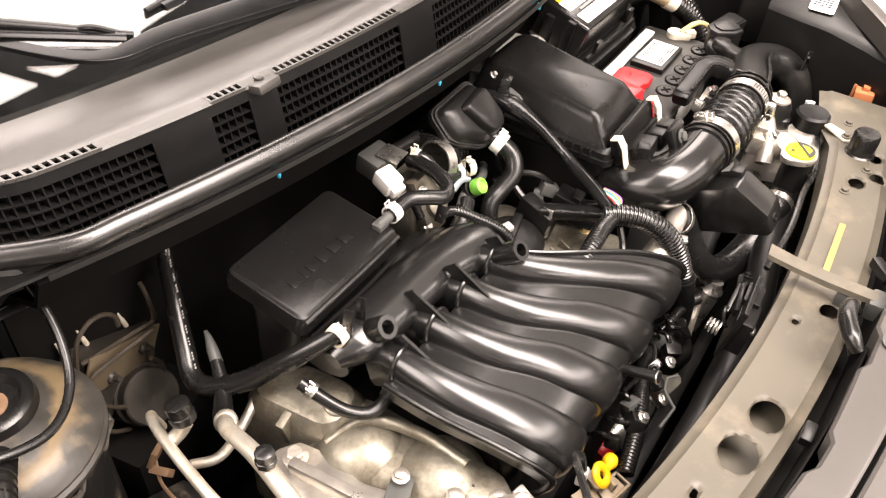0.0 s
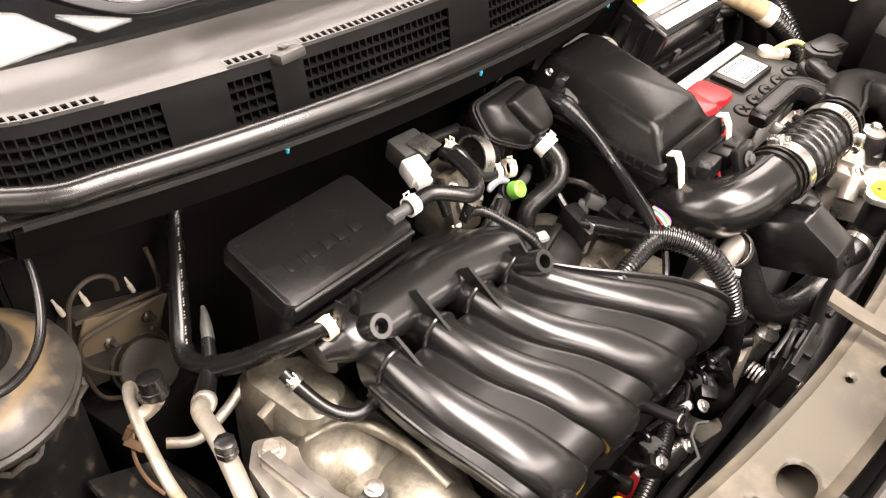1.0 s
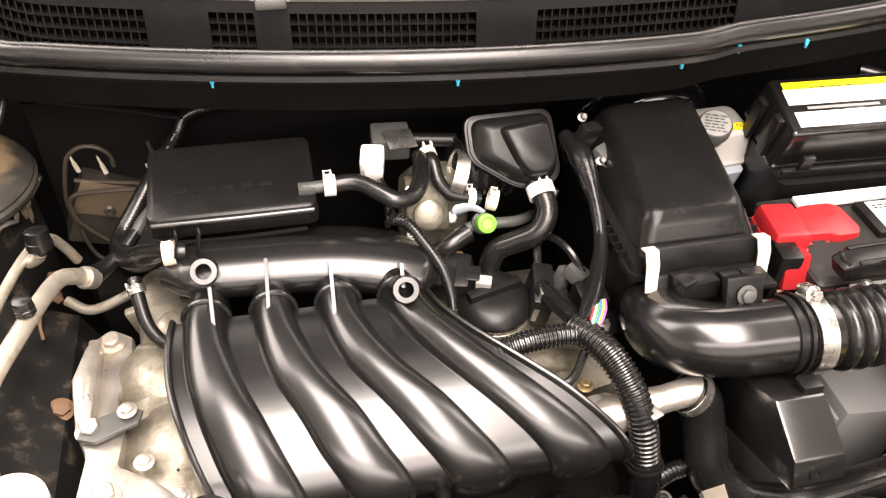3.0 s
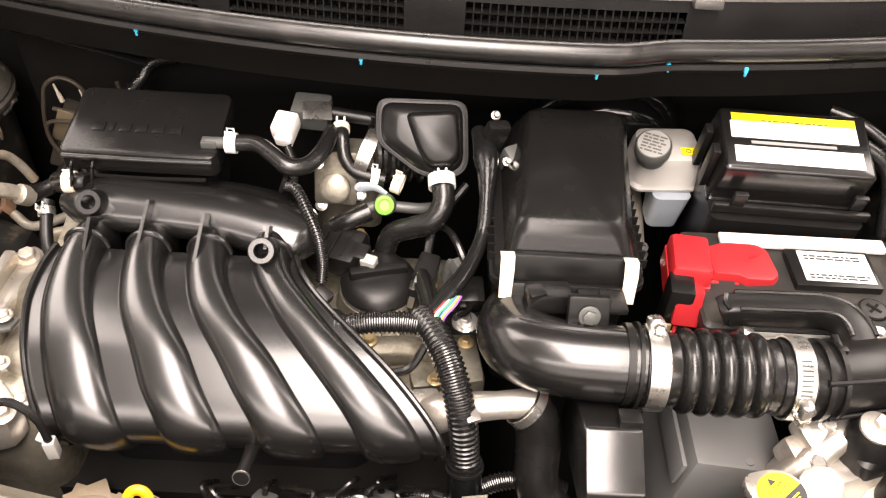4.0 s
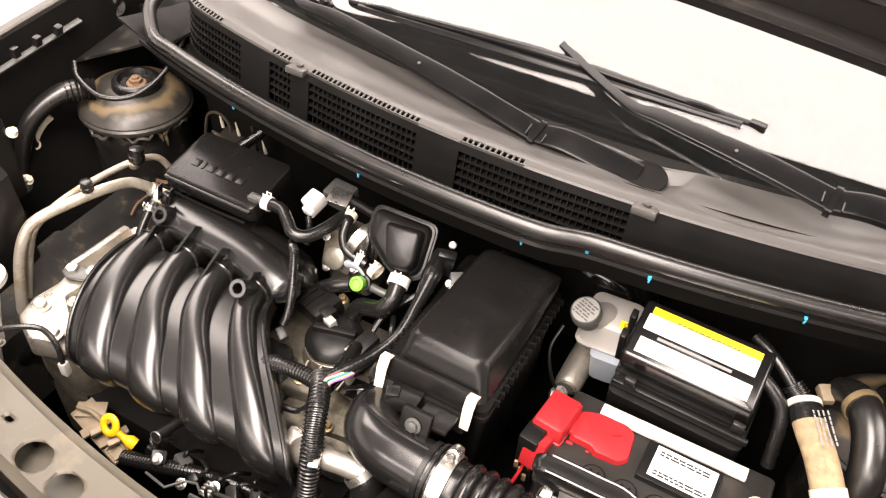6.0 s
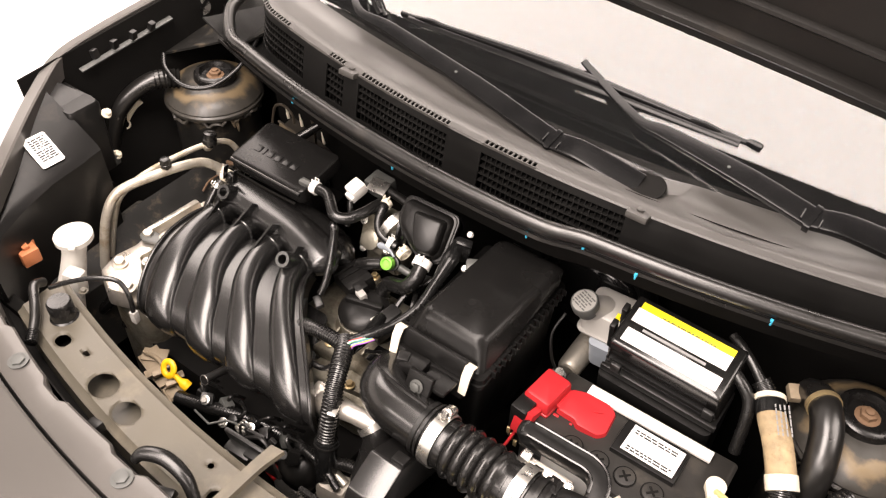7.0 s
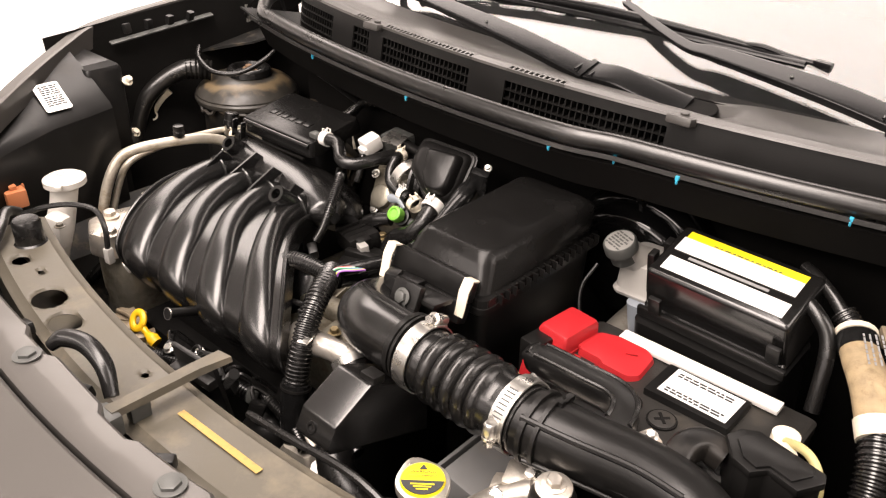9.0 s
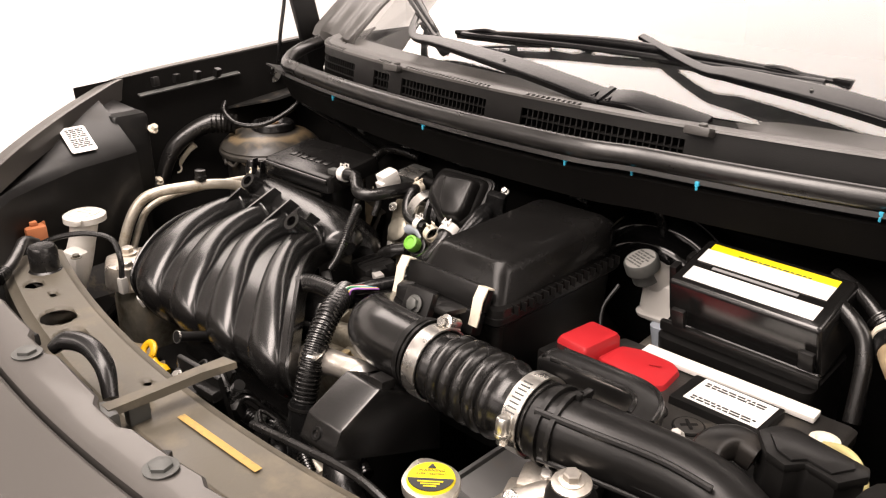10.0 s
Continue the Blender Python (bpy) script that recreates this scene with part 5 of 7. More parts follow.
prof += [(0.2405, 0.0312), (0.251, 0.0310)]
for d0, d1 in ((0.136, 0.1575), (0.2480, 0.276)):
    part("cuff", lathe((0.0, 0.178, 0.851), (1, -0.02, 0.0), [(d0, 0.0310), (d0 + 0.001, 0.0325), (d1 - 0.001, 0.0325), (d1, 0.0310)], 44), M_RUB, bel)
part("bellows", lathe((0.0, 0.178, 0.851), (1, -0.02, 0.0), prof, 44), M_RUB, bel, angle=70)
worm_clamp((0.146, 0.1755, 0.851), (1, -0.02, 0), 0.0345, (0.0, 0.45, 0.9))
worm_clamp((0.264, 0.173, 0.851), (1, -0.02, 0), 0.0345, (0.05, -1, 0.1))
duct = thing("intake_duct", (0.36, 0.19, 0.80), "black moulded intake duct bending to the fender", "intake duct")
part("duct", tube([(0.272, 0.173, 0.850), (0.295, 0.174, 0.850), (0.33, 0.182, 0.848), (0.375, 0.195, 0.842), (0.413, 0.198, 0.836), (0.443, 0.186, 0.831), (0.462, 0.164, 0.822), (0.468, 0.142, 0.800), (0.468, 0.128, 0.755), (0.468, 0.122, 0.70)], [0.031, 0.030, 0.0285, 0.0275, 0.027, 0.0265, 0.0265, 0.0265, 0.027, 0.027], 28, 6, wide=[1, 1, 1.03, 1.05, 1.06, 1.06, 1.06, 1.06, 1.08, 1.1], power=0.88), M_BLK, duct)
for q_, z_ in ((-0.0235, 0.846), (-0.027, 0.838)):
    part("side_ledge", tube([(0.292, 0.1745 + q_ - 0.006, z_), (0.33, 0.182 + q_ - 0.004, z_ - 0.002), (0.375, 0.194 + q_ - 0.003, z_ - 0.008), (0.41, 0.198 + q_ - 0.003, z_ - 0.013)], 0.0022, 8), M_BLK, duct)
part("clip", join(box((0.300, 0.190, 0.8775), (0.006, 0.018, 0.006), (0, 0, 0), 0.001), box((0.300, 0.180, 0.8815), (0.008, 0.006, 0.006), (0, 0, 0), 0.001)), M_BLK, duct)
part("collar", join(ring_band((0.286, 0.1735, 0.850), (1, 0.02, 0), 0.031, 0.005, 0.004, 36), ring_band((0.298, 0.1745, 0.850), (1, 0.05, 0), 0.0305, 0.004, 0.004, 36)), M_BLK, duct)
part("flange", tube([(0.282, 0.150, 0.874), (0.33, 0.158, 0.872), (0.38, 0.172, 0.866), (0.42, 0.176, 0.860)], 0.003, 8), M_BLK, duct)
tab = part("mouth_tab", box((0.452, 0.1300, 0.846), (0.020, 0.003, 0.030), (0, 20, -12), 0.0012), M_BLK, duct)
part("rib", tube([(0.441, 0.128, 0.858), (0.452, 0.127, 0.846), (0.462, 0.129, 0.832)], 0.0018, 8, 1, smooth=False), M_BLK, tab)
arm = thing("resonator_pipe", (0.3, 0.25, 0.84), "flattened black plastic resonator pipe beside the battery", "intake pipe")
path_ = [(0.221, 0.246, 0.851), (0.232, 0.2465, 0.854), (0.290, 0.247, 0.855), (0.312, 0.247, 0.855), (0.328, 0.240, 0.855), (0.337, 0.224, 0.853), (0.339, 0.196, 0.847)]
part("pipe", tube(path_, [0.010, 0.0125, 0.0125, 0.0125, 0.0125, 0.0125, 0.0125], 20, 6, wide=1.05, power=0.45, up=(0, 0, 1)), M_BLK, arm)
mid_ = even(spline(path_, 8), 0.006)
for side in (-1, 1):
    edge_ = []
    for (t_, n_, b_), p_ in zip(frames(mid_, (0, 0, 1)), mid_):
        q_ = V(-t_.y, t_.x, 0).normalized()
        edge_.append(p_ + q_ * side * 0.0105 + V(0, 0, 0.0115))
    part("rim", tube(edge_[2:-3], 0.0026, 8, 1, smooth=False), M_GLOSS, arm)
part("end_rim", tube([(0.2245, 0.2365, 0.8635), (0.2220, 0.246, 0.863), (0.2245, 0.2555, 0.8635)], 0.0026, 8), M_GLOSS, arm)

tb2 = thing("battery_clamp", (0.28, 0.225, 0.82), "pale metal battery clamp bracket below the intake pipe", "bracket")
part("plate", box((0.272, 0.2235, 0.833), (0.066, 0.016, 0.010), (12, 2, 2), 0.002), M_ALUB, tb2)
part("strap", box((0.240, 0.224, 0.842), (0.012, 0.014, 0.016), (10, 20, 0), 0.002), M_STEEL, tb2)
# dark blocks stand in for the shaded slots
for q in (0.262, 0.286):
    part("slot", box((q, 0.2185, 0.8405), (0.012, 0.008, 0.003), (12, 2, 2), 0.0008), M_CAV, tb2)
part("bolt", hexbolt((0.302, 0.222, 0.836), (0, -0.4, 0.9), 0.0048, 0.007), M_STEEL, tb2)
part("tail", box((0.362, 0.232, 0.845), (0.020, 0.014, 0.006), (10, 0, -30), 0.002), M_ALUB, tb2)
part("bolt", hexbolt((0.362, 0.232, 0.848), (0, -0.3, 0.9), 0.0045, 0.006), M_STEEL, tb2)
# second short branch of the pipe
part("branch", tube([(0.395, 0.205, 0.845), (0.392, 0.232, 0.852), (0.402, 0.250, 0.853), (0.420, 0.252, 0.848)], 0.0115, 18, 6, wide=1.1, power=0.5, up=(0, 0, 1)), M_BLK, arm)
# angular resonator in front of the hose
res = thing("resonator_box", (0.1, 0.14, 0.70), "angular black plastic resonator box", "resonator")
mr = Matrix(((0, 0, 1, 0), (1, 0, 0, 0), (0, 1, 0, 0), (0, 0, 0, 1)))
part("body", slab(mr, [(0.064, 0.792), (0.061, 0.799), (0.0725, 0.8205), (0.118, 0.8430), (0.130, 0.8375), (0.170, 0.815), (0.196, 0.795), (0.196, 0.738)], 0.086, 0.1335, 0.0030), M_MANI, res)
part("notch_rib", box((0.1235, 0.1285, 0.8420), (0.019, 0.016, 0.010), (-8, 0, 0), 0.002), M_BLK, res)
part("boss", lathe((0.106, 0.0660, 0.8085), (0, -0.88, 0.47), [(-0.002, 0.0065), (0.0015, 0.0060), (0.0015, 0.0035), (-0.001, 0.003)], 16), M_BLK, res)

# ---- battery ----
bat = thing("battery", (0.33, 0.31, 0.62), "black car battery with white labels", "battery")
part("case", stack(pose(0.335, 0.318, 0.62), [(0, 0.236, 0.130, 0.006), (0.192, 0.238, 0.132, 0.006), (0.196, 0.236, 0.130, 0.006)]), M_BLK, bat)
part("lid", stack(pose(0.335, 0.318, 0.812), [(0, 0.240, 0.134, 0.006), (0.010, 0.240, 0.134, 0.006), (0.013, 0.234, 0.128, 0.006)]), M_LID, bat)
part("raised_block", box((0.358, 0.330, 0.828), (0.086, 0.052, 0.010), bevel=0.002), M_BLK, bat)
ml = pose(0.361, 0.331, 0.8334, 0, 0, -1)
lb = part("label", slab(ml, [(-0.035, -0.021), (0.035, -0.021), (0.035, 0.021), (-0.035, 0.021)], 0, 0.0004), M_LABEL, bat, "white printed battery label")
part("print", print_bars(ml @ pose(0, 0, 0.0004), 2, -0.030, 0.030, 0.013, 0.004, 0.0024, M_INK, 3), M_INK, lb)
part("print", print_bars(ml @ pose(0, 0, 0.0004), 2, -0.030, 0.030, -0.014, 0.004, 0.0024, M_INK, 4), M_INK, lb)
part("hold_down", box((0.338, 0.368, 0.830), (0.172, 0.016, 0.006), (4, 0, 0), 0.0015), M_WHITE, bat, "white painted hold-down bar")
part("front_label", box((0.31, 0.2515, 0.800), (0.12, 0.003, 0.04), bevel=0.0005), M_LABEL, bat, "white side label")
for k in range(5):
    c = part("vent_plug", lathe((0.275 + 0.0365 * k, 0.282, 0.8255), (0, 0, 1), [(0, 0.0125), (0.002, 0.0125), (0.0025, 0.0110)], 24), M_LID, bat)
    part("groove", ring_band((0.275 + 0.0365 * k, 0.282, 0.8262), (0, 0, 1), 0.0128, 0.0012, 0.0016, 26), M_CAV, c)
    part("slot", join(box((0.275 + 0.0365 * k, 0.282, 0.8282), (0.015, 0.0028, 0.0008), (0, 0, 45), 0), box((0.275 + 0.0365 * k, 0.282, 0.8286), (0.015, 0.0028, 0.0008), (0, 0, -45), 0)), M_CAV, c)
red = thing("terminal_cover", (0.25, 0.33, 0.82), "red plastic cover over the positive battery terminal", "terminal cover")
part("tall_cap", stack(pose(0.2115, 0.327, 0.806, 0, 0, -6), [(0, 0.041, 0.058, 0.003), (0.022, 0.041, 0.058, 0.003), (0.0225, 0.039, 0.055, 0.003), (0.037, 0.038, 0.054, 0.003), (0.041, 0.035, 0.050, 0.004), (0.042, 0.030, 0.044, 0.004)]), M_RED, red)
WC = soften([(0.232, 0.312), (0.260, 0.311), (0.266, 0.305), (0.295, 0.308), (0.304, 0.318), (0.300, 0.356), (0.288, 0.363), (0.252, 0.361), (0.232, 0.353)], 0.004, 2)
part("wide_cap", skin([[V(0.268 + (x - 0.268) * f, 0.334 + (y - 0.334) * f, z - 0.10 * max(0.0, x - 0.270) * (z > 0.82)) for x, y in WC] for f, z in ((1.02, 0.806), (1.02, 0.817), (0.985, 0.8175), (0.97, 0.829), (0.92, 0.8335), (0.80, 0.8345))]), M_RED, red)
part("seam_clip", join(box((0.236, 0.309, 0.823), (0.008, 0.004, 0.006), (0, 0, 0), 0.001), box((0.247, 0.3095, 0.820), (0.006, 0.003, 0.008), (0, 0, 0), 0.001), box((0.258, 0.3085, 0.821), (0.004, 0.003, 0.010), (0, 0, 0), 0.001)), M_RED, red)
part("arrow_mark", box((0.280, 0.340, 0.8345), (0.012, 0.0015, 0.0012), (0, 0, 25), 0.0004), M_RED, red)
part("front_skirt", box((0.206, 0.289, 0.816), (0.026, 0.030, 0.040), (-18, 0, -6), 0.003), M_RED, red)
part("hinge_rib", box((0.2335, 0.334, 0.830), (0.005, 0.034, 0.006), (0, 0, -3), 0.002), M_RED, red)
part("tail_wire", tube([(0.199, 0.282, 0.800), (0.196, 0.268, 0.786), (0.192, 0.258, 0.772)], 0.0022, 8), M_RED, red)
neg = thing("battery_terminal", (0.44, 0.33, 0.82), "corroded negative battery terminal with yellow cable", "battery terminal")
part("post_ring", lathe((0.443, 0.333, 0.822), (0, 0, 1), [(0, 0.013), (0.012, 0.0125), (0.013, 0.008), (0.011, 0.006)], 22), M_CREAM, neg)
part("clamp", join(box((0.445, 0.322, 0.829), (0.018, 0.026, 0.010), (0, 0, 30), 0.003), box((0.452, 0.312, 0.832), (0.014, 0.018, 0.012), (0, 0, 40), 0.003)), M_CREAM, neg)
part("cable", tube([(0.446, 0.325, 0.833), (0.462, 0.314, 0.843), (0.477, 0.304, 0.843), (0.488, 0.292, 0.832), (0.492, 0.280, 0.800), (0.492, 0.275, 0.76)], 0.0042, 10), M_EARTH, neg, "yellowed earth cable")

# small wires and fuse link in front of the red cover
fl = thing("fuse_link", (0.205, 0.28, 0.76), "black fusible link block with copper tags", "fuse link")
part("block", box((0.198, 0.292, 0.805), (0.024, 0.03, 0.07), (0, 0, -6), 0.003), M_BLK, fl)
for k in range(3):
    part("tag", box((0.190 + 0.006 * k, 0.272, 0.795 - 0.01 * k), (0.005, 0.003, 0.012), (0, 0, 0), 0.0008), M_GOLD, fl)

# ---- relay and fuse box ----
fb = thing("fuse_box", (0.33, 0.44, 0.75), "black relay box with white and yellow warning label", "fuse box")
mf = pose(0.3275, 0.4405, 0.905, 17, 0, -2)
part("lid", stack(mf, [(-0.060, 0.158, 0.084, 0.005), (-0.058, 0.161, 0.087, 0.005), (-0.052, 0.161, 0.087, 0.005), (-0.050, 0.158, 0.083, 0.004), (-0.003, 0.155, 0.081, 0.004), (0.0006, 0.152, 0.078, 0.004), (0.002, 0.147, 0.073, 0.003)]), M_GLOSS, fb)
part("lower_tier", stack(pose(0.330, 0.452, 0.70, 8, 0, -2), [(0, 0.160, 0.08, 0.01), (0.135, 0.162, 0.084, 0.01), (0.142, 0.162, 0.084, 0.01)]), M_BLK, fb)
part("tier_lip", box((0.33, 0.400, 0.845), (0.164, 0.006, 0.012), (10, 0, -2), 0.002), M_BLK, fb)
for y in (0.435, 0.47):
    part("front_catch", box((0.27 + 3.6 * (y - 0.435), 0.3955 + 0.004 * (y > 0.45), 0.862), (0.014, 0.006, 0.020), (14, 0, -2), 0.0015), M_BLK, fb)
    part("side_catch", box((0.243, y, 0.875), (0.008, 0.014, 0.055), (12, 0, 0), 0.002), M_BLK, fb)
mlab = mf @ pose(0.0, 0, 0.0024)
part("yellow_band", slab(mlab, [(-0.066, 0.022), (0.064, 0.022), (0.064, 0.032), (-0.066, 0.032)], 0, 0.0004), M_LYEL, fb, "yellow warning band")
for y0, y1, sx in ((0.0, 0.0215, 0), (-0.031, -0.0105, 0.002)):
    part("label_panel", slab(mlab, [(-0.068 + sx, y0), (0.064 + sx, y0), (0.064 + sx, y1), (-0.068 + sx, y1)], 0, 0.0004), M_LABEL, fb, "white printed label panel")
part("grey_band", slab(mlab, [(-0.048, -0.0072), (0.040, -0.0072), (0.040, -0.0035), (-0.048, -0.0035)], 0, 0.0004), M_INKG, fb)
part("print", print_bars(mlab @ pose(0, 0, 0.0004), 1, -0.035, 0.040, 0.0225, 0.005, 0.0014, M_INK, 7), M_INK, fb)

# ---- brake fluid reservoir and booster ----
br = thing("brake_reservoir", (0.2, 0.46, 0.75), "milky plastic brake fluid reservoir with grey cap", "fluid reservoir")
mb = pose(0.216, 0.504, 0.786, 4, 0, 4)
part("tank", stack(mb, [(0.018, 0.066, 0.054, 0.012), (0.022, 0.074, 0.062, 0.012), (0.024, 0.080, 0.068, 0.012), (0.028, 0.082, 0.070, 0.012), (0.032, 0.075, 0.063, 0.010), (0.058, 0.072, 0.060, 0.012), (0.066, 0.068, 0.056, 0.012), (0.070, 0.056, 0.044, 0.012)]), M_TANK, br)
part("neck", tube([(0.203, 0.494, 0.842), (0.196, 0.478, 0.858), (0.189, 0.462, 0.872)], [0.021, 0.0165, 0.0145], 18), M_TANK, br)
part("lower_tank", stack(pose(0.224, 0.484, 0.758, 6, 0, 4), [(0, 0.036, 0.034, 0.008), (0.050, 0.044, 0.042, 0.008)]), M_TANKB, br)
a = V(-0.15, -0.35, 0.9).normalized()
cap = part("cap", lathe(V(0.186, 0.456, 0.884) - a * 0.018, a, [(-0.012, 0.0155), (0.002, 0.0155), (0.003, 0.0195), (0.014, 0.0195), (0.0165, 0.018), (0.0165, 0.001)], 32), M_DGREY, br, "grey ribbed cap with moulded print")
mcap = Matrix.Translation(V(0.186, 0.456, 0.884) - a * 0.0014) @ a.to_track_quat("Z", "Y").to_matrix().to_4x4()
part("print", print_bars(mcap, 6, -0.0125, 0.0125, 0.009, 0.004, 0.002, M_INKG, 12), M_DGREY, cap)
part("cap_face", lathe(V(0.186, 0.456, 0.884) - a * 0.0017, a, [(0, 0.0172), (0.0004, 0.0168), (0.0004, 0.0005)], 32), M_CAPF, cap, "pale worn cap face")
part("yellow_mark", slab(mb @ pose(0.018, -0.017, 0.0706, 0, 0, 0), [(-0.008, -0.006), (0.008, -0.006), (0.008, 0.006), (-0.008, 0.006)], 0, 0.0005), M_LYEL, br, "small yellow warning label")
part("label_print", ring_band((mb @ pose(0.018, -0.017, 0.0706, 0, 0, 0)) @ V(0, 0, 0.0006), (mb @ pose(0.018, -0.017, 0.0706, 0, 0, 0)).to_3x3() @ V(0, 0, 1), 0.0022, 0.0004, 0.0008, 16), M_INK, br)
part("wire", tube([(0.165, 0.452, 0.845), (0.160, 0.430, 0.82), (0.172, 0.415, 0.79), (0.185, 0.415, 0.765)], 0.0022, 8), M_BLK, br)
part("master_cylinder", tube([(0.192, 0.535, 0.752), (0.190, 0.49, 0.745), (0.188, 0.452, 0.738), (0.188, 0.446, 0.737)], [0.019, 0.019, 0.018, 0.012], 18), M_ALU, br, "bare cast master cylinder")
part("union", lathe((0.186, 0.415, 0.752), (0.2, -0.2, 1), [(0, 0.012), (0.012, 0.012), (0.014, 0.007), (0.024, 0.007)], 8), M_STEEL, br)
bo = thing("brake_booster", (0.19, 0.53, 0.72), "round black brake booster behind the reservoir", "brake booster")
part("shell", lathe((0.155, 0.530, 0.797), (0, 1, 0.05), [(0, 0.02), (0.002, 0.060), (0.006, 0.070), (0.013, 0.078), (0.022, 0.083), (0.026, 0.0835), (0.028, 0.090), (0.036, 0.096), (0.046, 0.099), (0.06, 0.099), (0.09, 0.09)], 56), M_BOOST, bo)

part("rolled_edge", ring_band((0.155, 0.582, 0.799), (0, 1, 0.05), 0.098, 0.006, 0.004, 48), M_BOOST, bo)

# ---- wiring down the far side ----
lo2 = thing("body_loom", (0.47, 0.45, 0.75), "black body loom with a stained cloth sleeve", "wiring loom")
part("sleeve", tube([(0.455, 0.442, 0.884), (0.464, 0.426, 0.880), (0.484, 0.400, 0.870), (0.508, 0.364, 0.850)], [0.0152, 0.0155, 0.0158, 0.016], 18, wide=1.15), M_KRAFT, lo2, "stained tan cloth sleeve with print bars")
part("end_band", tube([(0.500, 0.376, 0.857), (0.509, 0.362, 0.849)], 0.0172, 18, smooth=False, wide=1.15), M_CREAM, lo2, "pale end of the sleeve")
part("cuff_ring", tube([(0.4495, 0.452, 0.886), (0.4525, 0.446, 0.885)], 0.0172, 18, smooth=False, wide=1.15), M_CREAM, lo2, "cream ring")
part("cuff", tube([(0.4525, 0.446, 0.885), (0.461, 0.431, 0.8815)], 0.0166, 18, smooth=False, wide=1.15), M_TAPE, lo2)
msl = Matrix.Translation((0.4735, 0.4185, 0.8985)) @ Euler((0.06, 0.12, -1.10)).to_matrix().to_4x4()
part("print", print_bars(msl, 4, -0.020, 0.022, 0.008, 0.0052, 0.0018, M_INKG, 41), M_INKG, lo2)
part("loom", corrugated([(0.508, 0.364, 0.850), (0.519, 0.335, 0.828), (0.524, 0.305, 0.79), (0.524, 0.28, 0.73)], 0.0175, 0.006, 0.002, 16), M_LOOM, lo2)
part("cable", tube([(0.378, 0.494, 0.912), (0.399, 0.481, 0.910), (0.418, 0.469, 0.904), (0.436, 0.458, 0.894)], 0.0066, 12), M_RUB, lo2)
part("boot", corrugated([(0.432, 0.461, 0.896), (0.441, 0.456, 0.891), (0.451, 0.449, 0.886)], 0.0125, 0.0042, 0.0014, 16), M_LOOM, lo2)
part("cable", tube([(0.380, 0.458, 0.906), (0.400, 0.449, 0.901), (0.418, 0.441, 0.893), (0.430, 0.435, 0.881), (0.437, 0.424, 0.860), (0.442, 0.405, 0.815)], 0.0078, 12), M_RUB, lo2)
part("loom", corrugated([(0.575, 0.40, 0.85), (0.562, 0.375, 0.845), (0.553, 0.34, 0.82), (0.548, 0.30, 0.76)], 0.013, 0.006, 0.002, 16), M_LOOM, lo2)
part("connector", join(box((0.472, 0.490, 0.872), (0.016, 0.022, 0.012), (10, 0, 30), 0.002), box((0.484, 0.500, 0.868), (0.010, 0.014, 0.010), (0, 0, 30), 0.002)), M_TAN, lo2, "dusty tan plug")
ac2 = thing("suction_hose", (0.52, 0.45, 0.85), "thick dusty rubber hose with band clamp by the strut tower", "hose")
part("hose", tube([(0.488, 0.505, 0.868), (0.500, 0.490, 0.885), (0.512, 0.468, 0.892), (0.524, 0.440, 0.884), (0.532, 0.410, 0.862), (0.536, 0.39, 0.81), (0.536, 0.38, 0.74)], 0.0195, 18), M_SEAL, ac2)
part("band", ring_band((0.507, 0.477, 0.8905), (0.5, -0.83, 0.22), 0.0196, 0.007, 0.002, 30), M_GOLD, ac2, "dull yellow band clamp")

cvr = thing("relay_cover", (0.445, 0.27, 0.8), "angular black relay cover beyond the battery", "relay box")
mcv = pose(0.452, 0.248, 0.80, 0, 0, 0)
lid_ = [(-0.030, 0.026), (-0.018, 0.034), (0.040, 0.022), (0.043, 0.012), (0.030, -0.010), (0.006, -0.004), (-0.004, -0.016), (-0.020, -0.010), (-0.036, 0.012)]
part("cover", slab(mcv, lid_, 0.0, 0.064, 0.004), M_BLK, cvr)
part("lid", slab(mcv, [(p * 1.05, q * 1.05) for p, q in lid_], 0.058, 0.066, 0.002), M_BLK, cvr)
part("raised_face", slab(mcv, [(p * 0.80 + 0.001, q * 0.78 + 0.002) for p, q in lid_], 0.066, 0.0685, 0.0012), M_BLK, cvr)
part("arm", tube([(0.425, 0.262, 0.848), (0.405, 0.262, 0.846), (0.392, 0.246, 0.842), (0.394, 0.222, 0.838)], 0.0075, 14, wide=1.2, power=0.5, up=(0, 0, 1)), M_BLK, cvr)

# gearbox mount with its white-capped stud
mt = thing("gearbox_mount", (0.31, 0.14, 0.74), "bright cast gearbox mount with bolts", "engine mount")
part("casting", join(stack(pose(0.318, 0.132, 0.74, 0, 0, 20), [(0, 0.10, 0.07, 0.012), (0.05, 0.09, 0.06, 0.014), (0.062, 0.07, 0.045, 0.014)]), box((0.285, 0.128, 0.79), (0.03, 0.05, 0.03), (10, 0, 20), 0.008)), M_ALUB, mt)
part("stud_base", lathe((0.331, 0.134, 0.80), (0, 0, 1), [(0, 0.022), (0.03, 0.020), (0.038, 0.016)], 22), M_BLK, mt)
part("washer", lathe((0.331, 0.134, 0.838), (0.05, -0.1, 1), [(0, 0.0155), (0.003, 0.0155), (0.0045, 0.011)], 28), M_ALUB, mt, "broad bright flange washer")
part("bolt", hexbolt((0.331, 0.134, 0.842), (0.05, -0.1, 1), 0.0070, 0.009), M_ALUB, mt)
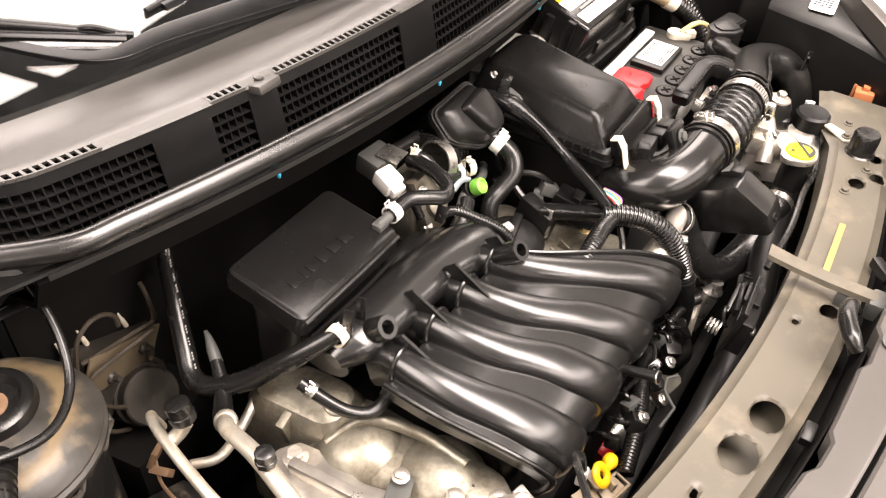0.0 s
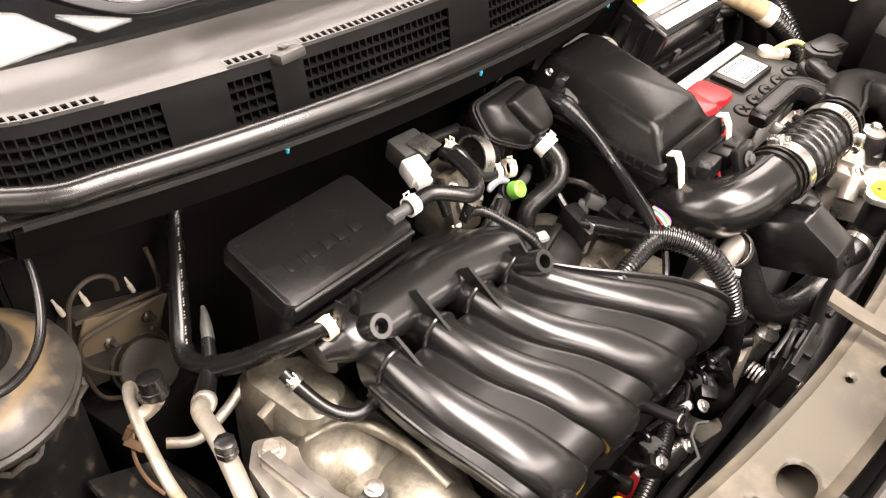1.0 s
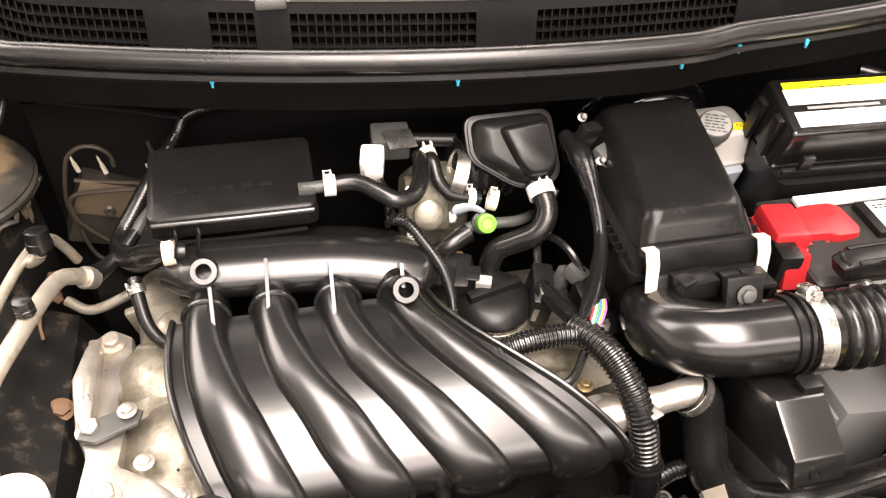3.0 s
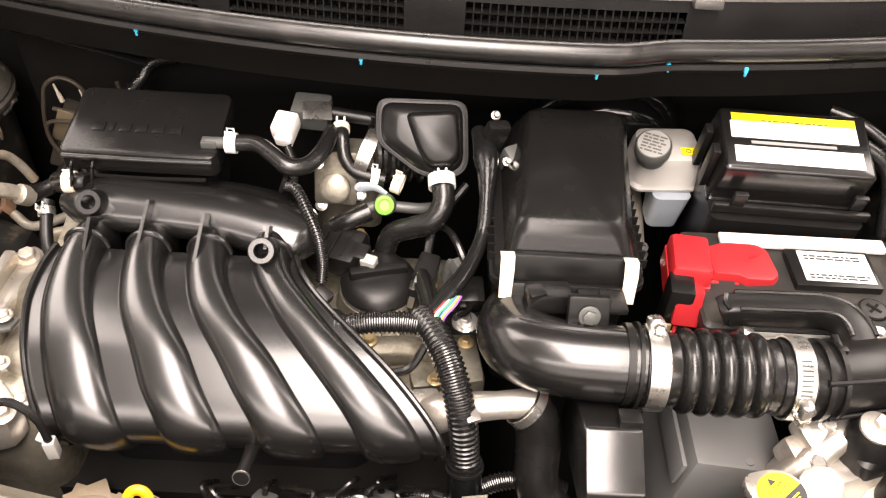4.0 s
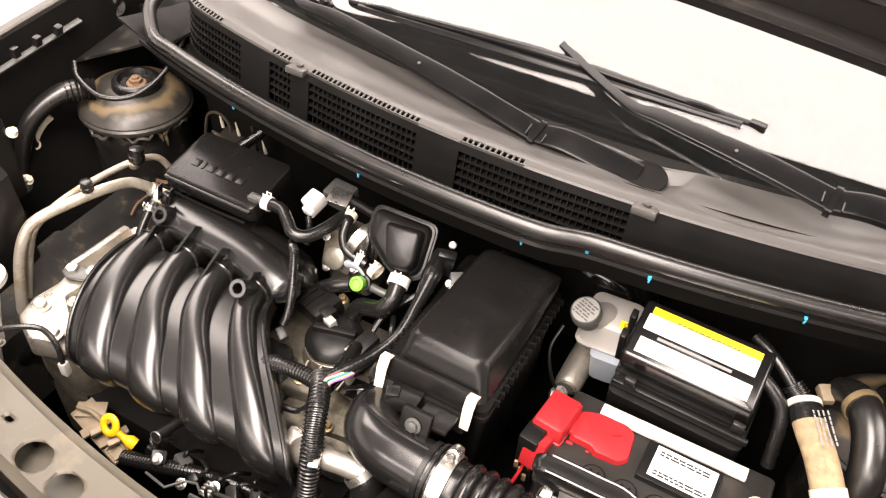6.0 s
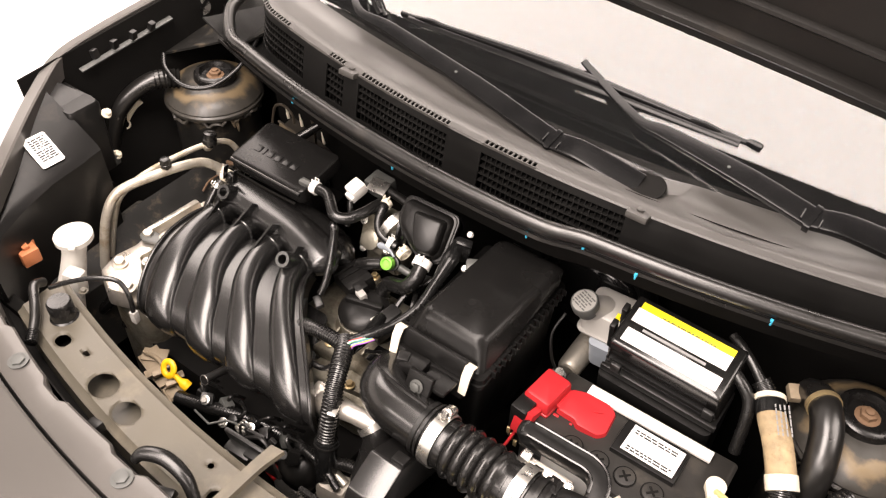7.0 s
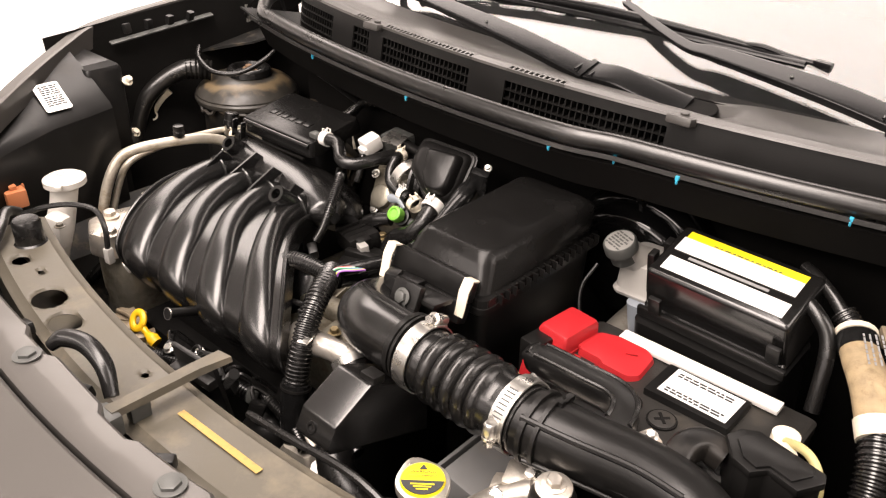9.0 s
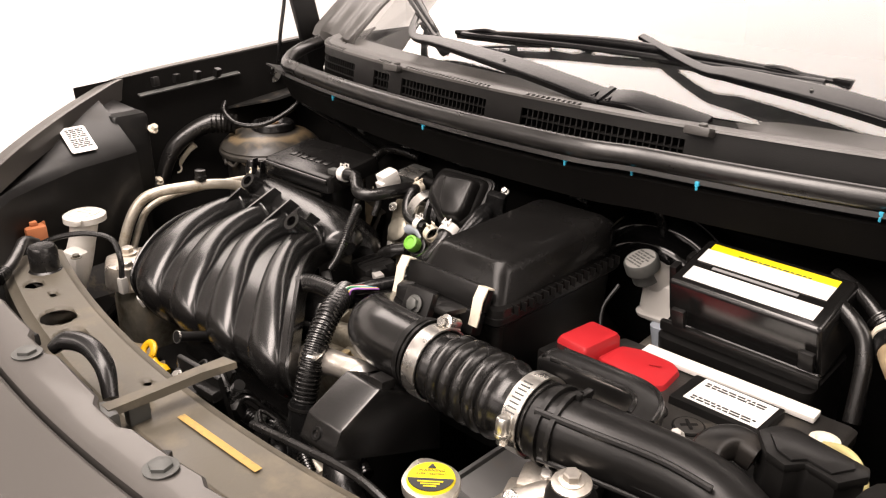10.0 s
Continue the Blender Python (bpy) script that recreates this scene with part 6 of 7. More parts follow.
part("ear", join(lathe((0.290, 0.105, 0.79), (-0.3, -0.4, 0.9), [(0, 0.018), (0.018, 0.017), (0.021, 0.012)], 20), box((0.300, 0.150, 0.812), (0.05, 0.03, 0.02), (8, -6, 20), 0.006), tube([(0.262, 0.118, 0.775), (0.285, 0.125, 0.80), (0.31, 0.14, 0.815)], 0.012, 12)), M_ALUB, mt)
part("rubber", stack(pose(0.340, 0.134, 0.77, 0, 0, 20), [(0, 0.06, 0.04, 0.01), (0.045, 0.055, 0.038, 0.01), (0.05, 0.045, 0.03, 0.01)]), M_BLK, mt)
part("nut", hexbolt((0.286, 0.120, 0.806), (0, -0.5, 0.8), 0.007, 0.008), M_STEEL, mt)
part("nut", hexbolt((0.30, 0.148, 0.820), (0, -0.4, 0.9), 0.006, 0.008), M_STEEL, mt)
pl = thing("tray_bracket", (0.23, 0.2, 0.5), "grey painted battery tray bracket", "bracket")
part("plate", box((0.232, 0.20, 0.66), (0.09, 0.12, 0.20), (0, 8, 0), 0.006), mat("grey_bracket_paint", (0.15, 0.15, 0.148), 0.45, vary=0.15, dust=DUST, amount=0.14), pl)
part("crease", tube([(0.252, 0.148, 0.76), (0.262, 0.15, 0.70), (0.27, 0.152, 0.62)], 0.004, 8), bpy.data.materials["grey_bracket_paint"], pl)
part("flange", box((0.190, 0.20, 0.745), (0.004, 0.12, 0.03), (0, 8, 0), 0.001), bpy.data.materials["grey_bracket_paint"], pl)

# ---- radiator cap ----
rc = thing("filler_neck", (0.24, 0.076, 0.80), "coolant filler neck with metal cap and yellow warning disc", "filler neck")
pts = []
for k in range(48):
    a_ = 2 * math.pi * k / 48
    rr = 0.0235 + 0.006 * max(0, math.cos(a_ + 0.5)) ** 10 + 0.006 * max(0, -math.cos(a_ + 0.5)) ** 10
    pts.append((rr * math.cos(a_), rr * math.sin(a_)))
mrc = pose(0.2395, 0.076, 0.817)
part("cap", slab(mrc, pts, 0, 0.009, 0.0025), M_ALUB, rc)
part("disc", lathe((0.2395, 0.076, 0.826), (0, 0, 1), [(0, 0.0195), (0.0025, 0.0185), (0.003, 0.0001)], 32), M_LYEL, rc, "yellow warning disc")
mdisc = mrc @ pose(0, 0, 0.0125, 0, 0, 40)
part("print", join(slab(mdisc, [(0.0185 * math.cos(radians(a)), 0.0185 * math.sin(radians(a))) for a in range(190, 351, 10)], -0.0005, 0.0002),
                   slab(mdisc, [(-0.0035, 0.0095), (0.0035, 0.0095), (0.0, 0.0155)], 0, 0.0003)), M_INK, rc)
part("print", join(*[box(tuple(mdisc @ V(0, -0.0075 - 0.0028 * k, 0.0004)), (0.020 - 0.005 * k, 0.0011, 0.0004), (0, 0, 40), 0) for k in range(3)]), M_LYEL, rc)
part("warning_text", lettering("WARNING", mdisc @ pose(0, 0.0052, 0.0001), 0.0045), M_INK, rc)
part("warning_text", lettering("AVERTISSEMENT", mdisc @ pose(0, 0.0012, 0.0001), 0.0034), M_INK, rc)
part("neck", lathe((0.2395, 0.076, 0.77), (0, 0, 1), [(0, 0.018), (0.047, 0.018)], 20), M_BLK, rc)
rad = thing("radiator", (0.0, 0.085, 0.4), "black radiator top tank behind the tie bar", "radiator")
part("top_tank", tube([(-0.30, 0.050, 0.685), (-0.2, 0.042, 0.685), (0.02, 0.040, 0.690), (0.14, 0.060, 0.72), (0.26, 0.072, 0.74), (0.30, 0.075, 0.74)], 0.021, 14, power=0.8), M_BLK, rad)
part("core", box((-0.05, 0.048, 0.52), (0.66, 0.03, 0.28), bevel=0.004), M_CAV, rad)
part("fan_shroud", box((-0.05, 0.090, 0.48), (0.62, 0.02, 0.20), bevel=0.006), M_BLK, rad)
lh = thing("radiator_hose", (0.08, 0.1, 0.7), "black rubber upper radiator hose", "hose")
part("hose", tube([(0.044, 0.170, 0.799), (0.055, 0.167, 0.790), (0.060, 0.154, 0.762), (0.064, 0.128, 0.726), (0.095, 0.104, 0.706), (0.150, 0.088, 0.712), (0.205, 0.078, 0.748), (0.235, 0.077, 0.755)], [0.0185, 0.0195, 0.0205, 0.0205, 0.0205, 0.0205, 0.020, 0.020], 20), M_RUB, lh)
for q, d_ in (((0.0465, 0.1695, 0.797), (0.75, -0.2, -0.62)), ((0.218, 0.0775, 0.7515), (0.95, -0.05, 0.3))):
    part("clamp", ring_band(q, d_, 0.0205, 0.009, 0.0012, 28), M_STEEL, lh, "spring band clamp")
cbl = thing("latch_cable", (0.2, 0.05, 0.79), "thin black hood latch cable", "cable")
part("cable", tube([(0.03, 0.048, 0.79), (0.10, 0.044, 0.806), (0.18, 0.050, 0.81), (0.26, 0.05, 0.80), (0.34, 0.07, 0.80)], 0.004, 8), M_RUB, cbl)

# hood latch behind the stay
lt = thing("hood_latch", (-0.04, 0.04, 0.74), "steel hood latch with springs and dark bracket", "hood latch")
part("plate", box((-0.056, 0.052, 0.780), (0.070, 0.006, 0.08), (10, 0, 4), 0.002), M_BLK, lt)
part("housing", join(box((-0.066, 0.044, 0.775), (0.040, 0.022, 0.050), (6, 0, 4), 0.004), box((-0.038, 0.046, 0.800), (0.034, 0.020, 0.012), (6, 0, 4), 0.003)), M_BLK, lt)
part("lever", join(box((-0.040, 0.062, 0.795), (0.010, 0.006, 0.050), (-12, 25, 0), 0.002), box((-0.060, 0.064, 0.805), (0.040, 0.005, 0.010), (0, -20, 0), 0.002)), M_BLK, lt)
for q in ((-0.080, 0.032, 0.790), (-0.056, 0.032, 0.765)):
    part("rivet", lathe(q, (0, -1, 0.2), [(0, 0.005), (0.003, 0.005), (0.004, 0.003)], 12), M_STEEL, lt)
part("coil_spring", tube([(-0.092 + 0.008 * math.cos(a_ * 0.9), 0.062 + 0.0012 * a_ / 2, 0.785 + 0.008 * math.sin(a_ * 0.9)) for a_ in [0.5 * q for q in range(50)]], 0.0012, 6, 1, smooth=False), M_STEEL, lt)
part("claw", tube([(-0.07, 0.055, 0.80), (-0.045, 0.060, 0.815), (-0.02, 0.056, 0.80)], 0.003, 8), M_BLK, lt)
part("spring", corrugated([(-0.030, 0.060, 0.785), (-0.010, 0.062, 0.81)], 0.006, 0.004, 0.0022, 10), M_BLK, lt)
part("hook", tube([(-0.085, 0.058, 0.785), (-0.088, 0.064, 0.80), (-0.078, 0.066, 0.806), (-0.070, 0.06, 0.795)], 0.002, 8), M_BLK, lt)

# dipstick
dp = thing("dipstick", (-0.28, 0.1, 0.68), "yellow plastic dipstick loop handle", "dipstick")
ring = [V(-0.293 + 0.0095 * math.cos(a), 0.102 + 0.0065 * math.sin(a), 0.719 + 0.008 * math.sin(a) - 0.002 * math.cos(a)) for a in [2 * math.pi * k / 20 for k in range(21)]]
part("loop", tube(ring, 0.0036, 10, 1, smooth=False, wide=1.4), M_YEL, dp)
part("stem", tube([(-0.284, 0.102, 0.713), (-0.276, 0.102, 0.709), (-0.271, 0.102, 0.707), (-0.264, 0.103, 0.704), (-0.257, 0.104, 0.700)], [0.005, 0.004, 0.005, 0.0085, 0.0080], 14), M_YEL, dp)

# rubber buffers on the tie bar
for x, y in ((-0.406, 0.037), (0.300, 0.009)):
    bf = thing("rubber_buffer", (x, y, 0.815), "black rubber hood buffer on the tie bar", "buffer")
    part("body", lathe((x, y, 0.806), (0, 0, 1), [(0, 0.020), (0.012, 0.020), (0.014, 0.0175), (0.040, 0.0175), (0.044, 0.015), (0.043, 0.003)], 24), M_RUB, bf)
for p in ((-0.43, 0.085, 0.812), (0.321, 0.033, 0.823), (0.199, 0.006, 0.818), (0.364, 0.038, 0.818), (0.366, 0.002, 0.818), (0.262, -0.008, 0.818)):
    bolt(p, (0, 0, 1), 0.0048, 0.005, M_TIE, "dull bolt on the tie bar")
bottle = thing("coolant_bottle", (0.38, 0.085, 0.70), "white coolant bottle with a black cap", "coolant bottle")
part("bottle", lathe((0.350, 0.086, 0.66), (0, 0, 1), [(0, 0.028), (0.10, 0.029), (0.130, 0.027), (0.138, 0.021), (0.146, 0.021)], 28), M_WHITE, bottle)
part("overflow_nipple", tube([(0.372, 0.096, 0.80), (0.378, 0.098, 0.825)], 0.007, 10, smooth=False), M_WHITE, bottle)
part("strap", slab(pose(0, 0, 0.8185), [(0.335, 0.066), (0.345, 0.060), (0.330, 0.028), (0.316, 0.024), (0.310, 0.034)], 0, 0.003, 0.001), M_CREAM, bottle, "cream plastic mounting strap")
part("cap", lathe((0.350, 0.086, 0.804), (0, 0, 1), [(0, 0.024), (0.020, 0.024), (0.023, 0.021), (0.022, 0.004)], 28), M_BLK, bottle)

# ---- washer filler, lamps' rear ends ----
wf = thing("washer_filler", (-0.52, 0.12, 0.70), "white washer filler neck with a round cap", "washer filler")
part("cap", lathe((-0.516, 0.138, 0.826), (0, 0, 1), [(0, 0.020), (0.003, 0.029), (0.011, 0.029), (0.014, 0.024), (0.014, 0.004)], 32), M_AGED, wf, "dusty white snap cap")
part("cap_mark", join(box((-0.516, 0.138, 0.8405), (0.026, 0.003, 0.0016), (0, 0, 20), 0.0006), box((-0.520, 0.146, 0.8405), (0.018, 0.0025, 0.0016), (0, 0, 20), 0.0006), ring_band((-0.516, 0.138, 0.8403), (0, 0, 1), 0.020, 0.0012, 0.0012, 28)), M_AGED, wf)
part("hinge_tab", box((-0.494, 0.120, 0.836), (0.014, 0.010, 0.006), (0, 0, -40), 0.002), M_AGED, wf)
part("neck", tube([(-0.516, 0.136, 0.827), (-0.518, 0.130, 0.80), (-0.520, 0.118, 0.765), (-0.518, 0.10, 0.73), (-0.515, 0.085, 0.68)], [0.019, 0.018, 0.020, 0.022, 0.024], 18), M_AGED, wf)
part("tab", box((-0.492, 0.105, 0.775), (0.03, 0.026, 0.05), (0, 10, 20), 0.008), M_AGED, wf)


def lamp_back(s):
    sx = lambda x: x if s < 0 else -x - 0.07
    lp = thing("headlamp_housing", (sx(-0.64), 0.16, 0.7), "black plastic rear housing of a headlamp", "headlamp")
    rows = []
    for y, dz, xo, xi in ((0.015, -0.025, -0.545, -0.520), (0.06, -0.016, -0.575, -0.560), (0.11, -0.009, -0.605, -0.575), (0.165, 0.0, -0.640, -0.582), (0.22, 0.004, -0.672, -0.584), (0.262, 0.006, -0.700, -0.590)):
        zi = 0.889 + dz
        rows.append([V(sx(x), y, z) for x, z in ((xo - 0.004, zi + (xi - xo) * 0.56 - 0.002), ((xo + xi) / 2, zi + (xi - xo) * 0.28), (xi - 0.006, zi + 0.002), (xi, zi - 0.006), (xi + 0.004, zi - 0.06), (xi + 0.002, zi - 0.12), (xi, zi - 0.20))])
    part("housing", sheet(rows, 0.006), M_BLK, lp, angle=25)
    part("rear_block", stack(pose(sx(-0.692), 0.285, 0.80), [(0, 0.10, 0.06, 0.008), (0.128, 0.10, 0.06, 0.008), (0.134, 0.094, 0.054, 0.008)]), M_BLK, lp)
    part("top_plate", box((sx(-0.690), 0.276, 0.936), (0.075, 0.06, 0.004), (4, s * -14, s * -20), 0.0015), M_BLK, lp, "dull black top plate")
    part("bulb_holder", lathe((sx(-0.585), 0.085, 0.815), (-s, 0.1, 0.05), [(-0.02, 0.030), (0.0, 0.030), (0.004, 0.024)], 22), M_BLK, lp)
    part("socket", join(box((sx(-0.588), 0.086, 0.808), (0.040, 0.036, 0.034), (0, 0, s * 6), 0.004), box((sx(-0.560), 0.083, 0.810), (0.024, 0.028, 0.026), (0, 0, s * 6), 0.003), box((sx(-0.565), 0.083, 0.826), (0.018, 0.010, 0.006), (0, 0, s * 6), 0.0015)), M_ORG, lp, "orange bulb connector")
    for k in range(5):
        part("chalk_mark", box((sx(-0.5905 - 0.004 * (k % 2)), 0.128 + 0.007 * k, 0.868 - 0.002 * (k % 3)), (0.0012, 0.0012, 0.010 - 0.003 * (k % 2)), (20 * (k % 3) - 20, s * 8, 0), 0), M_OCHRE, lp)
    part("mount_tab", box((sx(-0.668), 0.308, 0.808), (0.05, 0.022, 0.02), (0, 0, s * -12), 0.005), M_DGREY, lp)
    bolt((sx(-0.650), 0.320, 0.815), (-s * 0.6, 0.2, 0.7), 0.006, 0.007, M_CREAM, parent=lp)
    bolt((sx(-0.642), 0.318, 0.905), (-s * 0.6, 0.2, 0.7), 0.006, 0.010, M_CREAM, parent=lp)
    ca = V(-0.624, 0.189, 0.9125)
    ux = V(0.050, -0.003, -0.028).normalized()
    uy = V(0.0, 1, 0.06)
    uy = (uy - ux * uy.dot(ux)).normalized()
    uz = ux.cross(uy)
    ca = ca + uz * 0.0045
    ms = Matrix(((ux.x, uy.x, uz.x, ca.x), (ux.y, uy.y, uz.y, ca.y), (ux.z, uy.z, uz.z, ca.z), (0, 0, 0, 1)))
    if s > 0:
        ms = pose(-0.07, 0, 0) @ Matrix.Diagonal((-1, 1, 1, 1)) @ ms
    st = part("sticker", slab(ms, rounded(0.056, 0.038, 0.004), 0, 0.0008), M_LABEL, lp, "white warning sticker")
    tm = ms @ pose(0, 0, 0.0008, 0, 0, 90)
    part("print", join(print_bars(tm, 5, -0.012, 0.015, 0.020, 0.0040, 0.0026, M_INK, 21), print_bars(tm, 5, -0.012, 0.015, -0.002, 0.0040, 0.0026, M_INK, 22)), M_INK, st)
    return lp


lamp_back(-1)
lamp_back(1).location += V(-0.015, -0.045, -0.005)

# ---- engine's belt end: castings, mount bracket, pipes ----
tc = thing("timing_cover", (-0.43, 0.27, 0.5), "stained cast aluminium timing cover", "engine cover")
part("casting", join(stack(pose(-0.425, 0.255, 0.55, 0, 0, 0), [(0, 0.10, 0.24, 0.03), (0.18, 0.10, 0.24, 0.03), (0.215, 0.075, 0.20, 0.03, 0.01, 0), (0.222, 0.05, 0.16, 0.02, 0.014, 0)]),
                     lathe((-0.405, 0.228, 0.715), (-0.3, 0, 1), [(0, 0.055), (0.030, 0.053), (0.050, 0.045), (0.062, 0.032), (0.067, 0.016), (0.068, 0.004)], 36),
                     lathe((-0.418, 0.308, 0.705), (-0.2, 0, 1), [(0, 0.058), (0.035, 0.055), (0.058, 0.046), (0.072, 0.032), (0.078, 0.016), (0.079, 0.004)], 36),
                     tube([(-0.446, 0.335, 0.768), (-0.412, 0.312, 0.785), (-0.394, 0.262, 0.782), (-0.396, 0.205, 0.780)], 0.0065, 12),
                     stack(pose(-0.416, 0.386, 0.60, 0, 0, 6), [(0, 0.08, 0.13, 0.02), (0.12, 0.078, 0.125, 0.02), (0.166, 0.070, 0.115, 0.02), (0.182, 0.056, 0.098, 0.02), (0.186, 0.04, 0.07, 0.015)]), box((-0.440, 0.385, 0.745), (0.03, 0.010, 0.07), (0, -14, 6), 0.003), lathe((-0.412, 0.350, 0.775), (-0.1, -0.2, 1), [(0, 0.016), (0.014, 0.014), (0.016, 0.010)], 20)), M_CASE, tc)
for p in ((-0.448, 0.246, 0.792), (-0.433, 0.196, 0.784), (-0.43, 0.345, 0.772), (-0.405, 0.165, 0.772)):
    bolt(p, (0, 0, 1), 0.006, 0.006, M_ALUB, parent=tc)
mk = thing("mount_bracket", (-0.46, 0.26, 0.7), "pale cast aluminium engine mount bracket", "engine mount")
poly = [(-0.500, 0.355), (-0.478, 0.378), (-0.455, 0.362), (-0.452, 0.325), (-0.462, 0.28), (-0.452, 0.235), (-0.455, 0.200), (-0.425, 0.180), (-0.395, 0.150), (-0.40, 0.130), (-0.430, 0.118), (-0.475, 0.140), (-0.487, 0.175), (-0.484, 0.215), (-0.497, 0.25), (-0.508, 0.31)]
mkm = pose(0, 0.352, 0.764, -6, 0, 0) @ pose(0, -0.352, 0)
part("bracket", slab(mkm, poly, -0.035, 0.0, 0.007), M_ALUB, mk)
part("rib", slab(mkm @ pose(0, 0, -0.772), [(-0.492, 0.345), (-0.480, 0.345), (-0.478, 0.24), (-0.488, 0.24)], 0.77, 0.788, 0.003), M_ALUB, mk)
for p in ((-0.474, 0.352, 0.764), (-0.480, 0.238, 0.781), (-0.462, 0.168, 0.784), (-0.408, 0.140, 0.787)):
    bolt(p, (0, 0, 1), 0.009, 0.010, M_ALUB, parent=mk)
part("strap", slab(pose(0, 0, 0.005), [(-0.49, 0.228), (-0.475, 0.222), (-0.44, 0.236), (-0.436, 0.250), (-0.45, 0.256), (-0.486, 0.244)], 0.776, 0.781, 0.002), M_DGREY, mk)
hk = thing("vent_hose", (-0.42, 0.32, 0.8), "small black vent hose with steel clamp", "hose")
part("hose", tube([(-0.440, 0.368, 0.832), (-0.438, 0.354, 0.826), (-0.430, 0.325, 0.812), (-0.415, 0.307, 0.804), (-0.396, 0.302, 0.806), (-0.382, 0.306, 0.812)], 0.0065, 12), M_RUB, hk)
spring_clamp((-0.4385, 0.357, 0.8275), (0.2, -0.8, -0.5), 0.007, (-0.3, -0.3, 1), material=M_STEEL, width=0.008)

ap = thing("refrigerant_pipe", (-0.53, 0.3, 0.6), "dirty bare aluminium refrigerant pipe with black caps", "pipe")
part("pipe", tube([(-0.497, 0.416, 0.798), (-0.504, 0.406, 0.810), (-0.513, 0.390, 0.822), (-0.522, 0.352, 0.832), (-0.536, 0.305, 0.834), (-0.550, 0.262, 0.831), (-0.558, 0.238, 0.817), (-0.560, 0.215, 0.780), (-0.552, 0.19, 0.72), (-0.53, 0.16, 0.66)], 0.0082, 16), M_PIPE, ap)
part("ferrule", lathe((-0.492, 0.422, 0.790), (-0.4, -0.6, 0.7), [(0, 0.0115), (0.014, 0.0115), (0.016, 0.0098)], 18), M_ALU, ap)
part("hose", tube([(-0.496, 0.418, 0.795), (-0.488, 0.428, 0.790), (-0.476, 0.440, 0.790), (-0.462, 0.455, 0.795), (-0.450, 0.472, 0.802)], [0.011, 0.0105, 0.009, 0.0075, 0.0065], 14), M_RUB, ap, "dark rubber hose end")
part("tip", tube([(-0.451, 0.470, 0.801), (-0.444, 0.482, 0.807), (-0.438, 0.492, 0.812), (-0.434, 0.50, 0.815)], [0.0065, 0.006, 0.004, 0.002], 12), M_DGREY, ap)
part("valve_cap", lathe((-0.528, 0.330, 0.838), (0.02, 0.05, 1), [(0, 0.006), (0.005, 0.006), (0.005, 0.0095), (0.011, 0.0095), (0.0115, 0.0088), (0.020, 0.0088), (0.021, 0.0070)], 8), M_RUB, ap, "black service valve cap")
part("valve_nut", lathe((-0.528, 0.330, 0.832), (0.02, 0.05, 1), [(0, 0.0075), (0.007, 0.0075)], 6), M_PIPE, ap)
ap2 = thing("refrigerant_pipe", (-0.52, 0.36, 0.7), "thin dirty aluminium refrigerant pipe", "pipe")
part("pipe", tube([(-0.520, 0.486, 0.760), (-0.528, 0.482, 0.785), (-0.535, 0.472, 0.806), (-0.543, 0.456, 0.814), (-0.552, 0.430, 0.817), (-0.561, 0.395, 0.817), (-0.570, 0.350, 0.815), (-0.573, 0.300, 0.812), (-0.571, 0.262, 0.803), (-0.567, 0.240, 0.78), (-0.560, 0.21, 0.72), (-0.545, 0.18, 0.66)], 0.0054, 14), M_PIPE, ap2)
part("valve_cap", lathe((-0.531, 0.426, 0.826), (0.0, 0.25, 1), [(0, 0.007), (0.006, 0.007), (0.006, 0.0125), (0.014, 0.0125), (0.0145, 0.0115), (0.026, 0.0115), (0.027, 0.0095)], 10), M_RUB, ap2, "large black service valve cap")
part("valve_stem", tube([(-0.548, 0.432, 0.812), (-0.538, 0.428, 0.820), (-0.532, 0.425, 0.830)], [0.0068, 0.007, 0.0075], 12), M_PIPE, ap2)
part("clip", join(box((-0.541, 0.475, 0.748), (0.026, 0.006, 0.018), (20, 20, 30), 0.001), box((-0.548, 0.462, 0.738), (0.008, 0.02, 0.016), (0, -30, 20), 0.001)), M_RUST, ap2, "rusty pipe clip")
part("tail", tube([(-0.545, 0.472, 0.744), (-0.556, 0.455, 0.735), (-0.560, 0.43, 0.73), (-0.556, 0.41, 0.722)], 0.002, 6), M_RUST, ap2)
part("pipe", tube([(-0.53, 0.44, 0.745), (-0.505, 0.425, 0.742), (-0.47, 0.425, 0.755), (-0.44, 0.43, 0.77)], 0.0055, 10), M_ALU, ap2)

# brake pressure unit by the firewall
ab = thing("brake_unit", (-0.49, 0.62, 0.62), "grimy brake pressure unit with bent steel lines", "brake unit")
part("block", box((-0.492, 0.636, 0.722), (0.115, 0.080, 0.090), (0, 24, 10), 0.004), M_MOTOR, ab)
part("bracket", box((-0.480, 0.592, 0.750), (0.108, 0.003, 0.052), (8, 24, 10), 0.001), mat("tan_stained_steel", (0.16, 0.125, 0.08), 0.55, metal=0.2, vary=0.4, scale=40, bump=0.3), ab, "brown stained bracket plate")
part("motor", lathe((-0.472, 0.600, 0.680), (-0.05, -0.85, 0.5), [(-0.01, 0.036), (0.022, 0.036), (0.024, 0.033), (0.040, 0.033), (0.042, 0.031), (0.042, 0.012), (0.040, 0.002)], 34), M_MOTOR, ab, "round dark grey pump motor")
part("base", box((-0.47, 0.60, 0.60), (0.14, 0.10, 0.10), (0, 0, 10), 0.008), M_BAY, ab)
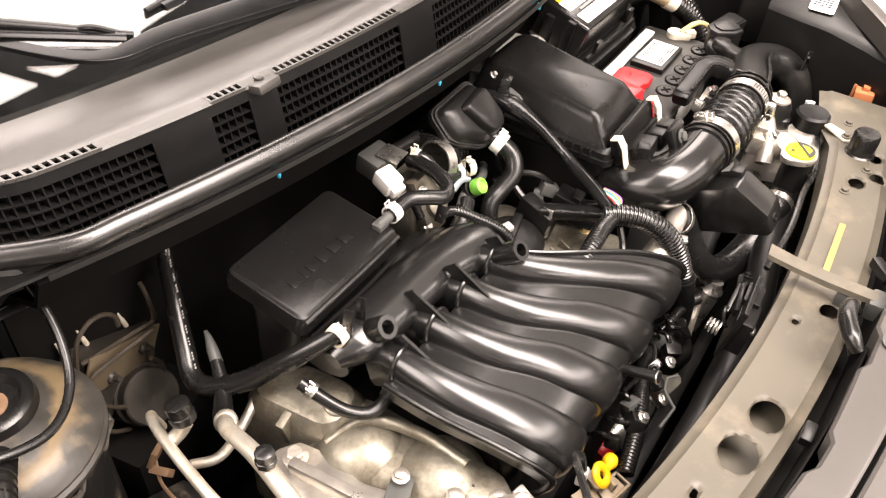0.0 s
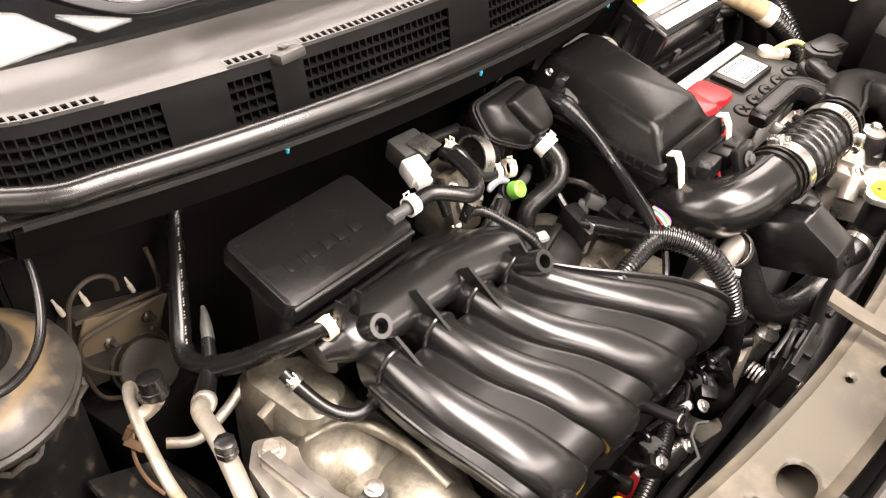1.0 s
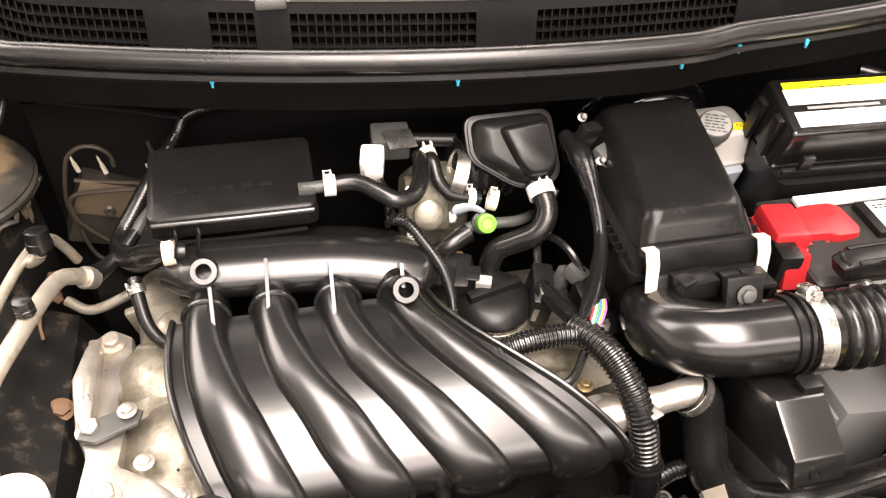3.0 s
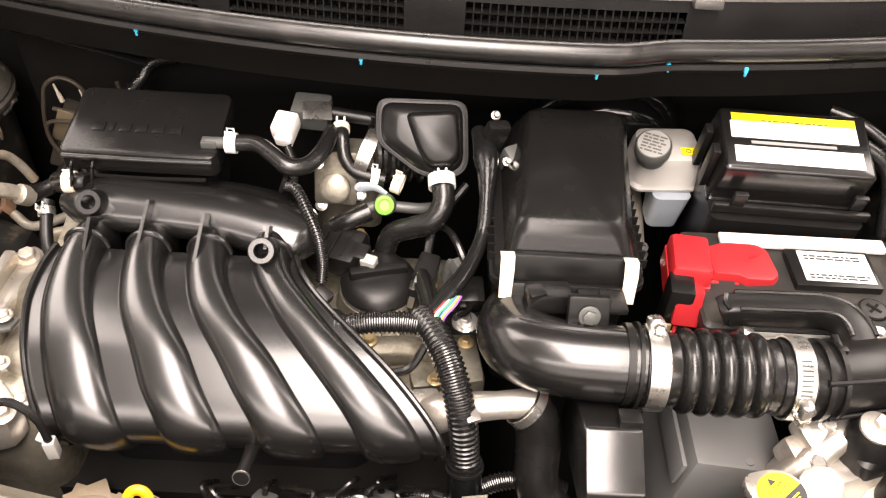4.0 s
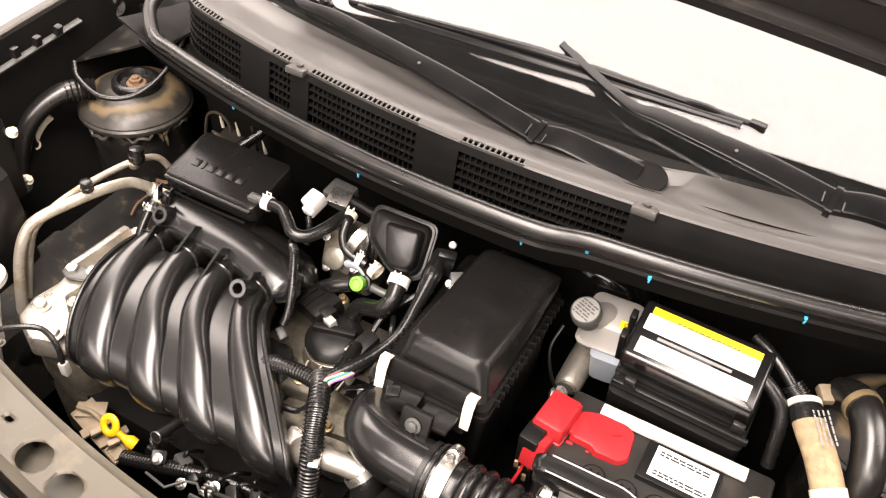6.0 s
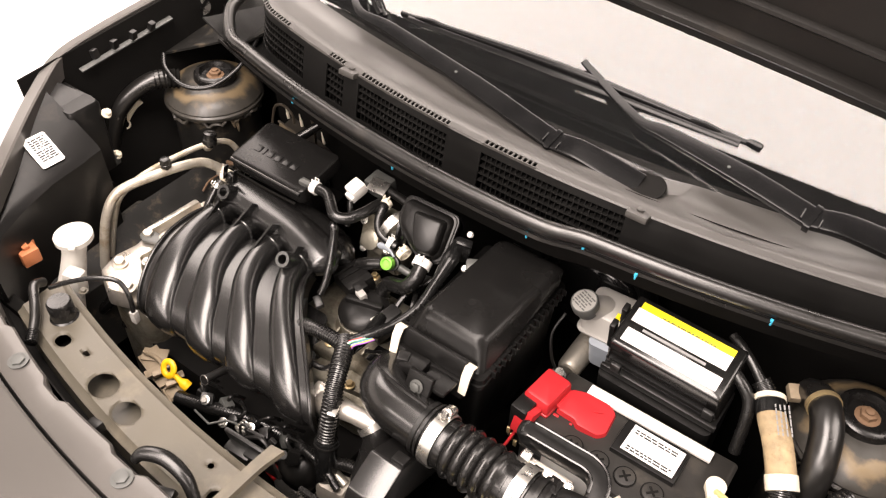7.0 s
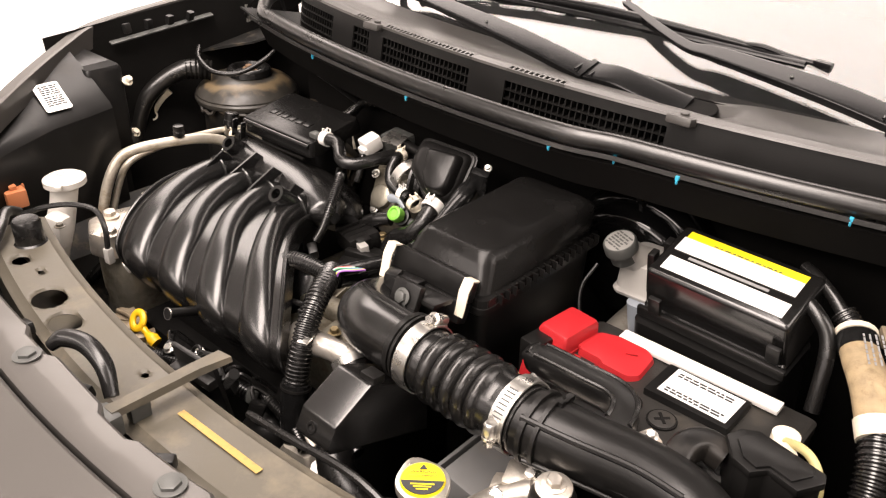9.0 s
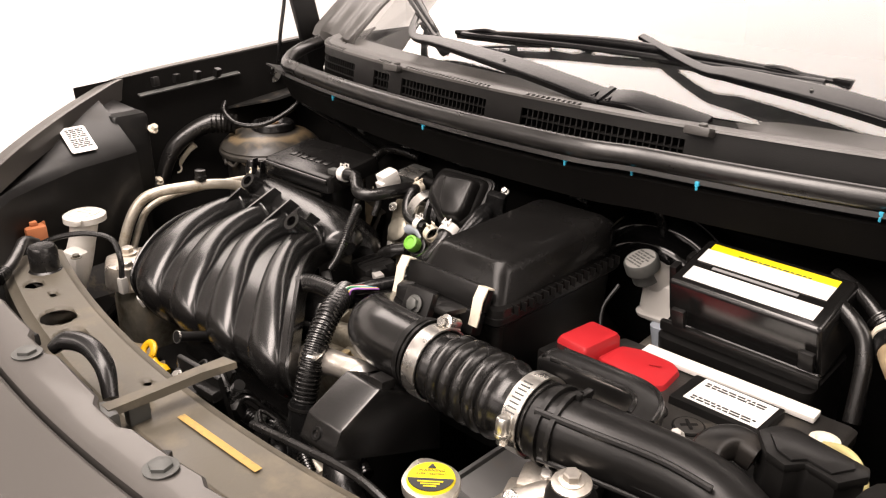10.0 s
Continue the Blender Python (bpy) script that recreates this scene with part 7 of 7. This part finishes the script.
for pts in (((-0.503, 0.580, 0.660), (-0.527, 0.580, 0.685), (-0.535, 0.580, 0.731), (-0.539, 0.580, 0.770), (-0.530, 0.580, 0.813), (-0.522, 0.580, 0.832), (-0.506, 0.580, 0.842), (-0.490, 0.580, 0.839), (-0.479, 0.580, 0.827), (-0.478, 0.580, 0.812)),
            ((-0.437, 0.586, 0.837), (-0.434, 0.586, 0.816), (-0.432, 0.586, 0.785), (-0.437, 0.586, 0.777), (-0.449, 0.586, 0.779), (-0.483, 0.586, 0.785), (-0.516, 0.586, 0.791), (-0.526, 0.586, 0.793)),
            ((-0.446, 0.572, 0.782), (-0.485, 0.572, 0.784), (-0.519, 0.572, 0.784), (-0.531, 0.572, 0.779), (-0.535, 0.572, 0.765), (-0.531, 0.572, 0.744), (-0.516, 0.572, 0.722), (-0.499, 0.572, 0.706), (-0.477, 0.572, 0.704), (-0.456, 0.572, 0.706), (-0.447, 0.572, 0.715), (-0.449, 0.572, 0.730), (-0.458, 0.572, 0.746))):
    part("line", tube(pts, 0.0026, 8), M_LINE, ab)
for x, y, z in ((-0.500, 0.596, 0.740), (-0.452, 0.600, 0.740)):
    part("nut", lathe((x, y, z), (0.2, -1, 0.3), [(0, 0.007), (0.010, 0.007), (0.012, 0.004), (0.020, 0.0035)], 6), M_MOTOR, ab)
for x, y, z in ((-0.525, 0.612, 0.786), (-0.497, 0.618, 0.776), (-0.446, 0.622, 0.756)):
    part("bleeder", lathe((x, y, z), (-0.2, 0.0, 1), [(0, 0.0030), (0.012, 0.0028), (0.014, 0.0020), (0.026, 0.0012)], 8), M_CREAM, ab, "pale fitting tip")
part("stay", tube([(-0.59, 0.585, 0.915), (-0.521, 0.585, 0.900), (-0.46, 0.585, 0.885), (-0.405, 0.588, 0.868), (-0.39, 0.592, 0.862)], 0.003, 8, wide=2.2), M_BLK, ab)

# cable over the strut tower
wc = thing("tower_cable", (-0.6, 0.5, 0.88), "thin black cable looped over the strut tower", "cable")
part("cable", tube([(-0.560, 0.595, 0.955), (-0.552, 0.570, 0.945), (-0.560, 0.530, 0.915), (-0.585, 0.490, 0.893), (-0.625, 0.465, 0.892), (-0.672, 0.47, 0.905), (-0.700, 0.49, 0.915)], 0.0042, 10), M_RUB, wc)
ah = thing("fender_hose", (-0.68, 0.4, 0.8), "thick dusty black rubber hose along the inner fender", "hose")
part("hose", tube([(-0.676, 0.470, 0.884), (-0.690, 0.449, 0.884), (-0.708, 0.418, 0.868), (-0.720, 0.385, 0.838), (-0.722, 0.36, 0.79), (-0.715, 0.34, 0.74)], [0.017, 0.0165, 0.0150, 0.0145, 0.0145, 0.0145], 16), M_SEAL, ah)
part("end_cuff", corrugated([(-0.664, 0.487, 0.880), (-0.676, 0.470, 0.884), (-0.690, 0.450, 0.884)], 0.0175, 0.008, 0.0016, 18), M_BAY, ah)
hkp = thing("hose_hook", (-0.715, 0.40, 0.82), "tan plastic hook clip on the inner fender", "clip")
part("strap", tube([(-0.704, 0.424, 0.848), (-0.712, 0.414, 0.836), (-0.718, 0.404, 0.822), (-0.722, 0.398, 0.812)], [0.006, 0.0045, 0.0045, 0.005], 8, 4, wide=0.6), M_CREAM, hkp)
part("eye", ring_band((-0.722, 0.394, 0.806), (1, -0.5, 0.4), 0.006, 0.006, 0.003, 18), M_CREAM, hkp)
rt = thing("fender_trim", (-0.72, 0.42, 0.95), "black fender edge bracket with clips", "bracket")
part("rail", box((-0.722, 0.44, 0.952), (0.010, 0.20, 0.003), (4, 18, 2), 0.001), M_DGREY, rt)
for k in range(4):
    part("clip", box((-0.715, 0.37 + 0.04 * k, 0.966), (0.010, 0.012, 0.016), (0, 10 * (k - 1), 10), 0.002), M_BLK, rt)
hr = thing("hood_cable_anchor", (-0.69, 0.60, 0.94), "round steel anchor on the inner fender", "anchor")
part("washer", lathe((-0.732, 0.618, 0.945), (1, -0.4, 0.1), [(0, 0.016), (0.003, 0.016), (0.003, 0.010), (0.002, 0.004)], 22), M_STEEL, hr)
part("hose", tube([(-0.728, 0.615, 0.945), (-0.70, 0.612, 0.98), (-0.69, 0.615, 1.03), (-0.69, 0.63, 1.10), (-0.685, 0.63, 1.2)], 0.0035, 8), M_RUB, hr)

# ---- wipers ----
def wiper(name, pivot, joint, bend, end, blade_a, blade_b):
    wp = thing(name, pivot, "black windshield wiper with a slim steel arm", "wiper", group="pair of wipers")
    part("pivot_cap", lathe(V(*pivot) - V(0, 0, 0.010), (0, -0.2, 1), [(0, 0.016), (0.006, 0.016), (0.010, 0.012), (0.011, 0.006)], 24), M_ARM, wp)
    # thin dark disc painted in for the shaded recess round the pivot
    part("pivot_well_shade", lathe(V(*pivot) + V(0.006, 0.004, 0.002 if pivot[0] < 0.3 else -0.006), (0, -0.1, 1), [(0, 0.029), (0.001, 0.029), (0.002, 0.028)], 30), M_CAV, wp)
    up = V(0, -0.42, 0.9).normalized()
    part("arm_head", tube([pivot, V(*pivot).lerp(V(*joint), 0.3) + V(0, 0, 0.003), V(*pivot).lerp(V(*joint), 0.7) + V(0, 0, 0.006), joint], [0.006, 0.0065, 0.0065, 0.006], 28, 6, wide=[3.0, 2.7, 2.5, 2.4], up=up, power=0.22), M_ARM, wp)
    part("arm", tube([joint, V(*joint).lerp(V(*bend), 0.35) + V(0, 0, 0.004), V(*joint).lerp(V(*bend), 0.8) + V(0, 0, 0.002), bend, end], [0.0055, 0.0055, 0.0045, 0.0033, 0.003], 28, 6, wide=[2.75, 2.7, 2.4, 2.0, 1.6], up=up, power=0.22), M_ARM, wp)
    d_ = (V(*bend) - V(*joint)).normalized()
    part("knuckle", tube([V(*joint) - d_ * 0.004, V(*joint) + d_ * 0.004], 0.0084, 28, smooth=False, wide=2.15, up=up, power=0.2), M_ARM, wp)
    for q in (-0.012, 0.012):
        part("fold", tube([V(*joint) + d_ * q + V(0, 0.015, 0.0085), V(*joint) + d_ * q + V(0, -0.015, 0.004)], 0.0012, 8, smooth=False), M_ARM, wp)
    part("rivet", lathe(V(*joint).lerp(V(*bend), 0.45) + up * 0.010, up, [(0, 0.0024), (0.001, 0.0018), (0.0005, 0.001)], 10), M_DGREY, wp)
    a, b = V(*blade_a) + V(0, -0.004, 0.010), V(*blade_b) + V(0, -0.004, 0.010)
    part("rubber", tube([a - up * 0.006, (a + b) / 2 - up * 0.004, b - up * 0.006], 0.004, 8, 8, wide=0.6), M_RUB, wp)
    part("frame", tube([a, a.lerp(b, 0.25) + up * 0.010, (a + b) / 2 + up * 0.016, a.lerp(b, 0.75) + up * 0.010, b], [0.004, 0.0055, 0.007, 0.0055, 0.004], 10, 6), M_ARM, wp)
    for f in (0.12, 0.37, 0.63, 0.88):
        part("claw", tube([a.lerp(b, f - 0.07) + up * 0.004, a.lerp(b, f) + up * 0.010, a.lerp(b, f + 0.07) - up * 0.001], 0.0035, 8, 4), M_ARM, wp)
    for f in [0.06 + 0.04 * q for q in range(23)]:
        part("spacer", box(tuple(a.lerp(b, f) + up * (0.003 + 0.010 * (1 - abs(2 * f - 1)))), (0.010, 0.006, 0.003), (24, 0, 0), 0.0008), M_ARM, wp)
    part("spoiler", tube([a.lerp(b, 0.03) + V(0, -0.006, 0), a.lerp(b, 0.5) + V(0, -0.010, 0.006), a.lerp(b, 0.97) + V(0, -0.006, 0)], [0.003, 0.0045, 0.003], 10, 8, wide=2.0, up=up), M_ARM, wp)
    part("end_cap", box(tuple(b), (0.022, 0.012, 0.012), (0, 0, -8), 0.003), M_ARM, wp)
    return wp


wiper("wiper", (0.184, 0.574, 1.008), (0.05, 0.571, 1.022), (-0.376, 0.652, 1.050), (-0.452, 0.742, 1.078), (-0.322, 0.664, 1.038), (-0.62, 0.855, 1.108))
wiper("wiper", (0.53, 0.635, 1.03), (0.397, 0.612, 1.040), (0.134, 0.640, 1.062), (0.022, 0.690, 1.083), (-0.295, 0.672, 1.050), (0.288, 0.690, 1.048))


# ---- clutter low in the bay ----
cb = thing("cable_bracket", (-0.32, 0.10, 0.66), "dusty tan steel bracket with clips behind the tie bar", "bracket")
part("plate", box((-0.318, 0.104, 0.688), (0.105, 0.034, 0.004), (10, 0, -14), 0.0015), M_TAN, cb)
part("plate", box((-0.350, 0.118, 0.692), (0.040, 0.022, 0.004), (10, 0, 30), 0.0015), M_TAN, cb)
for px_, w_ in ((-0.322, 0.014), (-0.292, 0.012)):
    part("strap", box((px_, 0.100, 0.696), (w_, 0.040, 0.004), (8, 0, -24), 0.0012), M_TAN, cb)
    part("clip", box((px_ + 0.010, 0.096, 0.700), (0.008, 0.022, 0.010), (0, 20, -24), 0.002), M_TAN, cb)
part("frame", tube([(-0.285, 0.100, 0.692), (-0.262, 0.094, 0.690), (-0.266, 0.076, 0.688), (-0.290, 0.082, 0.690), (-0.286, 0.099, 0.692)], 0.0024, 8, 1, smooth=False), M_TAN, cb)
part("bar", tube([(-0.365, 0.110, 0.697), (-0.335, 0.112, 0.701), (-0.300, 0.102, 0.700)], 0.0035, 8), M_TAN, cb)
part("stay", tube([(-0.205, 0.074, 0.722), (-0.172, 0.070, 0.722), (-0.156, 0.088, 0.724), (-0.140, 0.092, 0.726), (-0.128, 0.084, 0.724)], 0.0018, 8, 1, smooth=False), M_DGREY, cb)

lw = thing("lower_loom", (-0.16, 0.115, 0.68), "black convoluted loom below the manifold", "wiring loom")
part("loom", corrugated([(-0.26, 0.085, 0.695), (-0.20, 0.098, 0.705), (-0.157, 0.112, 0.706), (-0.11, 0.125, 0.70), (-0.06, 0.13, 0.69)], 0.010, 0.0042, 0.0014, 14), M_LOOM, lw)
part("loom", corrugated([(0.00, 0.128, 0.715), (0.03, 0.138, 0.722), (0.065, 0.140, 0.722), (0.09, 0.135, 0.715)], 0.009, 0.004, 0.0013, 14), M_LOOM, lw)
part("loom", corrugated([(-0.06, 0.128, 0.71), (-0.04, 0.122, 0.716), (0.0, 0.118, 0.712), (0.03, 0.11, 0.70)], 0.007, 0.0036, 0.0012, 12), M_LOOM, lw)
rnd = random.Random(5)
sk = thing("sensor_cluster", (-0.1, 0.105, 0.68), "cluster of dark sensor plugs and clips under the manifold", "sensor")
for k, (x, y, z) in enumerate(((-0.21, 0.10, 0.715), (-0.185, 0.112, 0.705), (-0.15, 0.098, 0.72), (-0.125, 0.112, 0.718), (-0.095, 0.104, 0.722), (-0.075, 0.120, 0.71), (-0.235, 0.112, 0.70), (-0.045, 0.105, 0.715))):
    part("plug", box((x, y, z), (rnd.uniform(0.012, 0.022), rnd.uniform(0.010, 0.02), rnd.uniform(0.012, 0.022)), (rnd.uniform(-30, 30), rnd.uniform(-30, 30), rnd.uniform(-40, 40)), 0.003), (M_BLK, M_DGREY, M_BLK, M_GLOSS)[k % 4], sk)
    part("lead", tube([(x, y, z), (x + rnd.uniform(-0.02, 0.02), y + 0.012, z + 0.014), (x + rnd.uniform(-0.03, 0.03), y + 0.03, z - 0.01)], 0.0028, 8), M_RUB, sk)
for x, y, z in ((-0.205, 0.094, 0.724), (-0.118, 0.098, 0.728), (-0.162, 0.086, 0.715)):
    part("stud", hexbolt((x, y, z), (0.1, -0.5, 0.8), 0.005, 0.006), M_STEEL, sk)

st_ = thing("starter_motor", (-0.08, 0.13, 0.50), "bright metal starter cylinder with a red cap, deep in the bay", "starter")
part("can", tube([(-0.116, 0.142, 0.535), (-0.112, 0.141, 0.537), (-0.050, 0.122, 0.556), (-0.045, 0.120, 0.557)], [0.020, 0.023, 0.023, 0.020], 26, 2), M_STEEL, st_)
part("red_cap", tube([(-0.156, 0.140, 0.548), (-0.146, 0.140, 0.548), (-0.126, 0.139, 0.545), (-0.118, 0.138, 0.543)], [0.008, 0.014, 0.016, 0.012], 14), M_RED, st_, "red rubber terminal cap")
part("nose", box((-0.02, 0.115, 0.56), (0.06, 0.05, 0.05), (0, 10, -10), 0.010), M_ALU, st_)

# washer end: vent tube and sensor cable
vt = thing("vent_tube", (-0.42, 0.01, 0.82), "dusty black tube lying on the tie bar end", "tube")
part("tube", tube([(-0.475, 0.055, 0.828), (-0.468, 0.038, 0.838), (-0.438, 0.018, 0.836), (-0.420, 0.004, 0.832), (-0.402, -0.012, 0.830)], 0.007, 12), M_SEAL, vt)
part("end", corrugated([(-0.404, -0.010, 0.830), (-0.390, -0.024, 0.828)], 0.0085, 0.003, 0.0012, 12), M_LOOM, vt)
sc = thing("sensor_cable", (-0.38, 0.09, 0.82), "thin black cable with a grey end plug", "cable")
part("cable", tube([(-0.450, 0.050, 0.836), (-0.425, 0.070, 0.848), (-0.400, 0.094, 0.852), (-0.375, 0.112, 0.846), (-0.357, 0.112, 0.826), (-0.352, 0.108, 0.80)], 0.0036, 8), M_RUB, sc)
part("plug", box((-0.352, 0.108, 0.790), (0.010, 0.010, 0.022), (0, 0, 10), 0.002), M_GREY, sc)

ps = thing("pipe_bracket", (-0.60, 0.31, 0.69), "brown dusty bracket plate with holes beside the pipes", "bracket")
part("plate", slab(pose(-0.600, 0.31, 0.70, -6, 16, 10), rounded(0.075, 0.06, 0.01), -0.003, 0.003, 0.001), M_TOWER, ps)
# flat dark discs stand in for the shaded holes
for dx in (-0.018, 0.018):
    part("hole", lathe((-0.600 + dx, 0.31 + 0.2 * dx, 0.704 - 0.28 * dx), (0, 0, 1), [(0, 0.005), (0.0012, 0.005), (0.0013, 0.001)], 12), M_CAV, ps)

wl = thing("ground_wire", (-0.39, 0.19, 0.73), "black wire with a white plug beside the manifold", "wire")
part("wire", tube([(-0.385, 0.235, 0.765), (-0.402, 0.215, 0.770), (-0.408, 0.190, 0.768), (-0.400, 0.165, 0.755), (-0.386, 0.150, 0.748)], 0.0042, 8), M_RUB, wl)
part("plug", box((-0.380, 0.150, 0.748), (0.014, 0.024, 0.016), (20, 0, -15), 0.003), M_WHITE, wl, "white connector plug")
pw = thing("pump_hose", (-0.47, 0.17, 0.70), "dusty black hose by the mount bracket", "hose")
part("hose", tube([(-0.52, 0.14, 0.66), (-0.490, 0.165, 0.70), (-0.470, 0.175, 0.712), (-0.455, 0.158, 0.705), (-0.450, 0.14, 0.67)], 0.009, 12), M_RUB, pw)
ww = thing("wheel_arch", (-0.56, 0.28, 0.6), "muddy steel apron beside the engine", "apron", kind="structure")
part("apron", sheet([[(-0.60, y, 0.74) for y in span(0.10, 0.46, 8)], [(-0.53, y, 0.70) for y in span(0.10, 0.46, 8)], [(-0.49, y, 0.60) for y in span(0.10, 0.46, 8)]], 0.004), M_WALLMUD, ww)
bolt((-0.528, 0.20, 0.702), (0.3, -0.2, 1), 0.011, 0.008, M_RUST, "rusty bolt on the muddy apron")
bolt((-0.535, 0.33, 0.702), (0.3, -0.2, 1), 0.009, 0.008, M_RUST, "rusty bolt on the muddy apron")

# under the cowl
# reflection of the yellow label, painted on as a thin dull sheet
ul = thing("label_reflection", (0.32, 0.5, 0.94), "painted yellow label reflection under the cowl edge", "label")
part("label", sheet([[(x, y_seal(x) + 0.0155, 0.966) for x in span(0.262, 0.372, 8)], [(x, y_seal(x) + 0.0235, 0.950) for x in span(0.262, 0.372, 8)]], 0.0006), mat("yellow_reflection_paint", (0.16, 0.13, 0.02), 0.6, bump=0.05), ul)
fw = thing("firewall_loom", (-0.2, 0.56, 0.86), "dark cable run along the firewall", "cable")
part("cable", tube([(-0.40, 0.60, 0.86), (-0.30, 0.605, 0.885), (-0.22, 0.608, 0.872), (-0.10, 0.61, 0.885), (0.02, 0.60, 0.87)], 0.006, 8), M_RUB, fw)
part("cable", tube([(0.12, 0.59, 0.90), (0.135, 0.56, 0.915), (0.155, 0.545, 0.905), (0.16, 0.56, 0.87)], 0.006, 8), M_RUB, fw)
for x in (-0.46, -0.28, 0.02):
    part("clip", box((x, 0.612, 0.89), (0.018, 0.012, 0.022), (0, 20, 0), 0.003), M_DGREY, fw)

ph = thing("pump_housing", (0.02, 0.11, 0.60), "pale cast pump housing low behind the radiator", "pump")
part("block", stack(pose(0.016, 0.120, 0.60, 0, 0, 8), [(0, 0.05, 0.04, 0.006), (0.085, 0.046, 0.036, 0.006), (0.092, 0.038, 0.03, 0.006)]), M_ALU, ph)
part("barrel", lathe((0.060, 0.118, 0.62), (0.1, -0.2, 1), [(0, 0.016), (0.075, 0.016), (0.080, 0.012), (0.090, 0.010)], 20), M_STEEL, ph)
part("dome", lathe((-0.046, 0.122, 0.66), (0, -0.4, 1), [(0, 0.032), (0.026, 0.030), (0.038, 0.020), (0.042, 0.006)], 26), M_BLK, ph)
part("arm", tube([(-0.03, 0.125, 0.68), (0.0, 0.128, 0.695), (0.03, 0.125, 0.69)], 0.008, 10), M_ALU, ph)
